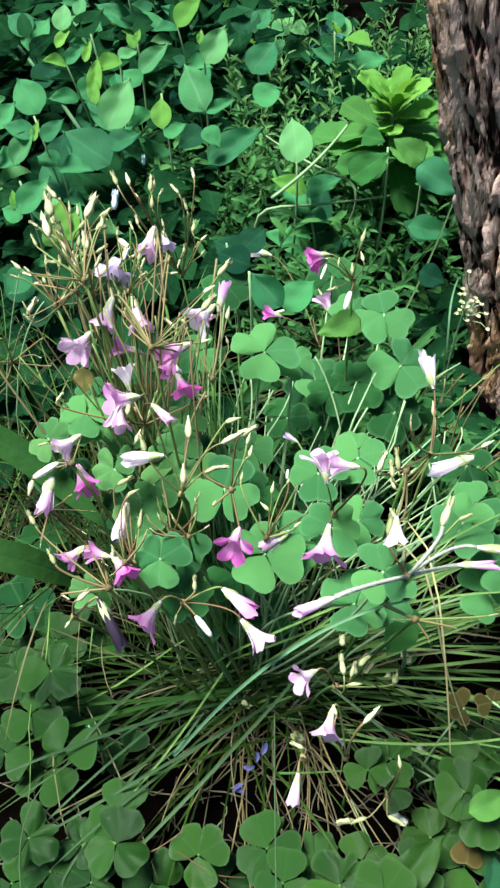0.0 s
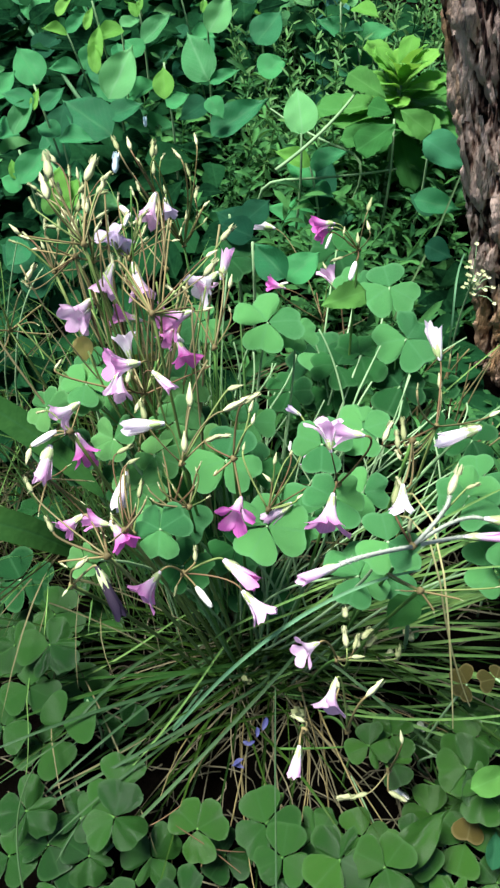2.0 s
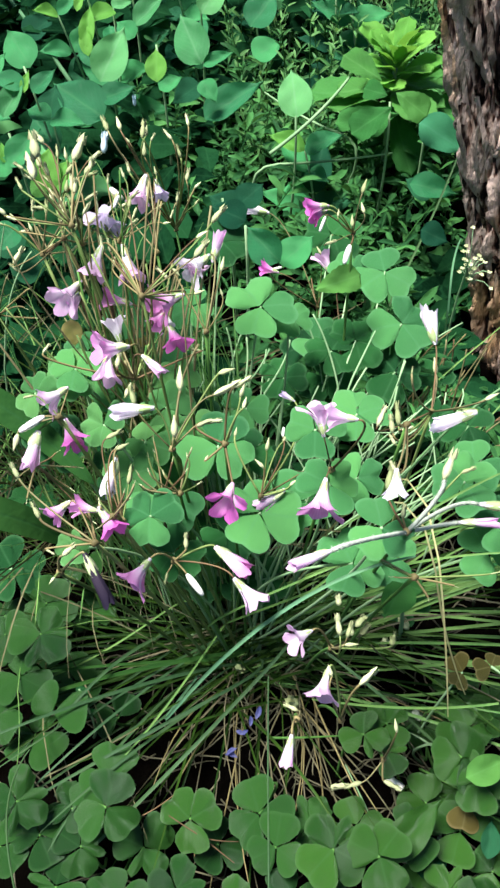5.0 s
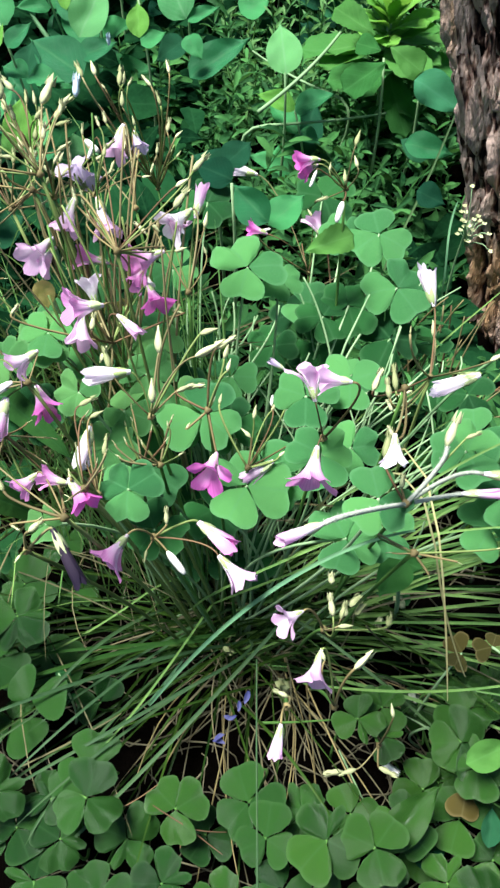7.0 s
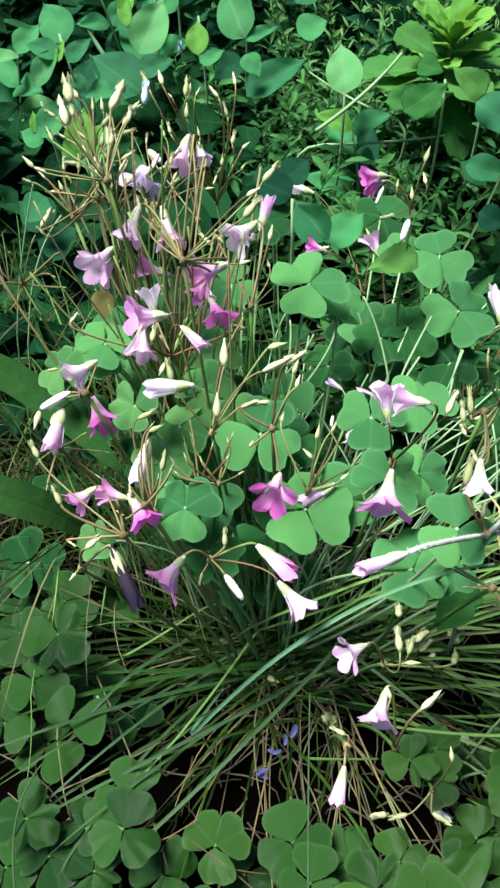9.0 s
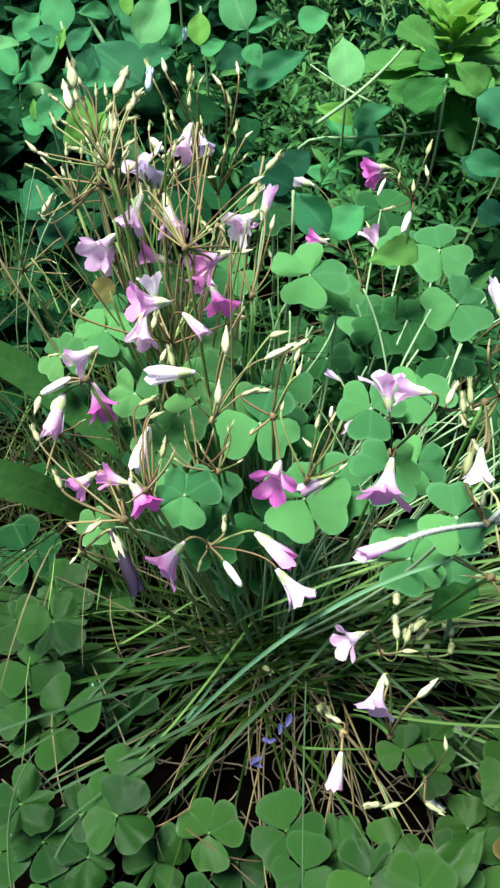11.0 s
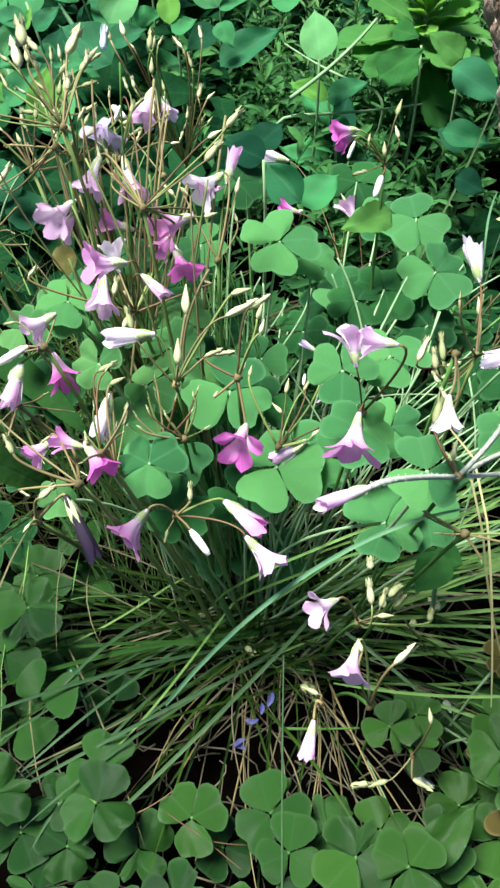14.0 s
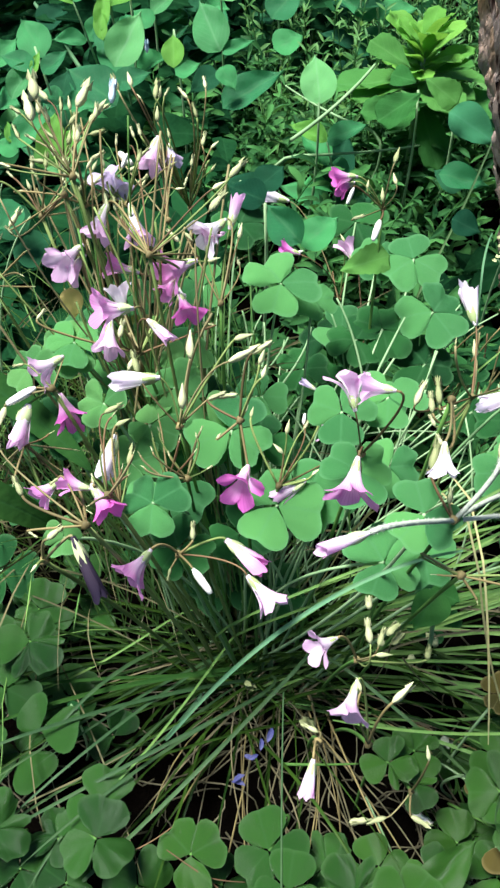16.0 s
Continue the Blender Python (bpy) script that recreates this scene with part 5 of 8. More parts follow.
shamrock((-0.1283, 0.2196, 0.06), (-0.937, -0.318, -0.147), (-0.107, -0.142, 0.984), 0.0195, root=(-0.1256, 0.218, 0), material=SHAMROCK_LOW, label="dull spotted low wood-sorrel leaf with shade painted into its green")
shamrock((-0.0936, 0.3218, 0.06), (-0.444, 0.883, 0.153), (-0.027, -0.184, 0.982), 0.0166, root=(-0.0785, 0.3492, 0), material=SHAMROCK_LOW, label="dull spotted low wood-sorrel leaf with shade painted into its green")
shamrock((-0.1344, 0.3657, 0.07), (0.808, 0.587, 0.045), (-0.044, -0.016, 0.999), 0.0188, root=(-0.1228, 0.3662, 0), material=SHAMROCK_SHADED, label="dull spotted low wood-sorrel leaf with shade painted into its green")
shamrock((-0.0586, 0.2236, 0.05), (0.312, 0.902, 0.3), (-0.011, -0.312, 0.95), 0.0186, root=(-0.0461, 0.2401, 0), material=SHAMROCK_LOW, fold=0.9, leaflets=2, label="dull spotted low wood-sorrel leaf with shade painted into its green")
shamrock((-0.1099, 0.1514, 0.06), (0.12, 0.992, 0.027), (0.17, -0.047, 0.984), 0.0170, root=(-0.1032, 0.1707, 0), material=SHAMROCK_LOW, label="dull spotted low wood-sorrel leaf with shade painted into its green")
shamrock((-0.0762, 0.1736, 0.05), (-0.165, 0.932, 0.322), (0.039, -0.32, 0.947), 0.0179, root=(-0.0727, 0.1638, 0), material=SHAMROCK_LOW, label="dull spotted low wood-sorrel leaf with shade painted into its green")
stem = broad_plant((0.11, 0.29, 0), (0.0968, 0.262, 0.1394), label="pointed dark green leaf hanging under the clover")
broad_leaf(stem, (0.1, 0.26, 0.1429), (0.0897, 0.245, 0.1292), 0.021, (0.1, -0.7, 0.6), material=LEAF_MID)
broad_leaf(stem, (0.0975, 0.262, 0.1406), (0.11, 0.255, 0.1401), 0.017, (-0.2, -0.6, 0.7), material=LEAF_MID, shape=1)

# broad-leaved stems behind the clump
stem = broad_plant((-0.1289, 0.8546, 0), (-0.139, 0.826, 0.2334), label="upright stem with large pale pointed leaves")
broad_leaf(stem, (-0.1213, 0.7357, 0.1508), (-0.1688, 0.7618, 0.1763), 0.0452, (0.02, -0.55, 0.8))
broad_leaf(stem, (-0.1237, 0.76, 0.173), (-0.101, 0.7998, 0.2082), 0.0362, (0.1, -0.75, 0.5), material=BROAD_PALE)
broad_leaf(stem, (-0.1368, 0.7827, 0.1941), (-0.1328, 0.8135, 0.2218), 0.0160, (0.09, -0.55, 0.8), material=YOUNG)
broad_leaf(stem, (-0.1342, 0.7768, 0.1887), (-0.1392, 0.8024, 0.212), 0.0138, (-0.14, -0.55, 0.8), material=YOUNG)
broad_leaf(stem, (-0.1262, 0.771, 0.1831), (-0.1447, 0.7865, 0.1979), 0.0213, (0.08, -0.55, 0.8))
broad_leaf(stem, (-0.1238, 0.7474, 0.1616), (-0.0918, 0.7597, 0.1715), 0.0239, (0, -0.55, 0.8))
broad_leaf(stem, (-0.1445, 0.8062, 0.2157), (-0.139, 0.824, 0.2316), 0.0096, (0.06, -0.55, 0.8), material=YOUNG)
stem = broad_plant((-0.0492, 0.8837, 0), (-0.0374, 0.8612, 0.2209), label="upright stem with large pale pointed leaves")
broad_leaf(stem, (-0.0341, 0.8039, 0.1688), (-0.0586, 0.8404, 0.2029), 0.0387, (-0.2, -0.75, 0.5), material=BROAD_PALE, shape=1)
broad_leaf(stem, (-0.0343, 0.8379, 0.1997), (-0.0119, 0.8685, 0.2266), 0.0288, (0.1, -0.8, 0.4), material=BROAD_PALE)
broad_leaf(stem, (-0.0397, 0.8517, 0.2124), (-0.0374, 0.8641, 0.2235), 0.0083, (0.13, -0.55, 0.8), material=YOUNG)
broad_leaf(stem, (-0.033, 0.8018, 0.1669), (-0.0036, 0.8145, 0.1773), 0.0155, (-0.13, -0.55, 0.8))
broad_leaf(stem, (-0.0309, 0.7556, 0.1384), (0.024, 0.7867, 0.1645), 0.0328, (-0.05, -0.55, 0.8))
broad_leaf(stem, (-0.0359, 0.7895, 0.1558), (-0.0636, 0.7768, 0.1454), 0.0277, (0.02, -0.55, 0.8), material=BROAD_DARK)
broad_leaf(stem, (-0.0323, 0.7625, 0.1717), (-0.0175, 0.7489, 0.1589), 0.0213, (0.1, -0.55, 0.8), material=BROAD)
stem = broad_plant((-0.1178, 0.9173, 0), (-0.1101, 0.9119, 0.2021), label="slim stem with narrow bright green leaves")
broad_leaf(stem, (-0.1056, 0.8796, 0.1727), (-0.076, 0.9062, 0.1957), 0.0224, (-0.08, -0.55, 0.8), material=BROAD_PALE, shape=2)
broad_leaf(stem, (-0.1102, 0.9001, 0.1915), (-0.1206, 0.913, 0.2036), 0.0118, (0.03, -0.55, 0.8), material=YOUNG)
broad_leaf(stem, (-0.1101, 0.9044, 0.1954), (-0.1059, 0.9163, 0.206), 0.0082, (0.08, -0.55, 0.8), material=YOUNG)
broad_leaf(stem, (-0.1057, 0.8718, 0.1656), (-0.125, 0.8846, 0.178), 0.0236, (-0.03, -0.55, 0.8))
stem = broad_plant((-0.0769, 0.7975, 0), (-0.073, 0.7856, 0.1942), label="short stem with a yellow-green young leaf")
broad_leaf(stem, (-0.0721, 0.7608, 0.1717), (-0.074, 0.7844, 0.1932), 0.0202, (-0.04, -0.55, 0.8), material=YOUNG, shape=2)
broad_leaf(stem, (-0.0706, 0.7561, 0.1674), (-0.0492, 0.7662, 0.1758), 0.0186, (-0.02, -0.55, 0.8), material=BROAD)
stem = broad_plant((0.0397, 0.7149, 0), (0.0522, 0.6999, 0.1696), label="thin stem with one pale oval leaf")
broad_leaf(stem, (0.0532, 0.6988, 0.1685), (0.0485, 0.7322, 0.1989), 0.0331, (0, -0.7, 0.6), material=BROAD_PALE, shape=1)
stem = broad_plant((-0.1635, 0.7317, 0), (-0.1777, 0.7193, 0.2057), label="stem with glossy dark and yellow-green leaves")
broad_leaf(stem, (-0.1954, 0.6872, 0.1772), (-0.1788, 0.7146, 0.2014), 0.0188, (0.07, -0.55, 0.8), material=BROAD_PALE, shape=2)
broad_leaf(stem, (-0.1779, 0.7028, 0.1907), (-0.1748, 0.7183, 0.2047), 0.0089, (-0.1, -0.55, 0.8), material=YOUNG)
broad_leaf(stem, (-0.1718, 0.731, 0.1486), (-0.1651, 0.7595, 0.1741), 0.0292, (0.06, -0.55, 0.8), material=BROAD_DARK)
broad_leaf(stem, (-0.1778, 0.7065, 0.1941), (-0.2075, 0.7153, 0.2032), 0.0198, (0.08, -0.55, 0.8))
broad_leaf(stem, (-0.1704, 0.7029, 0.1906), (-0.1519, 0.7197, 0.2051), 0.0174, (0.05, -0.55, 0.8))
stem = broad_plant((-0.1741, 0.6457, 0), (-0.1746, 0.6312, 0.1932), label="stem with folded bright green leaves")
broad_leaf(stem, (-0.1748, 0.6115, 0.1753), (-0.1502, 0.6356, 0.1963), 0.0221, (0.04, -0.55, 0.8), material=BROAD, shape=2)
broad_leaf(stem, (-0.1771, 0.6141, 0.1778), (-0.1815, 0.627, 0.1897), 0.0092, (0.12, -0.55, 0.8), material=YOUNG)
broad_leaf(stem, (-0.1725, 0.6091, 0.1731), (-0.1908, 0.6157, 0.1797), 0.0184, (-0.11, -0.55, 0.8))
stem = broad_plant((-0.1412, 0.5989, 0), (-0.1291, 0.5765, 0.2094), label="stem with pale yellow-green leaves behind the pods")
broad_leaf(stem, (-0.1264, 0.553, 0.1879), (-0.1376, 0.5801, 0.213), 0.0246, (-0.2, -0.7, 0.5), material=BROAD_PALE)
broad_leaf(stem, (-0.123, 0.553, 0.1878), (-0.1134, 0.5761, 0.2084), 0.0144, (0.12, -0.55, 0.8), material=BROAD_PALE, shape=2)
broad_leaf(stem, (-0.1272, 0.5514, 0.1865), (-0.106, 0.5548, 0.1888), 0.0191, (0.01, -0.55, 0.8), material=BROAD)
stem = broad_plant((-0.2451, 1.0047, 0), (-0.2434, 0.9831, 0.1774), label="tall stem with dull green leaves")
broad_leaf(stem, (-0.2224, 0.8876, 0.1305), (-0.2499, 0.9193, 0.1602), 0.0402, (-0.09, -0.55, 0.8), material=BROAD)
broad_leaf(stem, (-0.2284, 0.9104, 0.1514), (-0.1974, 0.9292, 0.1672), 0.0340, (-0.07, -0.55, 0.8), material=BROAD_DARK)
broad_leaf(stem, (-0.2435, 0.9689, 0.1645), (-0.2208, 1, 0.1918), 0.0384, (-0.09, -0.55, 0.8))
broad_leaf(stem, (-0.2402, 0.9832, 0.1773), (-0.2688, 1.0017, 0.1952), 0.0320, (0.03, -0.55, 0.8))
broad_leaf(stem, (-0.1919, 0.9332, 0.1976), (-0.1904, 0.9578, 0.2199), 0.0241, (-0.06, -0.55, 0.8), material=BROAD_PALE)
broad_leaf(stem, (-0.198, 0.9197, 0.1856), (-0.1827, 0.9401, 0.2035), 0.0145, (-0.08, -0.55, 0.8), material=YOUNG)
stem = broad_plant((0.0185, 0.9699, 0), (0.0127, 0.9413, 0.1701), label="stem with wide dark green leaves")
broad_leaf(stem, (0.0095, 0.9229, 0.1535), (0.0375, 0.9531, 0.1798), 0.0383, (0.06, -0.55, 0.8), material=BROAD)
broad_leaf(stem, (0.0123, 0.9001, 0.1327), (0.0434, 0.9142, 0.1444), 0.0340, (-0.03, -0.55, 0.8))
broad_leaf(stem, (0.0062, 0.976, 0.1748), (-0.0062, 1.004, 0.2006), 0.0379, (0.11, -0.55, 0.8), material=BROAD_DARK)
broad_leaf(stem, (0.0125, 0.9808, 0.1789), (0.0317, 0.9998, 0.1954), 0.0253, (0.03, -0.55, 0.8))
stem = broad_plant((0.0476, 1.1101, 0), (0.0546, 1.1036, 0.1401), label="small sprig of round bright green leaves")
broad_leaf(stem, (0.0545, 1.0957, 0.1329), (0.0462, 1.1182, 0.1536), 0.0228, (-0.14, -0.55, 0.8), material=BROAD_PALE, shape=3)
broad_leaf(stem, (0.0545, 1.0957, 0.1329), (0.078, 1.1013, 0.1371), 0.0228, (-0.01, -0.55, 0.8), material=BROAD_PALE, shape=3)
broad_leaf(stem, (0.0545, 1.093, 0.1305), (0.0283, 1.1006, 0.1383), 0.0228, (-0.04, -0.55, 0.8), material=BROAD_PALE, shape=3)
broad_leaf(stem, (0.0566, 1.0851, 0.1233), (0.0742, 1.0749, 0.1133), 0.0228, (-0.1, -0.55, 0.8), material=BROAD_PALE, shape=3)
broad_leaf(stem, (0.053, 1.0851, 0.1234), (0.0316, 1.0795, 0.1191), 0.0228, (-0.04, -0.55, 0.8), material=BROAD_PALE, shape=3)
stem = broad_plant((0.1072, 1.1699, 0), (0.1126, 1.1467, 0.1094), label="sprig of white-edged variegated leaves", name="variegated_sprig")
broad_leaf(stem, (0.1103, 1.1411, 0.1045), (0.0917, 1.1575, 0.12), 0.0194, (-0.11, -0.55, 0.8), material=VARIEGATED)
broad_leaf(stem, (0.1125, 1.14, 0.1034), (0.1306, 1.158, 0.119), 0.0194, (0.15, -0.55, 0.8), material=VARIEGATED)
broad_leaf(stem, (0.1102, 1.1328, 0.0969), (0.0803, 1.1352, 0.1002), 0.0194, (-0.01, -0.55, 0.8), material=VARIEGATED)
broad_leaf(stem, (0.1139, 1.1329, 0.0968), (0.1213, 1.1191, 0.0841), 0.0194, (0.03, -0.55, 0.8), material=VARIEGATED)
broad_leaf(stem, (0.1111, 1.1467, 0.1095), (0.1083, 1.166, 0.1271), 0.0194, (-0.01, -0.55, 0.8), material=VARIEGATED)
stem = broad_plant((0.1611, 1.2276, 0), (0.151, 1.203, 0.0915), label="slim sprig with short narrow leaves")
broad_leaf(stem, (0.1497, 1.1479, 0.0415), (0.1686, 1.1574, 0.0494), 0.0070, (0.02, -0.55, 0.8), material=BROAD_PALE, shape=2)
broad_leaf(stem, (0.1497, 1.1479, 0.0415), (0.131, 1.1569, 0.0504), 0.0070, (-0.01, -0.55, 0.8), material=BROAD_PALE, shape=2)
broad_leaf(stem, (0.1498, 1.156, 0.0489), (0.1671, 1.1655, 0.0568), 0.0070, (0.07, -0.55, 0.8), material=BROAD_PALE, shape=2)
broad_leaf(stem, (0.1498, 1.156, 0.0489), (0.1327, 1.165, 0.0577), 0.0070, (0.11, -0.55, 0.8), material=BROAD_PALE, shape=2)
broad_leaf(stem, (0.1499, 1.1641, 0.0562), (0.1656, 1.1736, 0.0643), 0.0070, (-0.03, -0.55, 0.8), material=BROAD_PALE, shape=2)
broad_leaf(stem, (0.1499, 1.1641, 0.0562), (0.1343, 1.1732, 0.0651), 0.0070, (0.07, -0.55, 0.8), material=BROAD_PALE, shape=2)
broad_leaf(stem, (0.15, 1.1722, 0.0636), (0.1642, 1.1817, 0.0717), 0.0070, (0.14, -0.55, 0.8), material=BROAD_PALE, shape=2)
broad_leaf(stem, (0.15, 1.1722, 0.0636), (0.136, 1.1813, 0.0724), 0.0070, (-0.01, -0.55, 0.8), material=BROAD_PALE, shape=2)
broad_leaf(stem, (0.1501, 1.1804, 0.071), (0.1627, 1.1898, 0.0791), 0.0070, (-0.08, -0.55, 0.8), material=BROAD_PALE, shape=2)
broad_leaf(stem, (0.1501, 1.1804, 0.071), (0.1376, 1.1895, 0.0797), 0.0070, (-0.08, -0.55, 0.8), material=BROAD_PALE, shape=2)
broad_leaf(stem, (0.1501, 1.1885, 0.0783), (0.1612, 1.1979, 0.0865), 0.0070, (0.07, -0.55, 0.8), material=BROAD_PALE, shape=2)
broad_leaf(stem, (0.1501, 1.1885, 0.0783), (0.1393, 1.1976, 0.087), 0.0070, (0.05, -0.55, 0.8), material=BROAD_PALE, shape=2)
broad_leaf(stem, (0.1502, 1.1966, 0.0857), (0.1597, 1.206, 0.0939), 0.0070, (0.14, -0.55, 0.8), material=BROAD_PALE, shape=2)
broad_leaf(stem, (0.1502, 1.1966, 0.0857), (0.1409, 1.2058, 0.0944), 0.0070, (0.11, -0.55, 0.8), material=BROAD_PALE, shape=2)

# bright rosette and leaves beside the trunk
rosette((0.149, 0.8244, 0), (0.149, 0.8044, 0.1622), 0.066)
stem = broad_plant((0.1271, 0.7282, 0), (0.1348, 0.7225, 0.1696), label="low stem with wide toothed leaves under the rosette")
broad_leaf(stem, (0.1318, 0.6903, 0.181), (0.0974, 0.6747, 0.1681), 0.0254, (-0.07, -0.55, 0.8), material=LEAF_MID, shape=3)
broad_leaf(stem, (0.1353, 0.6994, 0.1891), (0.163, 0.6864, 0.1763), 0.0244, (-0.09, -0.55, 0.8), material=YOUNG_DEEP, shape=3)
broad_leaf(stem, (0.1259, 0.7259, 0.1865), (0.0934, 0.7441, 0.2043), 0.0241, (0.06, -0.55, 0.8), material=YOUNG_DEEP, shape=3)
broad_leaf(stem, (0.1294, 0.7071, 0.1828), (0.1096, 0.7123, 0.1883), 0.0198, (0.11, -0.55, 0.8), material=LEAF_MID, shape=3)
broad_leaf(stem, (0.144, 0.7245, 0.1575), (0.0871, 0.7199, 0.1555), 0.0207, (0.12, -0.55, 0.8), material=LEAF_MID, shape=3)
stem = broad_plant((0.1598, 0.7431, 0), (0.1672, 0.7172, 0.15), label="low stem with blue-green leaves by the trunk")
broad_leaf(stem, (0.1602, 0.7097, 0.1569), (0.2044, 0.694, 0.1411), 0.0367, (-0.06, -0.55, 0.8), material=TEAL, shape=1)
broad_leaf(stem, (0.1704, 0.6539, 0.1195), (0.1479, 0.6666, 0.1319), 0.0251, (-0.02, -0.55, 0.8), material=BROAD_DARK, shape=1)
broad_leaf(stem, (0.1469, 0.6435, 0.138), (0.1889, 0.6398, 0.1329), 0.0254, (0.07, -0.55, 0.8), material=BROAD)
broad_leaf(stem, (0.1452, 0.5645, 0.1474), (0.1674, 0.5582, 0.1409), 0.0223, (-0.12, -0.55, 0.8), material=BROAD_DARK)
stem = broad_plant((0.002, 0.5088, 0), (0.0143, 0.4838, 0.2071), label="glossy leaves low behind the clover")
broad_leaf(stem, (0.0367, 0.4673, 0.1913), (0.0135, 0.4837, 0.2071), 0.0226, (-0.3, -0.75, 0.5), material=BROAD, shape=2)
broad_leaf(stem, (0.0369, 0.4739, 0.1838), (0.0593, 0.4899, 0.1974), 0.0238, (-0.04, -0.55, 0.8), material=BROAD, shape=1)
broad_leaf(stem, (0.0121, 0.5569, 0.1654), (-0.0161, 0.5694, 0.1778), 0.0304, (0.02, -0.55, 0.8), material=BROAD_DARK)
broad_leaf(stem, (0.0575, 0.4303, 0.1975), (0.0861, 0.4387, 0.2039), 0.0178, (0.05, -0.55, 0.8), material=YOUNG_DEEP, shape=3)
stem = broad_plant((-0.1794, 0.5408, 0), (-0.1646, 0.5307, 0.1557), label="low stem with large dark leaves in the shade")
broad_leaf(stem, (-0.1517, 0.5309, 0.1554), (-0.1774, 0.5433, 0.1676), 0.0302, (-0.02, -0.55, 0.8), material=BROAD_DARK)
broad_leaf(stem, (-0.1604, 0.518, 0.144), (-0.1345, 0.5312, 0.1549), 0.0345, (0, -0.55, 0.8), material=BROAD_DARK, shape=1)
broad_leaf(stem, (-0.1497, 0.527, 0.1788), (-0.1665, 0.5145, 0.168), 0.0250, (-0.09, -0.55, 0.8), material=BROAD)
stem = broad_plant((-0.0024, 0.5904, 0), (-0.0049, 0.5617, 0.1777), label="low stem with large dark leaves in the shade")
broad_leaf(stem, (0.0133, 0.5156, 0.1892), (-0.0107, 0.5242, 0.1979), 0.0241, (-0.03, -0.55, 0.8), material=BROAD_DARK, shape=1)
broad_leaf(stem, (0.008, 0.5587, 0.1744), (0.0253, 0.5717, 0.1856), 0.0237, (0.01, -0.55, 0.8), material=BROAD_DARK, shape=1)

# single blades and stems
blade(((-0.0163, 0.205, 0.1147), (0.0376, 0.2125, 0.2283), (0.0845, 0.2082, 0.2496)), 0.0023, "long arching pale blue-green blade in front of the clump", root=(-0.0052, 0.291, 0), material=BLADE_BLUE, blunt=0.25, keel=0.5)
blade(((-0.1465, 0.3647, 0.1812), (-0.1039, 0.3354, 0.1936), (-0.0562, 0.282, 0.1972)), 0.0252, "broad dark green strap leaf at the clump's edge", root=(-0.2065, 0.3947, 0), facing=(0.1, -0.5, 0.85), material=STRAP, name="strap_leaf", category="leaf")
blade(((-0.0932, 0.23, 0.2508), (-0.0698, 0.2286, 0.2486), (-0.056, 0.2363, 0.2145)), 0.0199, "broad dark green strap leaf at the clump's edge", root=(-0.1532, 0.26, 0), facing=(0.1, -0.4, 0.9), material=STRAP, name="strap_leaf", category="leaf")
blade(((0.0299, 0.66, 0.1574), (0.0839, 0.6897, 0.1823), (0.1133, 0.7624, 0.1931)), 0.0039, "thin pale grass stem leaning over the leaves", material=STALK_PALE, blunt=0.8)
blade(((-0.1612, 0.8985, 0.0569), (-0.2491, 1.0031, 0.1416), (-0.3026, 1.0584, 0.1668)), 0.0074, "long grass stem crossing the broad leaves", root=(-0.1579, 0.9105, 0), blunt=0.6)
blade(((0.1311, 0.5419, 0.1173), (0.1726, 0.6253, 0.1319), (0.2096, 0.718, 0.1664)), 0.0022, "thin grass blade leaning against the trunk", root=(0.1234, 0.5539, 0), material=GRASS_MID, blunt=0.3, keel=0.6)
blade(((0.1788, 0.5723, 0.0908), (0.1809, 0.5909, 0.1053), (0.1925, 0.6185, 0.1016)), 0.0022, "short pale blade beside the trunk", root=(0.1865, 0.5843, 0), blunt=0.3)
blade(((0.038, 0.7173, 0.1145), (0.0946, 0.7201, 0.1149), (0.1431, 0.7268, 0.1191)), 0.0038, "pale thin stem lying across the undergrowth", root=(0.0462, 0.7293, 0), material=STALK_PALE, blunt=0.8)
blade(((0.0992, 0.7863, 0.1072), (0.0657, 0.8131, 0.1058), (0.0245, 0.8632, 0.1123)), 0.0035, "pale thin stem lying across the undergrowth", root=(0.0911, 0.7983, 0), material=STALK_PALE, blunt=0.8)
blade(((0.1034, 0.2333, 0.2068), (0.107, 0.2107, 0.1862), (0.1147, 0.1939, 0.1302)), 0.0011, "yellow straw blade hanging down beside the clump", root=(0.0277, 0.295, 0), facing=(0, -0.8, 0.6), material=STRAW_ONE, blunt=0.35)
blade(((0.1021, 0.2295, 0.2034), (0.11, 0.216, 0.1639), (0.1279, 0.2103, 0.1175)), 0.0011, "yellow straw blade hanging down beside the clump", root=(0.0209, 0.3103, 0), facing=(0, -0.8, 0.6), material=STRAW_ONE, blunt=0.35)
blade(((0.0503, 0.2442, 0.1755), (0.105, 0.2595, 0.1946), (0.1423, 0.2701, 0.1859)), 0.0016, "long green blade of the tussock", root=(0.0018, 0.307, 0), material=GRASS_LIGHT, blunt=0.3)
blade(((0.0623, 0.2506, 0.1673), (0.103, 0.2618, 0.2103), (0.1405, 0.2741, 0.2201)), 0.0016, "long green blade of the tussock", root=(0.0162, 0.3122, 0), material=GRASS_LIGHT, blunt=0.3)
blade(((0.0519, 0.254, 0.1439), (0.0956, 0.2545, 0.1769), (0.1402, 0.2455, 0.1941)), 0.0017, "long green blade of the tussock", root=(0.0006, 0.3102, 0), material=GRASS_LIGHT, blunt=0.3)
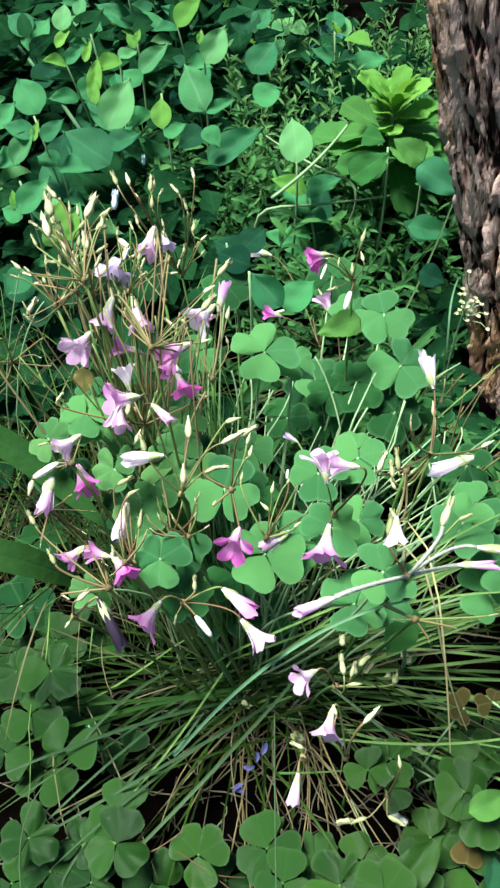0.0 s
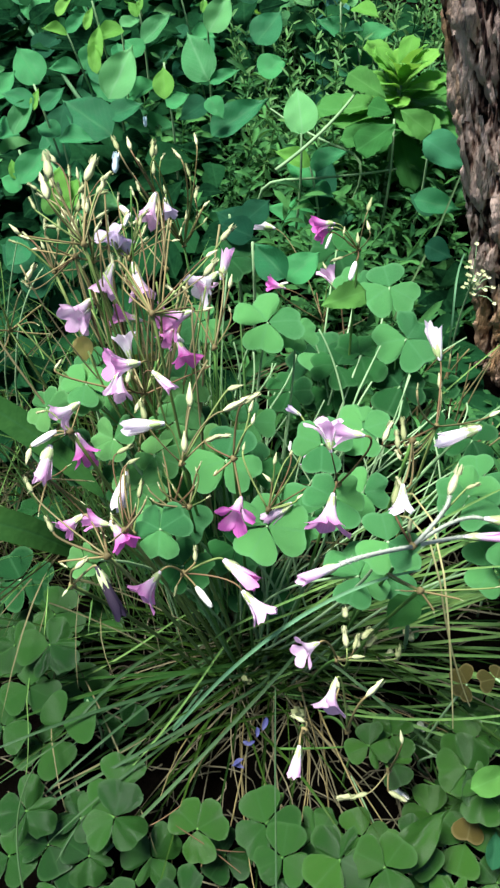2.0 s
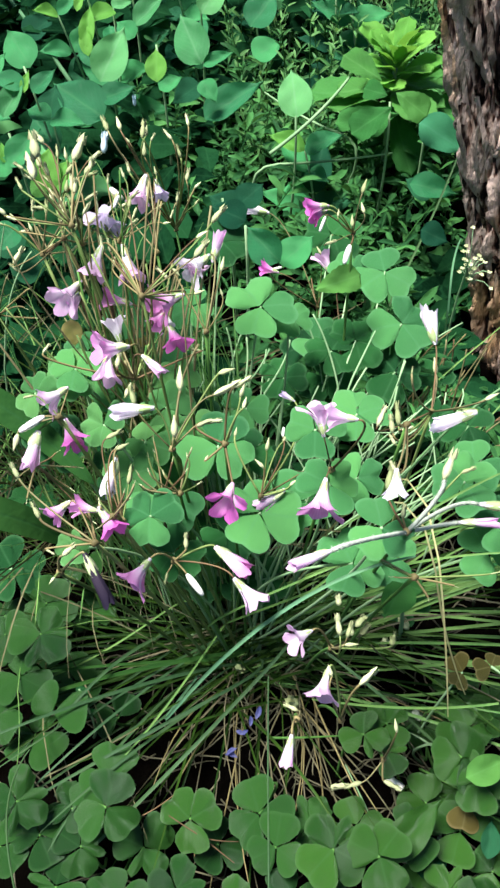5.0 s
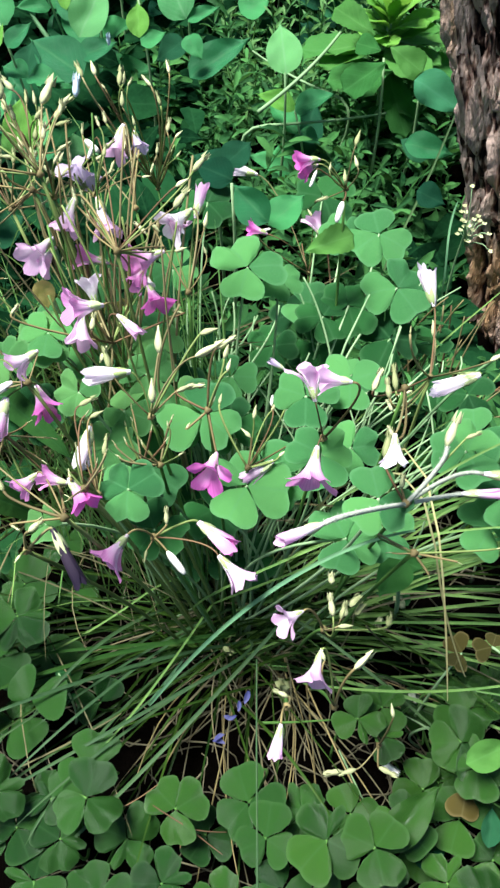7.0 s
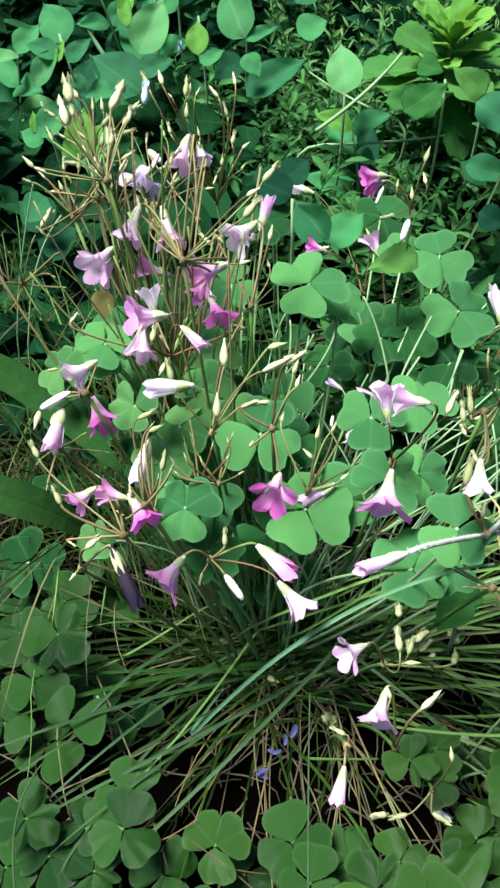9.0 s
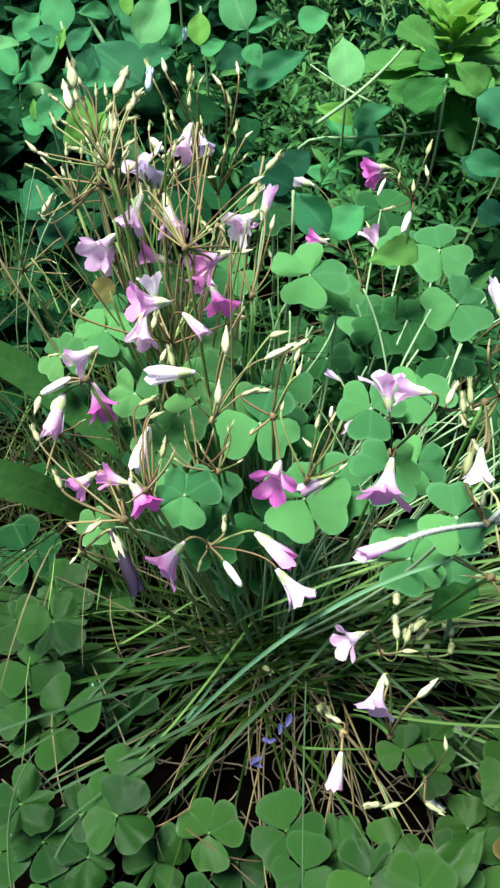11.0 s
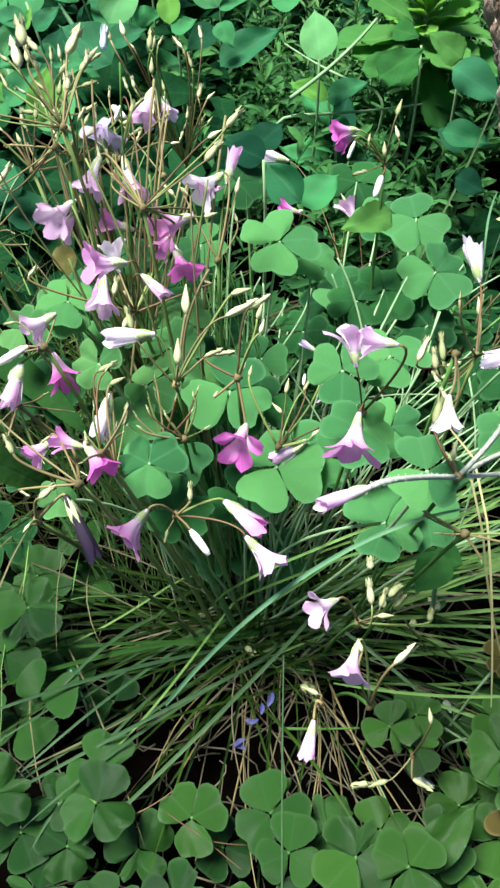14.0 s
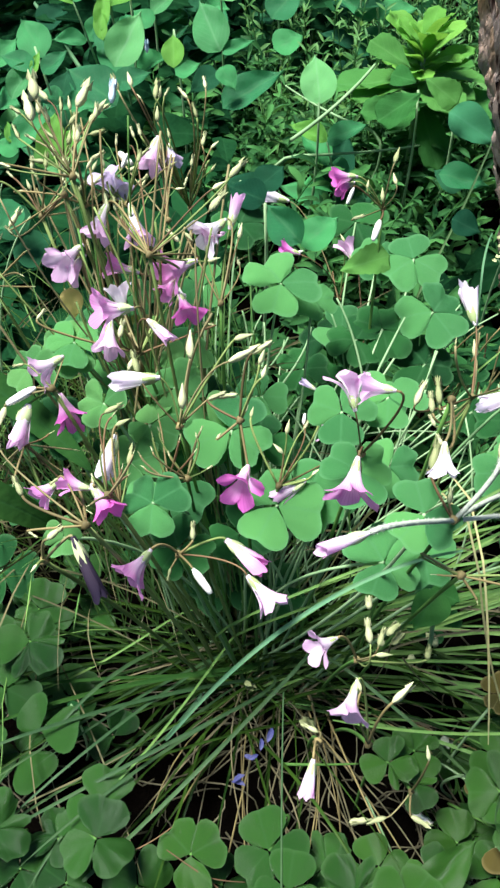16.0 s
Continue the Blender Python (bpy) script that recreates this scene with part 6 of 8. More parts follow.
blade(((0.1434, 0.2054, 0.119), (0.1023, 0.2006, 0.1162), (0.0495, 0.1972, 0.1422)), 0.0017, "long green blade lying over the soil", material=GRASS_LIGHT, blunt=0.3)
blade(((0.033, 0.2419, 0.0888), (-0.0308, 0.1742, 0.0744), (-0.0854, 0.1354, 0.0446)), 0.0026, "long flat green blade leaning out of the tussock", root=(0.0285, 0.3069, 0), material=GRASS_MID, blunt=0.3)
blade(((0.0053, 0.2279, 0.0785), (-0.0515, 0.1947, 0.0798), (-0.1066, 0.169, 0.0612)), 0.0024, "long pale green blade of the tussock", root=(0.0114, 0.2845, 0), material=GRASS_MID, blunt=0.3)
blade(((-0.0027, 0.2562, 0.0636), (-0.0729, 0.2374, 0.0779), (-0.1185, 0.2212, 0.0668)), 0.0034, "long dark green blade of the tussock", root=(0.0098, 0.2941, 0), material=STRAP, blunt=0.2)
blade(((-0.0095, 0.2582, 0.0525), (-0.078, 0.2507, 0.0632), (-0.1261, 0.2428, 0.0593)), 0.0024, "long dark green blade of the tussock", root=(0.0187, 0.3071, 0), material=STRAP, blunt=0.2)
blade(((-0.0865, 0.1318, 0.1151), (-0.0948, 0.1597, 0.1272), (-0.0801, 0.1737, 0.1393)), 0.0013, "thin green grass stem among the clover", root=(-0.0852, 0.1438, 0), material=GRASS_MID, blunt=0.5)
blade(((0.0293, 0.1279, 0.1476), (0.0288, 0.166, 0.1417), (0.0291, 0.205, 0.15)), 0.0013, "thin upright green grass stem", root=(0.0229, 0.1399, 0), material=GRASS_MID, blunt=0.7)
blade(((0.0677, 0.2489, 0.075), (0.0996, 0.2233, 0.072), (0.1307, 0.2026, 0.05)), 0.0022, "long green blade lying over the soil", root=(0.03, 0.285, 0), material=GRASS_MID, blunt=0.4)

# bare tan stalks at the back
bare_stalk((-0.0425, 0.3416, 0.1995), (-0.0616, 0.3524, 0.2545), (-0.0705, 0.3948, 0.2885), 0.0006, STALK)
bare_stalk((-0.0412, 0.3417, 0.1994), (-0.0458, 0.3273, 0.2665), (-0.0715, 0.4253, 0.2867), 0.0006, STALK_BROWN)
bare_stalk((-0.0399, 0.3417, 0.1994), (-0.0544, 0.3564, 0.2575), (-0.0575, 0.4023, 0.2923), 0.0007, STALK_BROWN)
bare_stalk((-0.0452, 0.3415, 0.1995), (-0.0688, 0.3485, 0.2514), (-0.0717, 0.3793, 0.2913), 0.0006, STALK_TAN)
bare_stalk((-0.0385, 0.3418, 0.1994), (-0.0426, 0.3521, 0.2492), (-0.0374, 0.3704, 0.3139), 0.0006, STALK)
bare_stalk((-0.0372, 0.3418, 0.1994), (-0.0322, 0.3414, 0.2623), (-0.026, 0.3769, 0.3043), 0.0007, STALK_TAN)
bare_stalk((-0.0345, 0.342, 0.1993), (-0.026, 0.3247, 0.2685), (-0.0226, 0.3846, 0.2886), 0.0006, STALK_BROWN)
bare_stalk((-0.0439, 0.3415, 0.1995), (-0.0669, 0.3563, 0.243), (-0.0919, 0.3995, 0.2648), 0.0007, STALK_TAN)
bare_stalk((-0.0372, 0.3418, 0.1994), (-0.0436, 0.3318, 0.2551), (-0.0411, 0.3953, 0.2673), 0.0005, STALK_BROWN)
bare_stalk((-0.0291, 0.3422, 0.1992), (-0.0244, 0.3424, 0.2475), (-0.0188, 0.3722, 0.2617), 0.0007, STALK_TAN)
bare_stalk((-0.0479, 0.3414, 0.1996), (-0.0507, 0.3158, 0.253), (-0.0577, 0.3396, 0.2815), 0.0007, STALK)
bare_stalk((-0.0332, 0.342, 0.1993), (-0.0187, 0.3559, 0.2438), (-0.0157, 0.3765, 0.259), 0.0007, STALK_TAN)
bare_stalk((-0.0412, 0.3417, 0.1994), (-0.0502, 0.3487, 0.2366), (-0.0582, 0.3913, 0.2694), 0.0007, STALK_TAN)
bare_stalk((-0.0466, 0.3414, 0.1995), (-0.0581, 0.3456, 0.2536), (-0.0528, 0.3577, 0.2953), 0.0006, STALK_BROWN)
def stalk_sheaf():
    """The crowd of thin bare stalks that carries the spent umbels."""
    r = random.Random(23)
    for i in range(34):
        at = Vector((r.gauss(-0.038, 0.014), r.gauss(0.335, 0.014), 0.18))
        top = at + Vector((r.gauss(-0.012, 0.022), r.uniform(-0.01, 0.06), r.uniform(0.05, 0.12)))
        bend = at.lerp(top, 0.55) + Vector((r.gauss(0, 0.006), -0.008, r.uniform(0, 0.012)))
        bare_stalk(at, bend, top, r.uniform(0.0005, 0.0008), r.choice((STALK_BROWN, STALK_TAN, STALK_OLIVE, STALK_TAN, STALK)))


stalk_sheaf()
SPRAY = ((0.1765, 0.5219, 0), (0.1691, 0.5, 0.1673))

# pointed broad leaves low at the front
stem = broad_plant((0.1055, 0.1613, 0), (0.1055, 0.1613, 0.05), label="low plant with wide pointed green leaves on the soil")
broad_leaf(stem, (0.0876, 0.1463, 0.07), (0.1181, 0.172, 0.0794), 0.0200, (-0.09, -0.25, 0.95), material=SHAMROCK_GLOSS)
broad_leaf(stem, (0.0921, 0.1448, 0.06), (0.0829, 0.1595, 0.0593), 0.0182, (0.06, -0.25, 0.95), material=SHAMROCK_GLOSS, shape=1)
broad_leaf(stem, (0.1051, 0.1487, 0.04), (0.1292, 0.1569, 0.0342), 0.0191, (0.08, -0.25, 0.95), material=BROAD_DARK)
stem = broad_plant((0.1406, 0.1837, 0), (0.1406, 0.1837, 0.06), label="low plant with wide pointed green leaves on the soil")
broad_leaf(stem, (0.126, 0.1755, 0.1), (0.1526, 0.1867, 0.0969), 0.0157, (0.09, -0.25, 0.95), material=YOUNG_DEEP)
broad_leaf(stem, (0.1452, 0.1783, 0.06), (0.1791, 0.1882, 0.0559), 0.0208, (-0.02, -0.25, 0.95), material=SHAMROCK_GLOSS)
broad_leaf(stem, (0.1686, 0.1861, 0.05), (0.1818, 0.2134, 0.0606), 0.0215, (0.01, -0.25, 0.95), material=BROAD_DARK)
broad_leaf(stem, (0.1399, 0.1485, 0.06), (0.1454, 0.1672, 0.063), 0.0105, (0.02, -0.25, 0.95), material=BROAD_DARK, shape=2)

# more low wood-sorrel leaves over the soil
shamrock((-0.0744, 0.1697, 0.064), (0.563, -0.821, -0.097), (0.001, -0.117, 0.993), 0.0151, root=(-0.0653, 0.1598, 0), material=SHAMROCK_LOW, label="dull spotted low wood-sorrel leaf with shade painted into its green")
shamrock((-0.0929, 0.254, 0.0299), (0.654, -0.755, 0.056), (-0.144, -0.051, 0.988), 0.0212, root=(-0.088, 0.246, 0), material=SHAMROCK_LOW, label="dull spotted low wood-sorrel leaf with shade painted into its green")
shamrock((-0.1262, 0.2927, 0.0214), (0.825, -0.563, 0.039), (-0.065, -0.025, 0.998), 0.0204, root=(-0.1184, 0.2881, 0), material=SHAMROCK_LOW, label="dull spotted low wood-sorrel leaf with shade painted into its green")
shamrock((-0.0889, 0.3052, 0.028), (0.216, 0.951, 0.22), (-0.144, -0.192, 0.971), 0.0187, root=(-0.1022, 0.2963, 0), material=SHAMROCK_LOW, label="dull spotted low wood-sorrel leaf with shade painted into its green")
shamrock((-0.1485, 0.3005, 0.0286), (0.989, 0.14, 0.044), (-0.017, -0.191, 0.981), 0.0180, root=(-0.1404, 0.2926, 0), material=SHAMROCK_LOW, label="dull spotted low wood-sorrel leaf with shade painted into its green")
shamrock((-0.1175, 0.2656, 0.0205), (0.159, 0.968, 0.192), (-0.175, -0.164, 0.971), 0.0219, root=(-0.1309, 0.2805, 0), material=SHAMROCK_LOW, label="dull spotted low wood-sorrel leaf with shade painted into its green")
shamrock((-0.1313, 0.3126, 0.0209), (-0.143, 0.972, 0.185), (0.139, -0.166, 0.976), 0.0219, root=(-0.1139, 0.3146, 0), material=SHAMROCK_LOW, label="dull spotted low wood-sorrel leaf with shade painted into its green")
shamrock((-0.1666, 0.3297, 0.0216), (0.973, 0.121, 0.195), (-0.184, -0.098, 0.978), 0.0194, root=(-0.1506, 0.3278, 0), material=SHAMROCK_LOW, label="dull spotted low wood-sorrel leaf with shade painted into its green")
shamrock((-0.1435, 0.2759, 0.0349), (-0.679, 0.734, 0.022), (-0.064, -0.089, 0.994), 0.0175, root=(-0.1264, 0.2729, 0), material=SHAMROCK_LOW, label="dull spotted low wood-sorrel leaf with shade painted into its green")
shamrock((0.1369, 0.1889, 0.0367), (0.838, -0.542, -0.056), (-0.056, -0.189, 0.98), 0.0156, root=(0.1261, 0.21, 0), material=SHAMROCK_GLOSS, label="dull spotted low wood-sorrel leaf with shade painted into its green")
shamrock((0.1241, 0.2293, 0.0234), (-0.714, -0.698, -0.064), (0.106, -0.198, 0.974), 0.0175, root=(0.1236, 0.2255, 0), material=SHAMROCK_GLOSS, label="dull spotted low wood-sorrel leaf with shade painted into its green")
shamrock((0.1456, 0.248, 0.0293), (-0.412, -0.855, -0.314), (-0.185, -0.259, 0.948), 0.0179, root=(0.1593, 0.2637, 0), material=SHAMROCK_GLOSS, label="dull spotted low wood-sorrel leaf with shade painted into its green")
shamrock((0.1478, 0.1811, 0.029), (-0.085, -0.973, -0.212), (-0.071, -0.207, 0.976), 0.0168, root=(0.1307, 0.1871, 0), material=SHAMROCK_GLOSS, label="dull spotted low wood-sorrel leaf with shade painted into its green")
shamrock((0.1647, 0.2403, 0.0314), (0.832, 0.55, 0.079), (0.08, -0.259, 0.963), 0.0151, root=(0.1466, 0.2364, 0), material=SHAMROCK_GLOSS, label="dull spotted low wood-sorrel leaf with shade painted into its green")
shamrock((0.1347, 0.2051, 0.0202), (0.941, -0.333, 0.067), (-0.117, -0.132, 0.984), 0.0151, root=(0.1315, 0.2263, 0), material=SHAMROCK_GLOSS, label="dull spotted low wood-sorrel leaf with shade painted into its green")
shamrock((0.1269, 0.1865, 0.0307), (0.359, 0.928, 0.098), (-0.165, -0.041, 0.985), 0.0143, root=(0.1114, 0.1775, 0), material=SHAMROCK_GLOSS, label="dull spotted low wood-sorrel leaf with shade painted into its green")
shamrock((0.1623, 0.2299, 0.0379), (-0.928, 0.362, -0.086), (-0.107, -0.039, 0.993), 0.0146, root=(0.1669, 0.2455, 0), material=SHAMROCK_GLOSS, label="dull spotted low wood-sorrel leaf with shade painted into its green")

# glossy wood-sorrel leaves over the soil at the front
blade(((0.11, 0.2257, 0.0313), (0.1256, 0.2141, 0.0337), (0.1407, 0.2015, 0.0353)), 0.0018, "pale green stem lying over the low leaves", material=STALK_PALE, blunt=0.7)
blade(((0.074, 0.2046, 0.0286), (0.0822, 0.182, 0.0352), (0.0915, 0.1579, 0.0405)), 0.0014, "pale green stem lying over the low leaves", material=STALK_PALE, blunt=0.7)
blade(((0.0306, 0.2121, 0.0506), (0.0484, 0.2124, 0.0498), (0.0696, 0.2175, 0.0398)), 0.0020, "thick green grass stem among the litter", material=STALK, blunt=0.7)
blade(((0.1422, 0.2471, 0.0344), (0.1206, 0.2438, 0.0329), (0.0712, 0.244, 0.0359)), 0.0028, "thick flat green blade over the soil", material=GRASS_LIGHT, blunt=0.5)

# bare brown umbels at the clump's side
stalk = flower_stalk((-0.0754, 0.2694, 0.228), (-0.0051, 0.3013, 0), 0.3, material=STALK_BROWN, label="wood-sorrel stalk with a tangle of bare brown pedicels")
pod(stalk, (-0.0678, 0.2567, 0.2118), (-0.0662, 0.2549, 0.2101), fat=0.5)
pod(stalk, (-0.0547, 0.2593, 0.1998), (-0.0517, 0.2581, 0.1985), fat=0.5)
pod(stalk, (-0.0625, 0.2668, 0.2148), (-0.0602, 0.2655, 0.2136), fat=0.5)
pod(stalk, (-0.0776, 0.2544, 0.2228), (-0.078, 0.2528, 0.2214), fat=0.5)
pod(stalk, (-0.0902, 0.2794, 0.2067), (-0.0918, 0.2779, 0.2055), fat=0.5)
pod(stalk, (-0.0602, 0.2777, 0.2161), (-0.0574, 0.2774, 0.2157), fat=0.5)
pod(stalk, (-0.0726, 0.2881, 0.2141), (-0.0705, 0.2891, 0.2148), fat=0.5)
stalk = flower_stalk((-0.0276, 0.2143, 0.2661), (-0.0065, 0.2795, 0), 0.3, material=STALK_BROWN, label="wood-sorrel stalk with arching bare brown pedicels")
pod(stalk, (-0.0322, 0.2177, 0.271), (-0.0329, 0.2184, 0.2717), fat=0.6)
pod(stalk, (-0.0253, 0.2266, 0.2644), (-0.025, 0.228, 0.2655), fat=0.6)
pod(stalk, (-0.017, 0.2135, 0.2869), (-0.0163, 0.2148, 0.288), fat=0.6)
pod(stalk, (-0.0285, 0.2206, 0.2795), (-0.0289, 0.2222, 0.2809), fat=0.6)
pod(stalk, (-0.0269, 0.2328, 0.2825), (-0.0253, 0.2346, 0.2839), fat=0.6)
pod(stalk, (-0.0288, 0.2017, 0.2779), (-0.0301, 0.2012, 0.2776), fat=0.6)
pod(stalk, (-0.022, 0.2207, 0.2684), (-0.0209, 0.2215, 0.269), fat=0.6)
stalk = flower_stalk((-0.0178, 0.258, 0.2203), (0.0087, 0.2877, 0), 0.3, material=STALK_BROWN, label="wood-sorrel stalk with arching bare brown pedicels")
pod(stalk, (-0.0233, 0.2672, 0.2357), (-0.0238, 0.2689, 0.2371), fat=0.7)
pod(stalk, (-0.0277, 0.261, 0.2324), (-0.0287, 0.2621, 0.2333), fat=0.7)
pod(stalk, (-0.0114, 0.2579, 0.2442), (-0.011, 0.2596, 0.2456), fat=0.7)
pod(stalk, (-0.0064, 0.2574, 0.2381), (-0.0052, 0.2587, 0.2392), fat=0.7)
pod(stalk, (-0.0226, 0.2795, 0.2324), (-0.023, 0.2815, 0.2341), fat=0.7)

# more spent umbels at the back of the clump
stalk = flower_stalk((-0.0641, 0.3799, 0.2678), (-0.0125, 0.3183, 0), 0.3, material=STALK_BROWN, label="brown wood-sorrel stalk crowded with cream seed pods")
pod(stalk, (-0.0555, 0.3948, 0.2605), (-0.052, 0.3962, 0.2631), fat=1.1)
pod(stalk, (-0.0517, 0.419, 0.2627), (-0.0463, 0.4199, 0.2654), fat=1.08)
pod(stalk, (-0.0532, 0.4159, 0.2658), (-0.0516, 0.4215, 0.2693), fat=1.08)
pod(stalk, (-0.061, 0.3891, 0.2731), (-0.0565, 0.3925, 0.2765), fat=0.81)
pod(stalk, (-0.0654, 0.4065, 0.2699), (-0.0629, 0.4099, 0.2741), fat=0.89)
pod(stalk, (-0.0591, 0.3743, 0.2887), (-0.0563, 0.377, 0.2922), fat=1.01)
pod(stalk, (-0.0636, 0.3807, 0.2964), (-0.0645, 0.3873, 0.3008), fat=0.94)
pod(stalk, (-0.0652, 0.3836, 0.2881), (-0.0682, 0.3869, 0.2909), fat=1.07)
pod(stalk, (-0.0624, 0.3623, 0.2928), (-0.0659, 0.3653, 0.2941), fat=0.96)
pod(stalk, (-0.0779, 0.4014, 0.2657), (-0.0801, 0.4046, 0.2684), fat=1.09)
pod(stalk, (-0.077, 0.3615, 0.2915), (-0.0796, 0.3639, 0.2934), fat=0.9)
stalk = flower_stalk((-0.0839, 0.3752, 0.2649), (-0.0243, 0.3199, 0), 0.3, material=STALK_BROWN, label="brown wood-sorrel stalk crowded with cream seed pods")
pod(stalk, (-0.0695, 0.372, 0.2688), (-0.066, 0.3747, 0.2699), fat=0.81)
pod(stalk, (-0.0731, 0.3987, 0.2616), (-0.0702, 0.4048, 0.265), fat=0.84)
pod(stalk, (-0.0712, 0.3926, 0.2762), (-0.0699, 0.3984, 0.2797), fat=0.85)
pod(stalk, (-0.0736, 0.3884, 0.2769), (-0.0727, 0.3936, 0.2825), fat=1.08)
pod(stalk, (-0.0763, 0.3727, 0.29), (-0.0764, 0.3784, 0.2932), fat=1.01)
pod(stalk, (-0.0884, 0.3897, 0.2793), (-0.0883, 0.3931, 0.2839), fat=0.94)
pod(stalk, (-0.0879, 0.3805, 0.2748), (-0.0897, 0.3829, 0.2787), fat=1.05)
pod(stalk, (-0.0983, 0.3907, 0.275), (-0.1011, 0.3927, 0.2768), fat=0.88)
pod(stalk, (-0.1008, 0.3794, 0.2795), (-0.1045, 0.3803, 0.2806), fat=1.07)
stalk = flower_stalk((-0.0475, 0.3898, 0.2621), (0.0067, 0.3259, 0), 0.3, material=STALK_BROWN, label="brown wood-sorrel stalk crowded with cream seed pods")
pod(stalk, (-0.0278, 0.4139, 0.2564), (-0.0233, 0.4151, 0.2564), fat=0.88)
pod(stalk, (-0.0267, 0.3909, 0.2806), (-0.023, 0.3941, 0.2815), fat=0.88)
pod(stalk, (-0.0378, 0.3749, 0.2819), (-0.0342, 0.377, 0.2836), fat=1.02)
pod(stalk, (-0.0407, 0.3968, 0.2819), (-0.0355, 0.3983, 0.2858), fat=0.82)
pod(stalk, (-0.0376, 0.3788, 0.2891), (-0.0369, 0.3835, 0.2919), fat=1.09)
pod(stalk, (-0.047, 0.4247, 0.2772), (-0.0488, 0.4279, 0.2808), fat=0.84)
pod(stalk, (-0.0578, 0.4306, 0.27), (-0.0573, 0.4333, 0.2742), fat=0.81)
pod(stalk, (-0.0578, 0.3983, 0.2759), (-0.0582, 0.4007, 0.2807), fat=0.88)
pod(stalk, (-0.0607, 0.4192, 0.2572), (-0.0636, 0.4241, 0.2594), fat=0.86)
pod(stalk, (-0.0666, 0.3917, 0.273), (-0.0713, 0.3933, 0.2779), fat=0.95)
stalk = flower_stalk((-0.0774, 0.4041, 0.276), (-0.007, 0.3216, 0), 0.3, material=STALK_BROWN, label="brown wood-sorrel stalk crowded with cream seed pods")
pod(stalk, (-0.0661, 0.409, 0.2743), (-0.0605, 0.4122, 0.2764), fat=0.96)
pod(stalk, (-0.0676, 0.4218, 0.2803), (-0.0608, 0.4216, 0.2824), fat=1.05)
pod(stalk, (-0.0599, 0.4069, 0.2976), (-0.0546, 0.4112, 0.2991), fat=0.82)
pod(stalk, (-0.0677, 0.3909, 0.3001), (-0.0633, 0.3936, 0.3045), fat=1.04)
pod(stalk, (-0.0684, 0.3989, 0.3028), (-0.0694, 0.4034, 0.307), fat=0.93)
pod(stalk, (-0.0769, 0.4139, 0.2952), (-0.0775, 0.419, 0.2986), fat=0.91)
pod(stalk, (-0.0915, 0.4446, 0.2863), (-0.0972, 0.4501, 0.2897), fat=1.09)
pod(stalk, (-0.0797, 0.4036, 0.2874), (-0.0839, 0.4057, 0.2902), fat=0.88)
pod(stalk, (-0.0986, 0.4344, 0.2706), (-0.1029, 0.4345, 0.2736), fat=0.96)

# wood-sorrel leaves among the front stalks
shamrock((-0.0215, 0.2432, 0.2255), (-0.837, 0.522, 0.167), (-0.006, -0.313, 0.95), 0.0125)
shamrock((-0.0139, 0.2419, 0.1981), (-0.629, -0.737, -0.247), (-0.006, -0.313, 0.95), 0.0127, material=SHAMROCK_SHADED)
shamrock((0.0014, 0.3075, 0.1933), (-0.14, 0.941, 0.309), (-0.006, -0.313, 0.95), 0.0137)
shamrock((-0.0515, 0.3135, 0.1712), (0.986, 0.156, 0.058), (-0.006, -0.313, 0.95), 0.0139, material=SHAMROCK_SHADED)
shamrock((-0.0222, 0.341, 0.1822), (-0.938, -0.328, -0.114), (-0.006, -0.313, 0.95), 0.0143, material=SHAMROCK_SHADED)

# small dried and young things in the grass at the front
husk((0.046, 0.2288, 0.0573), (0.0408, 0.2292, 0.0631), 0.9, POD, "dried cream flower cup lying in the grass")
husk((0.0736, 0.1905, 0.038), (0.0651, 0.1885, 0.0404), 0.45, POD, "long dried cream flower cup lying over the leaves")
husk((0.0945, 0.1937, 0.0444), (0.1022, 0.1881, 0.0445), 0.5, BUD, "long dried cream flower cup lying over the leaves")
husk((0.0095, 0.2517, 0.0591), (0.0133, 0.2482, 0.0612), 1.0, POD, "small curled round bud beside a grass blade")
husk((0.1156, 0.2337, 0.0378), (0.1184, 0.2295, 0.0393), 1.3, STALK_GREY, "grey fuzzy seed head low in the grass")
husk((0.1142, 0.2758, 0.0604), (0.1096, 0.2779, 0.0677), 0.7, POD, "dried cream flower cup among the grass blades")
husk((0.1014, 0.2712, 0.0573), (0.0977, 0.2657, 0.058), 0.8, POD, "dried cream flower cup among the grass blades")
husk((-0.0501, 0.4, 0.3055), (-0.0491, 0.405, 0.3122), 0.5, PALE_BLUE, "withered pale blue flower on a spent umbel")
husk((-0.0355, 0.42, 0.3187), (-0.0352, 0.42, 0.3233), 0.5, PALE_BLUE, "withered pale blue flower on a spent umbel")
seedling((-0.0826, 0.2295, 0), (-0.0828, 0.2375, 0.0568), 0.0075)
blade(((-0.0921, 0.184, 0.0666), (-0.0659, 0.1938, 0.0734), (-0.0424, 0.2093, 0.0721)), 0.0011, "dry pale strip of a dead blade over the leaves", material=STRAW, blunt=0.3)
blade(((-0.1135, 0.2291, 0.0732), (-0.105, 0.2022, 0.0762), (-0.1079, 0.1886, 0.0647)), 0.0008, "pale green stem standing at the tussock's edge", root=(0.0077, 0.3047, 0), material=GRASS_LIGHT, blunt=0.6)
blade(((-0.0058, 0.2607, 0.0676), (-0.0373, 0.2031, 0.073), (-0.055, 0.1891, 0.0688)), 0.0016, "long pale green blade of the tussock", root=(-0.0072, 0.297, 0), material=GRASS_LIGHT, blunt=0.3)
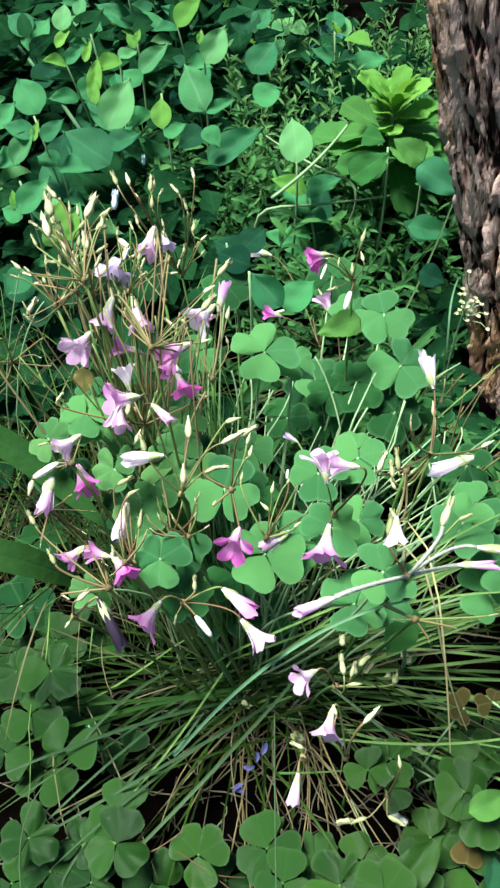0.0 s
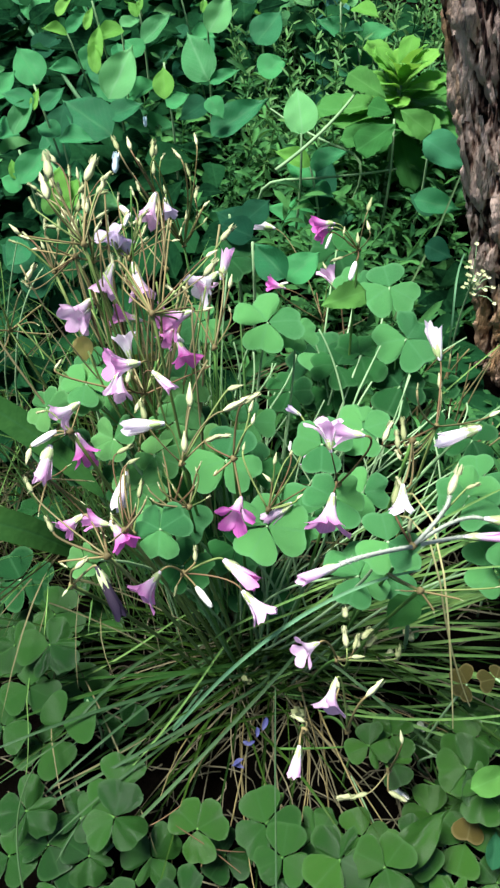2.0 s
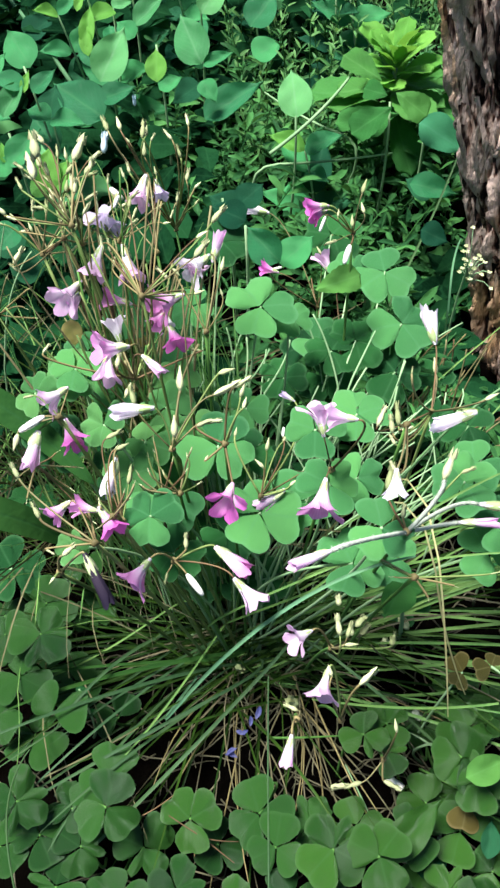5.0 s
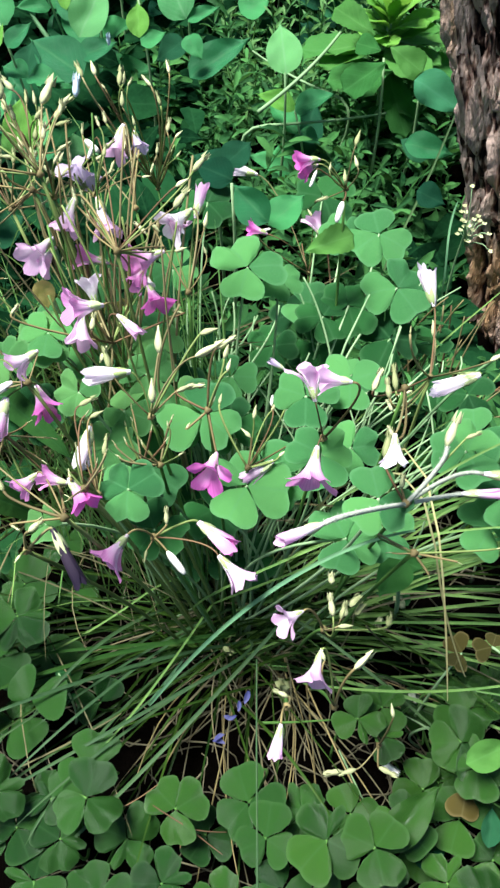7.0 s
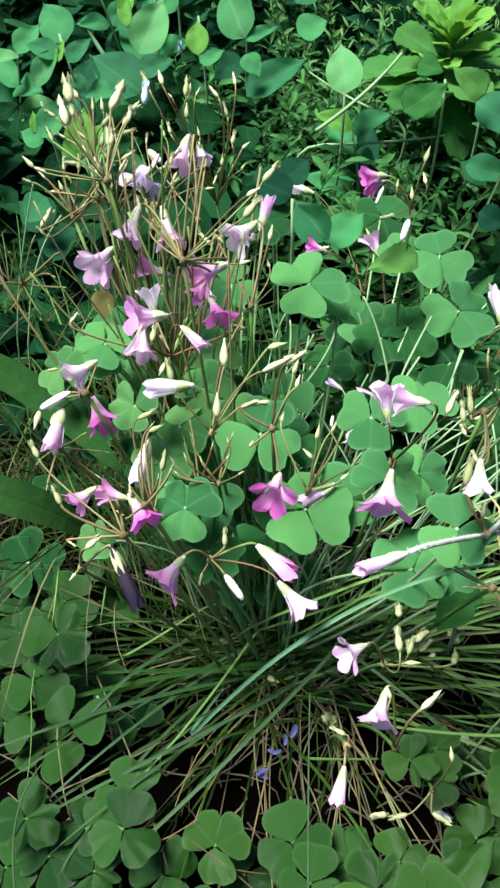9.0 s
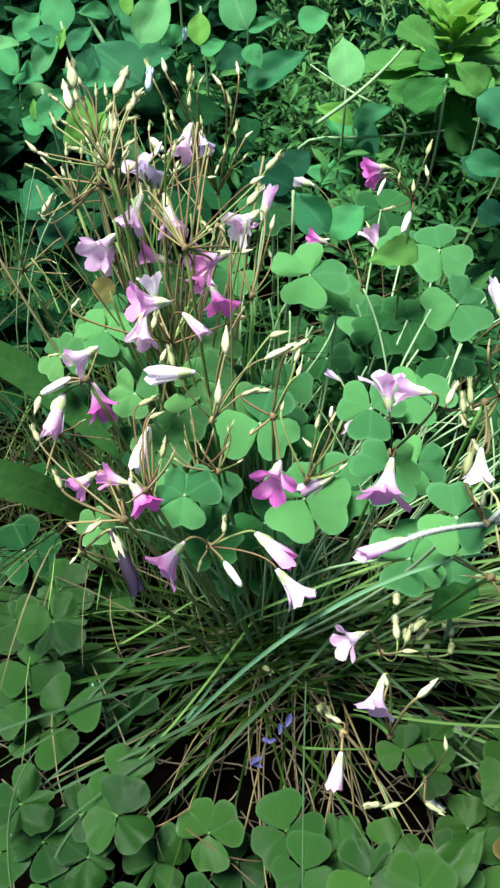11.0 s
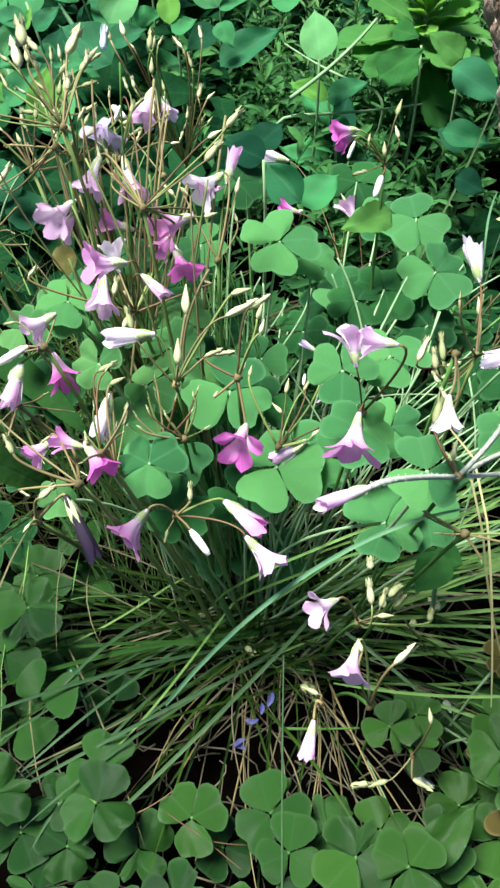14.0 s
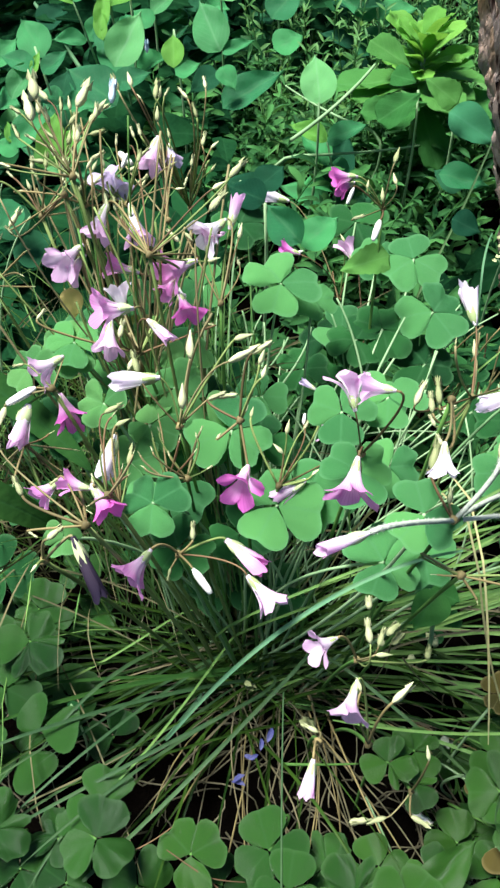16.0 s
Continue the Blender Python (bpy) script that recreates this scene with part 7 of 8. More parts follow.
blade(((-0.0376, 0.2894, 0.0544), (-0.0774, 0.2552, 0.0539), (-0.1081, 0.2468, 0.0485)), 0.0015, "long pale green blade of the tussock", root=(0.0239, 0.3111, 0), material=GRASS_LIGHT, blunt=0.3)
blade(((-0.0058, 0.1576, 0.0589), (-0.0137, 0.1612, 0.0624), (-0.0235, 0.1671, 0.0614)), 0.0010, "thin brown dried twig over the low leaves", material=STALK_RED, name="dry_twig", blunt=0.7, category="twig")
blade(((-0.0058, 0.1576, 0.0589), (-0.0006, 0.1558, 0.0571), (0.0136, 0.156, 0.0565)), 0.0010, "thin brown dried twig over the low leaves", material=STALK_RED, name="dry_twig", blunt=0.7, category="twig")
blade(((-0.0058, 0.1576, 0.0589), (-0.0091, 0.1535, 0.0556), (-0.0095, 0.1495, 0.0523)), 0.0010, "thin brown dried twig over the low leaves", material=STALK_RED, name="dry_twig", blunt=0.7, category="twig")
blade(((-0.0058, 0.1576, 0.0589), (0.0034, 0.152, 0.0537), (0.0115, 0.1463, 0.0549)), 0.0010, "thin brown dried twig over the low leaves", material=STALK_RED, name="dry_twig", blunt=0.7, category="twig")
blade(((-0.0431, 0.1648, 0.0606), (-0.0327, 0.1677, 0.0624), (-0.0217, 0.1767, 0.0629)), 0.0010, "thin brown dried twig over the low leaves", material=STALK_RED, name="dry_twig", blunt=0.7, category="twig")
blade(((0.0852, 0.5194, 0.0848), (0.082, 0.5739, 0.105), (0.0815, 0.6038, 0.1173)), 0.0017, "thin dark bare stem among the leaves", root=(0.0764, 0.5314, 0), material=STALK_RED, name="dry_twig", blunt=0.7, category="twig")
blade(((0.0807, 0.5036, 0.0717), (0.067, 0.5474, 0.0834), (0.0642, 0.5751, 0.094)), 0.0017, "thin dark bare stem among the leaves", root=(0.0878, 0.5156, 0), material=STALK_RED, name="dry_twig", blunt=0.7, category="twig")
blade(((0.1553, 0.4862, 0.0237), (0.1818, 0.4989, 0.0339), (0.2013, 0.5408, 0.0413)), 0.0017, "thin dry brown stem leaning at the foot of the trunk", root=(0.153, 0.4982, 0), material=STALK_BROWN, name="dry_twig", blunt=0.7, category="twig")
blade(((0.1289, 0.4735, 0.0135), (0.1726, 0.4856, 0.0234), (0.2121, 0.5013, 0.036)), 0.0017, "thin dry brown stem leaning at the foot of the trunk", root=(0.1385, 0.4855, 0), material=STALK_BROWN, name="dry_twig", blunt=0.7, category="twig")
blade(((0.2198, 0.4806, 0.02), (0.1853, 0.4801, 0.0192), (0.1509, 0.483, 0.0211)), 0.0017, "thin dry brown stem leaning at the foot of the trunk", root=(0.2171, 0.4926, 0), material=STALK_BROWN, name="dry_twig", blunt=0.7, category="twig")

# things at the clump's shaded side
stem = broad_plant((-0.1111, 0.5, 0), (-0.1071, 0.49, 0.2363), label="young plant with two bright yellow-green leaves behind the pods")
broad_leaf(stem, (-0.1081, 0.48, 0.2366), (-0.1033, 0.49, 0.2596), 0.0195, (0.1, -0.8, 0.5), material=YOUNG, shape=1)
broad_leaf(stem, (-0.1036, 0.48, 0.2361), (-0.0943, 0.49, 0.2518), 0.017, (-0.2, -0.7, 0.6), material=YOUNG, shape=1)
broad_leaf(stem, (-0.1078, 0.485, 0.2305), (-0.1165, 0.49, 0.2444), 0.02, (0.0, -0.6, 0.7), material=YOUNG_DEEP, shape=0)
stalk = flower_stalk((-0.1146, 0.37, 0.23), (-0.05, 0.345, 0), 0.3, material=STALK_BROWN, label="wood-sorrel stalk with a tangle of bare brown pedicels")
pod(stalk, (-0.0883, 0.355, 0.2594), (-0.0859, 0.354, 0.2616), fat=0.5)
pod(stalk, (-0.0933, 0.355, 0.2477), (-0.0914, 0.354, 0.2474), fat=0.5)
pod(stalk, (-0.1099, 0.355, 0.2597), (-0.1108, 0.354, 0.2619), fat=0.5)
pod(stalk, (-0.1165, 0.355, 0.2285), (-0.1182, 0.354, 0.227), fat=0.5)
pod(stalk, (-0.0896, 0.355, 0.2409), (-0.0874, 0.354, 0.2417), fat=0.5)
pod(stalk, (-0.1038, 0.355, 0.226), (-0.1028, 0.354, 0.2244), fat=0.5)
pod(stalk, (-0.1197, 0.355, 0.2412), (-0.1212, 0.354, 0.2413), fat=0.5)
pod(stalk, (-0.0973, 0.355, 0.2666), (-0.0956, 0.354, 0.2694), fat=0.5)
blade(((-0.1278, 0.39, 0.2063), (-0.1174, 0.395, 0.243), (-0.1081, 0.4, 0.2668)), 0.0012, "pale grey-green seed stem at the clump's side", root=(-0.13, 0.40, 0), material=STALK_PALE, name="seed_plant", blunt=0.8)
blade(((-0.12, 0.385, 0.2064), (-0.1104, 0.39, 0.2391), (-0.0964, 0.395, 0.2525)), 0.0016, "pale grey-green seed stem at the clump's side", root=(-0.12, 0.39, 0), material=STALK_PALE, name="seed_plant", blunt=0.8)

# pale leaves among the flower stalks
for place, size in (((-0.069, 0.329, 0.226), 0.0135), ((-0.087, 0.32, 0.222), 0.0115), ((-0.0227, 0.32, 0.2116), 0.014), ((-0.0326, 0.305, 0.203), 0.0135), ((-0.0063, 0.31, 0.198), 0.0145), ((-0.0501, 0.3, 0.221), 0.012), ((-0.0533, 0.23, 0.2207), 0.0075), ((-0.0406, 0.29, 0.194), 0.013), ((-0.0199, 0.34, 0.211), 0.013)):
    mottled(place, size)

# bright wood-sorrel leaves behind the flowers
shamrock((-0.0723, 0.3636, 0.2067), (-0.691, -0.714, -0.112), (0.185, -0.325, 0.928), 0.0132)
shamrock((-0.0493, 0.3793, 0.2187), (0.781, 0.624, 0.009), (0.167, -0.224, 0.96), 0.0116)
shamrock((-0.0402, 0.3492, 0.1926), (-0.863, 0.477, 0.165), (-0.037, -0.387, 0.921), 0.0138)
shamrock((-0.0311, 0.3664, 0.2067), (0.139, 0.89, 0.434), (-0.131, -0.417, 0.899), 0.0127)

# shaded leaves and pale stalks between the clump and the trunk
shamrock((0.0853, 0.43, 0.1566), (-0.9, 0.4, 0.1), (0.02, -0.36, 0.93), 0.0185, material=SHAMROCK_SHADED)
shamrock((0.0552, 0.45, 0.1327), (0.3, 0.9, 0.2), (0.02, -0.36, 0.93), 0.0175, material=SHAMROCK_SHADED)
shamrock((0.111, 0.415, 0.1428), (-0.5, 0.8, 0.2), (0.02, -0.36, 0.93), 0.0190, material=SHAMROCK_SHADED)
shamrock((0.0677, 0.42, 0.1328), (0.8, -0.5, -0.1), (0.02, -0.36, 0.93), 0.0170, material=SHAMROCK_SHADED)
shamrock((0.0391, 0.42, 0.133), (-0.4, -0.9, -0.2), (0.02, -0.36, 0.93), 0.0160, material=SHAMROCK_SHADED)
shamrock((0.1472, 0.36, 0.1522), (0.6, 0.8, 0.2), (0.02, -0.36, 0.93), 0.0165, material=SHAMROCK_SHADED)
shamrock((0.1308, 0.37, 0.1487), (-0.6, 0.7, 0.2), (0.02, -0.36, 0.93), 0.0130, material=SHAMROCK_SHADED)
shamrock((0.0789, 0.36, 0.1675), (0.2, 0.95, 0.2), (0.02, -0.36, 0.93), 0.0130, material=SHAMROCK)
bare_stalk(Vector((0.0266, 0.4, 0.1393)), Vector((0.0418, 0.42, 0.1487)), Vector((0.0429, 0.43, 0.1575)), 0.0008, STALK_PALE)
bare_stalk(Vector((0.0734, 0.4, 0.1432)), Vector((0.0674, 0.42, 0.1645)), Vector((0.0568, 0.43, 0.179)), 0.0008, STALK_PALE)
bare_stalk(Vector((0.0799, 0.39, 0.1615)), Vector((0.0883, 0.41, 0.1629)), Vector((0.0955, 0.42, 0.1738)), 0.0008, STALK_PALE)
bare_stalk(Vector((0.1079, 0.39, 0.1404)), Vector((0.1127, 0.41, 0.1426)), Vector((0.117, 0.42, 0.1521)), 0.0008, STALK_PALE)
bare_stalk(Vector((0.0063, 0.39, 0.1457)), Vector((0.0091, 0.41, 0.1586)), Vector((0.003, 0.42, 0.1771)), 0.0008, STALK_PALE)
bare_stalk(Vector((0.0653, 0.41, 0.1269)), Vector((0.0635, 0.43, 0.1441)), Vector((0.055, 0.44, 0.1602)), 0.0008, STALK_PALE)
bare_stalk(Vector((0.0094, 0.4, 0.1378)), Vector((0.0232, 0.42, 0.1385)), Vector((0.0297, 0.43, 0.1495)), 0.0008, STALK_PALE)
bare_stalk(Vector((0.0116, 0.39, 0.1431)), Vector((0.0176, 0.41, 0.1535)), Vector((0.0153, 0.42, 0.1688)), 0.0008, STALK_PALE)

# pods and young growth low over the tussock
husk((0.0659, 0.205, 0.1998), (0.0695, 0.208, 0.2024), 0.75, POD, "cream seed pod low over the grass")
husk((0.065, 0.205, 0.1914), (0.0644, 0.208, 0.1941), 0.75, POD, "cream seed pod low over the grass")
husk((0.0829, 0.205, 0.182), (0.0836, 0.208, 0.1847), 0.75, POD, "cream seed pod low over the grass")
husk((0.0577, 0.205, 0.2177), (0.0575, 0.208, 0.2203), 0.8, POD, "cream seed pod low over the grass")
husk((0.0687, 0.205, 0.1928), (0.0718, 0.208, 0.1955), 0.75, POD, "cream seed pod low over the grass")
blade(((0.0686, 0.207, 0.1897), (0.0716, 0.215, 0.1574), (0.0697, 0.225, 0.1179)), 0.0009, "thin straw stem under the seed pods", material=STRAW, blunt=0.7)
blade(((0.0745, 0.207, 0.1787), (0.085, 0.215, 0.1452), (0.1, 0.225, 0.1094)), 0.0009, "thin straw stem under the seed pods", material=STRAW, blunt=0.7)

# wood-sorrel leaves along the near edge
shamrock((-0.0788, 0.1347, 0.055), (0.08, 1.00, 0.05), (-0.05, -0.12, 0.96), 0.0187, root=(-0.0763, 0.1355, 0), material=SHAMROCK_LOW, label="dull spotted low wood-sorrel leaf with shade painted into its green")
shamrock((-0.0486, 0.1273, 0.05), (1.00, 0.08, 0.05), (-0.10, -0.23, 0.96), 0.0198, root=(-0.0387, 0.1329, 0), material=SHAMROCK_LOW, label="dull spotted low wood-sorrel leaf with shade painted into its green")
shamrock((-0.0168, 0.1328, 0.06), (0.51, -0.86, 0.05), (0.06, -0.25, 0.96), 0.0184, root=(-0.0141, 0.1433, 0), material=SHAMROCK_LOW, label="dull spotted low wood-sorrel leaf with shade painted into its green")
shamrock((0.0127, 0.1243, 0.055), (-0.99, -0.14, 0.05), (0.07, -0.28, 0.96), 0.0195, root=(0.0179, 0.1314, 0), material=SHAMROCK_GLOSS, label="dull spotted low wood-sorrel leaf with shade painted into its green")
shamrock((0.0407, 0.1307, 0.06), (-0.32, 0.95, 0.05), (0.15, -0.16, 0.96), 0.0166, root=(0.0451, 0.1412, 0), material=SHAMROCK_LOW, label="dull spotted low wood-sorrel leaf with shade painted into its green")
shamrock((0.0671, 0.1222, 0.055), (-0.23, -0.97, 0.05), (-0.04, -0.06, 0.96), 0.0202, root=(0.0660, 0.1334, 0), material=SHAMROCK_GLOSS, label="dull spotted low wood-sorrel leaf with shade painted into its green")
shamrock((0.091, 0.1285, 0.06), (0.72, -0.69, 0.05), (-0.15, -0.23, 0.96), 0.0169, root=(0.1003, 0.1337, 0), material=SHAMROCK_GLOSS, label="dull spotted low wood-sorrel leaf with shade painted into its green")
shamrock((0.1201, 0.135, 0.05), (-0.70, -0.71, 0.05), (0.00, -0.18, 0.96), 0.0177, root=(0.1171, 0.1420, 0), material=SHAMROCK_GLOSS, label="dull spotted low wood-sorrel leaf with shade painted into its green")
shamrock((0.1362, 0.1248, 0.055), (-0.86, -0.50, 0.05), (0.07, -0.02, 0.96), 0.0201, root=(0.1433, 0.1367, 0), material=SHAMROCK_GLOSS, label="dull spotted low wood-sorrel leaf with shade painted into its green")
shamrock((0.1125, 0.1529, 0.035), (-0.48, -0.88, 0.05), (0.14, -0.01, 0.96), 0.0172, root=(0.1206, 0.1597, 0), material=SHAMROCK_GLOSS, label="dull spotted low wood-sorrel leaf with shade painted into its green")
shamrock((0.1463, 0.1468, 0.04), (-0.23, -0.97, 0.05), (0.13, -0.13, 0.96), 0.0173, root=(0.1420, 0.1476, 0), material=SHAMROCK_GLOSS, label="dull spotted low wood-sorrel leaf with shade painted into its green")
shamrock((-0.0605, 0.1156, 0.05), (0.61, -0.80, 0.05), (-0.16, -0.06, 0.96), 0.0205, root=(-0.0623, 0.1174, 0), material=SHAMROCK_LOW, label="dull spotted low wood-sorrel leaf with shade painted into its green")
shamrock((-0.0016, 0.1113, 0.05), (-0.27, 0.96, 0.05), (0.15, -0.29, 0.96), 0.0196, root=(0.0007, 0.1118, 0), material=SHAMROCK_LOW, label="dull spotted low wood-sorrel leaf with shade painted into its green")
shamrock((0.0562, 0.1092, 0.05), (-0.20, -0.98, 0.05), (0.15, -0.01, 0.96), 0.0178, root=(0.0563, 0.1212, 0), material=SHAMROCK_GLOSS, label="dull spotted low wood-sorrel leaf with shade painted into its green")
shamrock((0.1117, 0.1139, 0.05), (-0.37, 0.93, 0.05), (0.04, -0.29, 0.96), 0.0168, root=(0.1056, 0.1188, 0), material=SHAMROCK_GLOSS, label="dull spotted low wood-sorrel leaf with shade painted into its green")

# ---- grass tussock ----
def tussock():
    clump = thing("grass_tussock", CLUMP, "dense tussock of thin dark green grass blades", "grass")
    r = random.Random(11)
    for i in range(155):
        kind = r.random()
        a = radians(r.gauss(207, 24) if kind < 0.50 else r.gauss(354, 28) if kind < 0.84 else r.gauss(275, 35) if kind < 0.93 else r.uniform(0, 360))
        front = max(0.0, -math.sin(a))
        if front > 0.75 and r.random() < 0.65:
            continue
        out = Vector((math.cos(a), math.sin(a), 0))
        root = CLUMP + Vector((r.gauss(0.005, 0.022), r.gauss(-0.01, 0.018), 0))
        low = out.x < -0.5 and r.random() < 0.8
        reach, high = r.uniform(0.09, 0.27) * (1 - 0.4 * front), r.uniform(0.03, 0.11) * (1 - 0.4 * front)
        if low:
            reach, high = reach * 0.8, high * 0.55
        side = Vector((-out.y, out.x, 0)) * r.gauss(0, 0.05)
        end = root + out * reach + side + Vector((0, 0, r.uniform(0.01, 0.03 if low else 0.075)))
        mid = root.lerp(end, r.uniform(0.3, 0.5)) + Vector((0, 0, high))
        width = r.uniform(0.0011, 0.0030)
        v, f, uv = ribbon(bow(root, mid, end, 11), width, Vector((r.gauss(0, 0.3), -0.4, 0.9)), r.uniform(0.2, 0.8))
        dry = width < 0.0022 and r.random() < 0.16
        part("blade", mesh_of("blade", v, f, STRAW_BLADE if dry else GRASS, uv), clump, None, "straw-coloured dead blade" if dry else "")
    for i in range(9):
        root = CLUMP + Vector((r.gauss(0.0, 0.02), r.gauss(-0.02, 0.015), 0.01))
        end = Vector((r.gauss(-0.105, 0.025), r.gauss(0.165, 0.03), r.uniform(0.05, 0.09)))
        mid = root.lerp(end, r.uniform(0.4, 0.6)) + Vector((r.gauss(0, 0.012), r.gauss(0, 0.008), r.uniform(0.02, 0.06)))
        v, f, uv = ribbon(bow(root, mid, end, 14), r.uniform(0.0018, 0.0034), Vector((r.gauss(0, 0.3), -0.4, 0.9)), r.uniform(0.1, 0.5))
        part("blade", mesh_of("blade", v, f, GRASS_MID, uv), clump, None, "long flat pale green blade")
    for i in range(36):
        a, reach = radians(r.gauss(285, 32)), r.uniform(0.06, 0.14)
        root = CLUMP + Vector((r.gauss(0.015, 0.015), r.gauss(-0.03, 0.012), 0.005))
        end = root + Vector((math.cos(a), math.sin(a), 0)) * reach + Vector((0, 0, r.uniform(0.005, 0.04)))
        mid = root.lerp(end, 0.5) + Vector((r.gauss(0, 0.016), r.gauss(0, 0.012), r.uniform(0.005, 0.04)))
        v, f = tube(bow(root, mid, end, 8), r.uniform(0.0005, 0.0008), 0.0003, 5)
        part("blade", mesh_of("blade", v, f, r.choice((STRAW_BLADE, STRAW_BLADE, STALK_BROWN))), clump, None, "thin dry brown blade")
    light = Heap()
    for i in range(48):
        a = radians(max(-14, min(50, r.gauss(6, 20))))
        out = Vector((math.cos(a), math.sin(a), 0))
        root = CLUMP + Vector((r.gauss(0.01, 0.02), r.gauss(-0.01, 0.018), 0.01))
        reach = r.uniform(0.14, 0.3)
        end = root + out * reach + Vector((0, r.gauss(0, 0.02), r.uniform(0.04, 0.15)))
        mid = root.lerp(end, 0.45) + Vector((0, 0, r.uniform(0.01, 0.045)))
        v, f, uv = ribbon(bow(root, mid, end, 11), r.uniform(0.0016, 0.003), Vector((0, -0.4, 0.9)), r.uniform(0.1, 0.5))
        light.put(v, f, uv)
    light.done("light_grass", GRASS_LIGHT, "light green grass blades leaning out of the tussock", "grass")
    upright = Heap()
    for i in range(300):
        root = CLUMP + Vector((r.gauss(-0.015, 0.042), abs(r.gauss(0.02, 0.045)), 0))
        end = root + Vector((r.gauss(0.0, 0.035), abs(r.gauss(0.0, 0.03)), r.uniform(0.13, 0.24)))
        mid = root.lerp(end, 0.5) + Vector((r.gauss(0, 0.012), r.gauss(0, 0.008), 0.01))
        if end.x > 0.012 and end.y > 0.31:
            continue
        v, f, uv = ribbon(bow(root, mid, end, 9), r.uniform(0.0010, 0.0020), Vector((r.gauss(0, 0.3), -0.6, 0.7)), 0.3)
        upright.put(v, f, uv)
    upright.done("upright_grass", GRASS_BRIGHT, "upright green blades between the flower stalks", "grass")


tussock()


def litter():
    h = Heap()
    r = random.Random(5)
    for i in range(460):
        x, y = r.gauss(0.05, 0.11), r.gauss(0.24, 0.09)
        a, l = r.uniform(0, 6.3), r.uniform(0.015, 0.06)
        d = Vector((math.cos(a), math.sin(a), r.uniform(-0.05, 0.25))) * l
        p = Vector((x, y, r.uniform(0.002, 0.02)))
        v, f = tube(bow(p, p + d * 0.5 + Vector((r.gauss(0, 0.008), r.gauss(0, 0.008), r.uniform(0, 0.012))), p + d, 5), 0.0006, 0.0004, 4)
        h.put(v, f)
    h.done("dry_stems", TWIG, "dry brown stems and roots on the soil", "litter")


litter()


def thin_stalks():
    """Pale thin leaf stalks that arch from the clump through the sorrel leaves."""
    h = Heap()
    r = random.Random(15)
    for i in range(34):
        root = CLUMP + Vector((r.uniform(-0.02, 0.07), r.uniform(-0.01, 0.07), 0))
        end = Vector((r.uniform(-0.02, 0.17), r.uniform(0.33, 0.46), r.uniform(0.10, 0.17)))
        mid = root.lerp(end, r.uniform(0.4, 0.7)) + Vector((r.gauss(0, 0.045), r.gauss(0, 0.03), r.uniform(0.0, 0.04)))
        v, f = tube(bow(root, mid, end, 14), 0.0007, 0.0005, 5)
        h.put(v, f)
    h.done("thin_stalks", STALK_PALE, "thin pale green stalks arching between the leaves", "stalk")


thin_stalks()


def thin_grass():
    """Fine yellow-green and dry grass at the clump's side."""
    h, dry = Heap(), Heap()
    r = random.Random(21)
    for i in range(760):
        root = Vector((r.uniform(-0.26, -0.06), r.uniform(0.34, 0.54), 0))
        d = Vector((r.gauss(0.0, 0.05), r.gauss(-0.02, 0.05), r.uniform(0.08, 0.2)))
        straw = r.random() < 0.45
        if straw:
            d = Vector((r.gauss(-0.01, 0.09), r.gauss(-0.02, 0.07), r.uniform(0.05, 0.19)))
        v, f, uv = ribbon(bow(root, root + d * 0.6 + Vector((r.gauss(0, .012), 0, 0.03)), root + d + Vector((r.gauss(0, .03), r.gauss(0, .03), -0.02)), 9), r.uniform(0.001, 0.002), Vector((0, -0.8, 0.5)))
        (dry if straw else h).put(v, f, uv)
    h.done("thin_grass", GRASS_LIGHT, "fine yellow-green grass beside the flowers", "grass")
    dry.done("thin_dry_grass", STRAW, "tangle of fine straw-brown stems beside the flowers", "grass")


thin_grass()


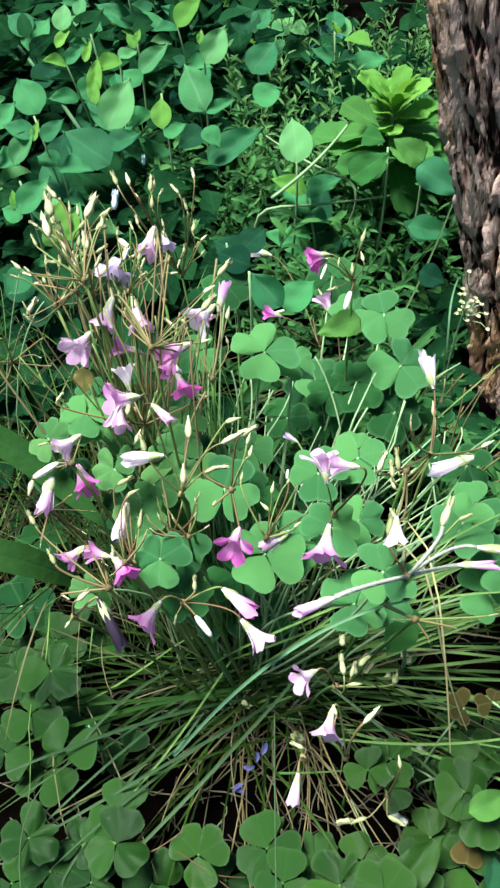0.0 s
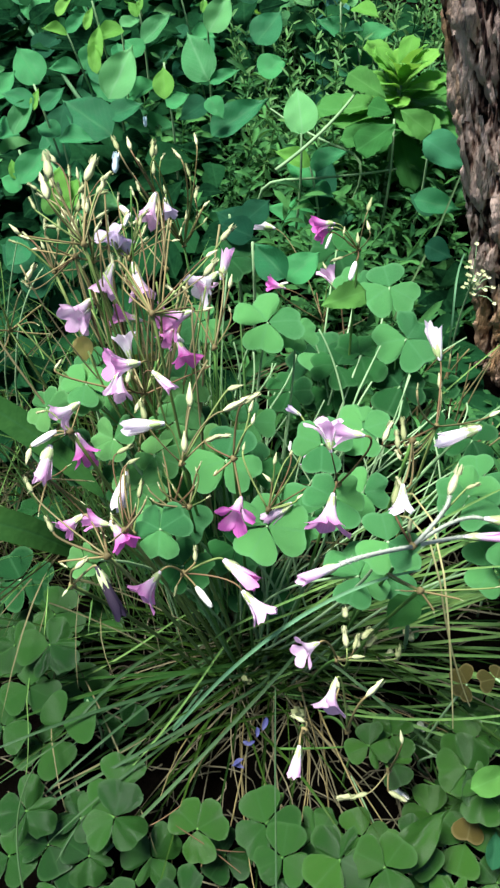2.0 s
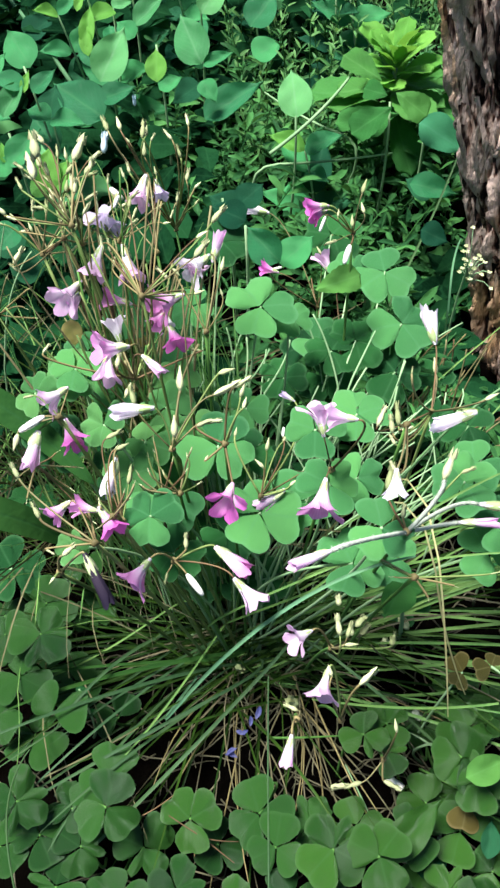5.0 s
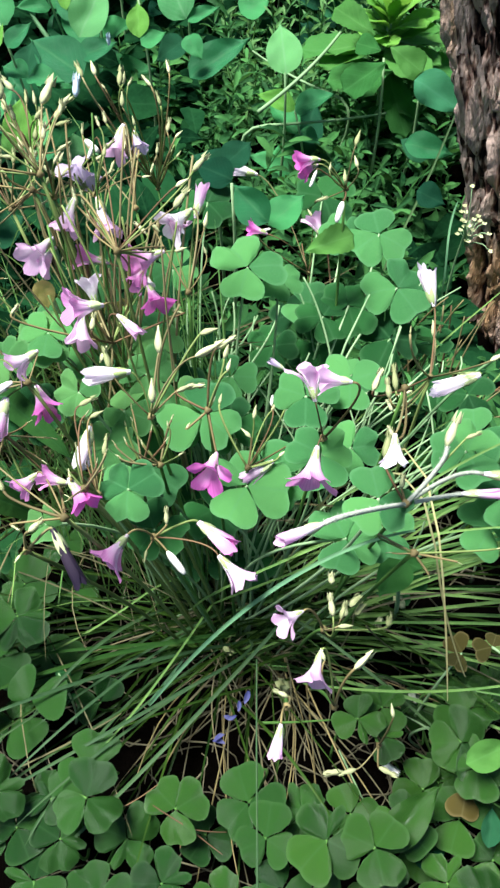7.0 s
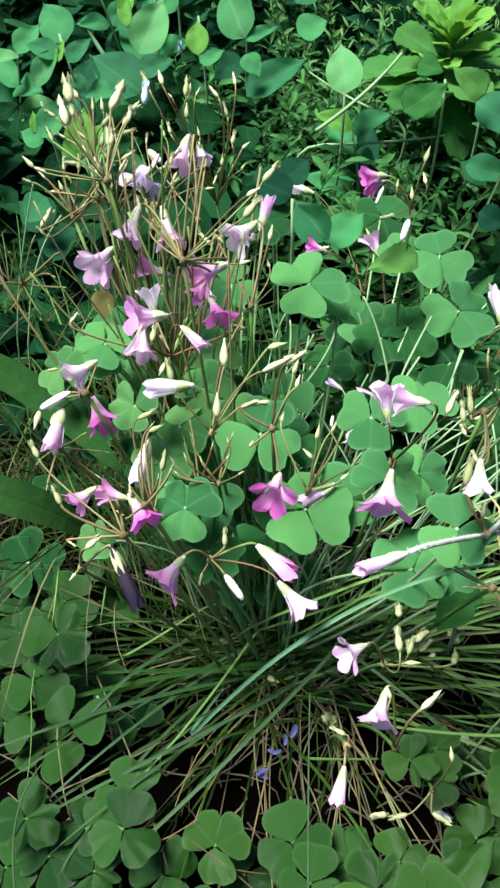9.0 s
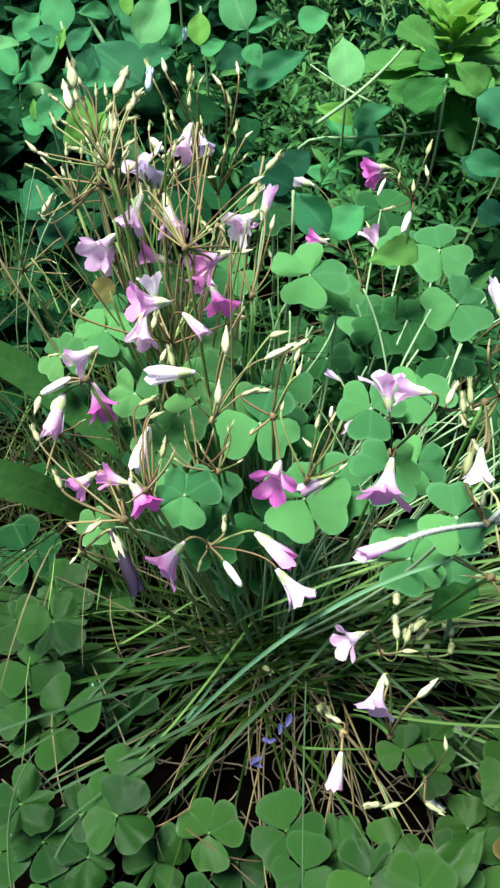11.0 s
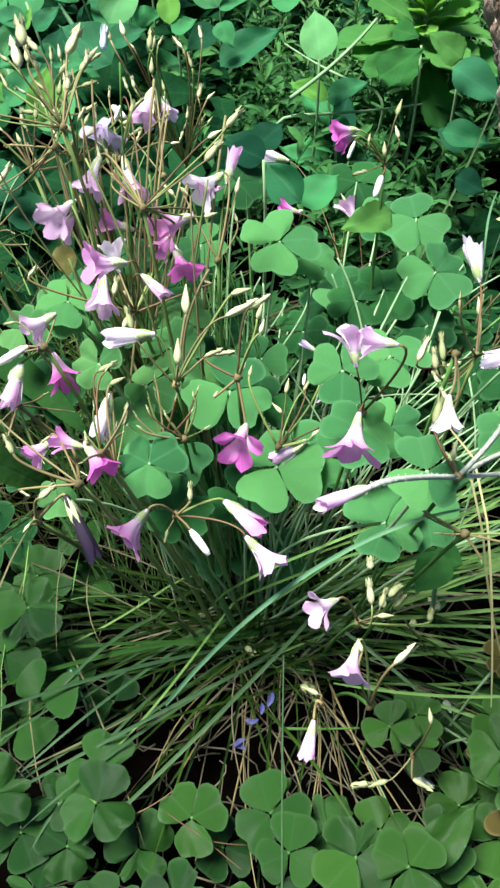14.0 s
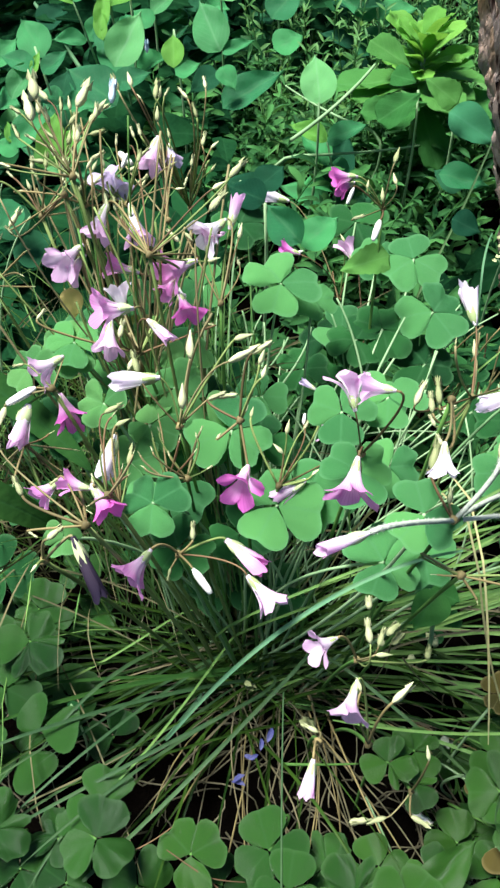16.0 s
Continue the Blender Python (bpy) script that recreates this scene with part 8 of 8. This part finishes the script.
def small_leaved_cover():
    """Sprigs of small narrow leaves that cover the ground between clump, trunk and broad leaves."""
    h = Heap()
    r = random.Random(31)
    shapes = []
    for fold, droop, near, far in ((0.3, 0.2, 1.0, 0.45), (0.15, 0.1, 0.8, 0.6), (0.5, 0.3, 1.1, 0.5)):
        kind = ovate(fold, droop, near, far)
        pick = [i * 7 + c for i in (0, 2, 4, 6, 8, 10, 12) for c in (0, 3, 6)]
        shapes.append(([kind[0][i] for i in pick], grid_faces(7, 3), [kind[2][i] for i in pick]))
    for i in range(800):
        y = r.uniform(0.40, 1.05)
        x = r.uniform(-0.02 if y < 0.7 else -0.12, 0.12 + 0.28 * y)
        if (x - 0.29) ** 2 + (y - 0.57) ** 2 < 0.017 or noise.noise((x * 14, y * 14, 5)) < -0.2 or (x - 0.29) ** 2 + (y - 0.57) ** 2 < 0.036 and r.random() < 0.45 or x < 0.08 and y < 0.66 and r.random() < 0.65:
            continue
        root = Vector((x, y, 0))
        lean = r.uniform(0, 6.3)
        tall = r.uniform(0.02, 0.12) if (x - 0.29) ** 2 + (y - 0.57) ** 2 > 0.03 else r.uniform(0.01, 0.045)
        top = root + Vector((math.cos(lean) * 0.05, math.sin(lean) * 0.05 - 0.015, tall))
        pts = bow(root, root.lerp(top, 0.5) + Vector((r.gauss(0, .01), r.gauss(0, .01), 0.025)), top, 9)
        v, f = tube(pts, 0.0008, 0.0005, 4)
        sprig = None
        if y < 0.72:
            sprig = thing("leafy_sprig", root, "low sprig of small narrow green leaves", "plant", "low leafy sprigs")
            part("stem", mesh_of("stem", v, f, FEATHER_ONE, [(0.3, 0.5)] * len(v)), sprig)
        else:
            h.put(v, f)
        turn, size = r.uniform(0, 6.3), r.uniform(0.7, 1.25)
        for k in range(2, 9):
            for j in range(r.choice((2, 2, 3))):
                turn += 2.4 + r.uniform(-0.4, 0.4)
                l = r.uniform(0.014, 0.028) * size
                d = Vector((math.cos(turn), math.sin(turn), r.uniform(0.0, 1.1))).normalized() * l
                facing, wide, shape = (r.gauss(0, .4), -0.3 + r.gauss(0, .3), 1), l * r.uniform(0.17, 0.29), r.randrange(3)
                if sprig:
                    me = shared(("sprig", shape), lambda: mesh_of("leaf", shapes[shape][0], shapes[shape][1], FEATHER_ONE, shapes[shape][2]))
                    part("leaf", me, sprig, lying(pts[k], pts[k] + d, facing, wide))
                else:
                    h.leaf(pts[k], pts[k] + d, facing, wide, shapes[shape])
    h.done("small_leaved_cover", FEATHER, "low sprigs of small narrow green leaves", "ground cover")


small_leaved_cover()


def feathery_sprigs():
    """Taller sprigs of fine leaves behind and beside the rosette."""
    h = Heap()
    r = random.Random(35)
    kind = ovate(0.2, 0.1, 0.7, 0.7)
    pick = [i * 7 + c for i in (0, 3, 6, 9, 12) for c in (0, 3, 6)]
    slim = ([kind[0][i] for i in pick], grid_faces(5, 3), [kind[2][i] for i in pick])
    for i in range(170):
        x, y = r.uniform(0.0, 0.42), r.uniform(0.84, 1.22)
        root = Vector((x, y, 0.02))
        top = root + Vector((r.gauss(0, 0.025), r.gauss(0, 0.02), r.uniform(0.09, 0.19)))
        pts = bow(root, root.lerp(top, 0.5) + Vector((r.gauss(0, .012), 0, 0.01)), top, 12)
        v, f = tube(pts, 0.001, 0.0005, 4)
        h.put(v, f)
        turn = r.uniform(0, 6.3)
        for k in range(3, 12):
            for j in range(2):
                turn += 2.4 + r.uniform(-0.3, 0.3)
                l = r.uniform(0.012, 0.022) * (1.15 - 0.05 * k)
                d = Vector((math.cos(turn), math.sin(turn), r.uniform(0.3, 1.2))).normalized() * l
                h.leaf(pts[k], pts[k] + d, (0, -0.5, 0.8), l * r.uniform(0.16, 0.26), slim)
    h.done("feathery_sprigs", FEATHER_PALE, "upright sprigs of fine pale green leaves near the trunk", "ground cover")


feathery_sprigs()


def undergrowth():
    """Leaves that close the ground behind, beside and beyond the clump, gap shade in their colour."""
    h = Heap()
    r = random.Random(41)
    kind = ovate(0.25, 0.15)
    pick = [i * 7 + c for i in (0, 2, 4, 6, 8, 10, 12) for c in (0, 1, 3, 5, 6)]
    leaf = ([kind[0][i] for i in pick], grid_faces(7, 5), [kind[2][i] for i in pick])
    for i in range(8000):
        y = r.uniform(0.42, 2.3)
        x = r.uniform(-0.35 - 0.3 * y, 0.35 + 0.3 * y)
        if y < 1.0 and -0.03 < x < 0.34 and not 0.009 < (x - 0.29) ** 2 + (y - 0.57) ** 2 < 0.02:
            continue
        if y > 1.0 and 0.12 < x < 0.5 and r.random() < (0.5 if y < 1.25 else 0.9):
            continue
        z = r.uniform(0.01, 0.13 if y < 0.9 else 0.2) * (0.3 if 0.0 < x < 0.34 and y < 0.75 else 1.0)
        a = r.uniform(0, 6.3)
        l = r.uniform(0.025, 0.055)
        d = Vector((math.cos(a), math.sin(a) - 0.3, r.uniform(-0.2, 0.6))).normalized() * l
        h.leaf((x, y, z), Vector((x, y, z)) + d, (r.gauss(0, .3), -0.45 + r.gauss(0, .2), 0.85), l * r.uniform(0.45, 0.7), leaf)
    h.done("undergrowth", COVER, "dense undergrowth of small leaves with gap shade in their colour", "undergrowth")


undergrowth()


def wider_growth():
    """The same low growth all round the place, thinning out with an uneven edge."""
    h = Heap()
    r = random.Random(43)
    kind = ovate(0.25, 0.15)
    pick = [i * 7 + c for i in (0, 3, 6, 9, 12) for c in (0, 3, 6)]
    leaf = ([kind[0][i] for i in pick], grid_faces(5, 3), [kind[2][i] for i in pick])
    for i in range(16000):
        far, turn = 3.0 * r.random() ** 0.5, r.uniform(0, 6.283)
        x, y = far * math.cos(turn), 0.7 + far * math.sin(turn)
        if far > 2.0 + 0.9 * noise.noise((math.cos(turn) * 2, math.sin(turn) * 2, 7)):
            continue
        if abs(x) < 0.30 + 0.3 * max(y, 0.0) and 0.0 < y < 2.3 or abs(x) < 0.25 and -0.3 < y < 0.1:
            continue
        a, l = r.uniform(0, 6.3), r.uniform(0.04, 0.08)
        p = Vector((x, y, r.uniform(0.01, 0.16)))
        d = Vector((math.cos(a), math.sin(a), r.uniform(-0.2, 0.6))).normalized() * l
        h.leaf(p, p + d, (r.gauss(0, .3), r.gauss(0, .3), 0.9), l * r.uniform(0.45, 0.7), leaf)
    h.done("surrounding_growth", COVER, "low leafy growth all around the clump, shade in its colour", "undergrowth")


wider_growth()


# ---- more broad-leaved stems, as a bank behind the clump ----
def bank():
    r = random.Random(51)
    for i in range(54):
        y = r.uniform(0.72, 1.5)
        x = r.uniform(-0.22 - 0.22 * y, 0.06 + 0.05 * y) if i % 4 else r.uniform(0.1, 0.42)
        tall = r.uniform(0.10, 0.22)
        if x > 0.1 and y > 1.1:
            continue
        root, top = Vector((x, y, 0)), Vector((x + r.gauss(0, 0.02), y - r.uniform(0, 0.04), tall))
        stem = broad_plant(root, top, "leafy green stem in the bank of plants behind")
        for k in range(4):
            p = root.lerp(top, 0.4 + 0.2 * k)
            turn = r.uniform(0, 3.14)
            for s in (0, math.pi):
                l = r.uniform(0.042, 0.070) * (1 - 0.14 * k)
                d = Vector((math.cos(turn + s), math.sin(turn + s) * 0.8, r.uniform(0.0, 0.8))).normalized() * l
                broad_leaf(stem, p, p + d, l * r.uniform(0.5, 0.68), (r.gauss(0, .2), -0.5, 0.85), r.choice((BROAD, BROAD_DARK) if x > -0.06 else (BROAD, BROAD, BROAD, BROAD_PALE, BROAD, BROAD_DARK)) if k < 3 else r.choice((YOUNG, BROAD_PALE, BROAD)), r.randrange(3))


bank()


# ---- more wood-sorrel leaves, filling the lower layers ----
def filler():
    r = random.Random(61)
    for i in range(36):
        z = r.uniform(0.05, 0.15)
        if i < 24:
            if i % 3:
                continue
            x, y = r.uniform(0.03, 0.24), r.uniform(0.27, 0.5)
        else:
            x, y = r.uniform(-0.06, 0.05), r.uniform(0.3, 0.45)
        if (x - 0.287) ** 2 + (y - 0.55) ** 2 < 0.025:
            continue
        a = r.uniform(0, 6.3)
        # Leaves deeper down get the green that has shade painted in.
        shamrock((x, y, z), (math.cos(a), math.sin(a), 0.0), (r.gauss(0, .3), -0.2 + r.gauss(0, .3), 1), r.uniform(0.014, 0.021), (x + r.gauss(0, .015), y + r.gauss(0, .015), 0), SHAMROCK if z > 0.138 else SHAMROCK_SHADED, label="low wood-sorrel leaf in the shade of the clump")


filler()


# ---- small things by the trunk and on the soil ----
def dry_sprays():
    """Thin brown stems that lean about the foot of the trunk."""
    r = random.Random(71)
    for i in range(26):
        root = Vector((r.uniform(0.11, 0.22), r.uniform(0.42, 0.5), 0))
        top = root + Vector((r.uniform(-0.02, 0.07), r.uniform(-0.03, 0.03), r.uniform(0.05, 0.14)))
        v, f = tube(bow(root, root.lerp(top, 0.5) + Vector((r.gauss(0, .01), 0, 0.02)), top, 10), 0.0009, 0.0005, 5)
        tagged(new("dry_twig", mesh_of("dry_twig", v, f, r.choice((STALK_BROWN, STALK_TAN, STALK_RED)))), "thin dry brown stem leaning at the foot of the trunk", "twig", "dry twigs")


dry_sprays()


def white_spray(root, top):
    """A sprig of tiny white flowers."""
    root, top = Vector(root), Vector(top)
    ob = thing("white_flower_sprig", root, "sprig of tiny white flowers against the trunk", "flower")
    v, f = tube(bow(root, root.lerp(top, 0.6) + Vector((-0.01, 0, 0.01)), top, 8), 0.0009, 0.0006, 5)
    part("stem", mesh_of("stem", v, f, STALK_PALE), ob)
    r = random.Random(81)
    kind = ovate(0.2, 0.1, 0.8, 0.5)
    for i in range(22):
        p = top + Vector((r.gauss(0, 0.006), r.gauss(0, 0.004), r.gauss(-0.003, 0.008)))
        v, f = tube(bow(top - Vector((0, 0, 0.02)), top.lerp(p, 0.5), p, 4), 0.0004, 0.0003, 4)
        part("pedicel", mesh_of("pedicel", v, f, STALK_PALE), ob)
        h = Heap()
        for k in range(5):
            a = 1.257 * k + r.random()
            d = Vector((math.cos(a), math.sin(a) - 0.2, 0.5)).normalized() * 0.002
            h.leaf(p, p + d, (0, -0.5, 0.8), 0.0012, kind)
        part("flower", mesh_of("flower", h.v, h.f, POD, h.uv), ob)


white_spray(*SPRAY)


def fallen_petal(at, turn, size):
    v, f, uv = ovate(0.5, 0.3, 0.8, 0.6)
    m = Matrix.Translation(at) @ pose(0, 0, 0, 20, 15, turn) @ Matrix.Diagonal((size * 0.4, size, size, 1))
    tagged(new("fallen_petal", mesh_of("fallen_petal", [m @ Vector(p) for p in v], f, PETALS["blue"], uv)), "curled blue-violet wilted petal among the grass", "petal", "fallen petals")


r = random.Random(91)
for i in range(6):
    fallen_petal((0.018 + r.gauss(0, 0.008), 0.205 + r.gauss(0, 0.012), 0.09 + r.gauss(0, 0.012)), r.uniform(0, 360), r.uniform(0.004, 0.008))
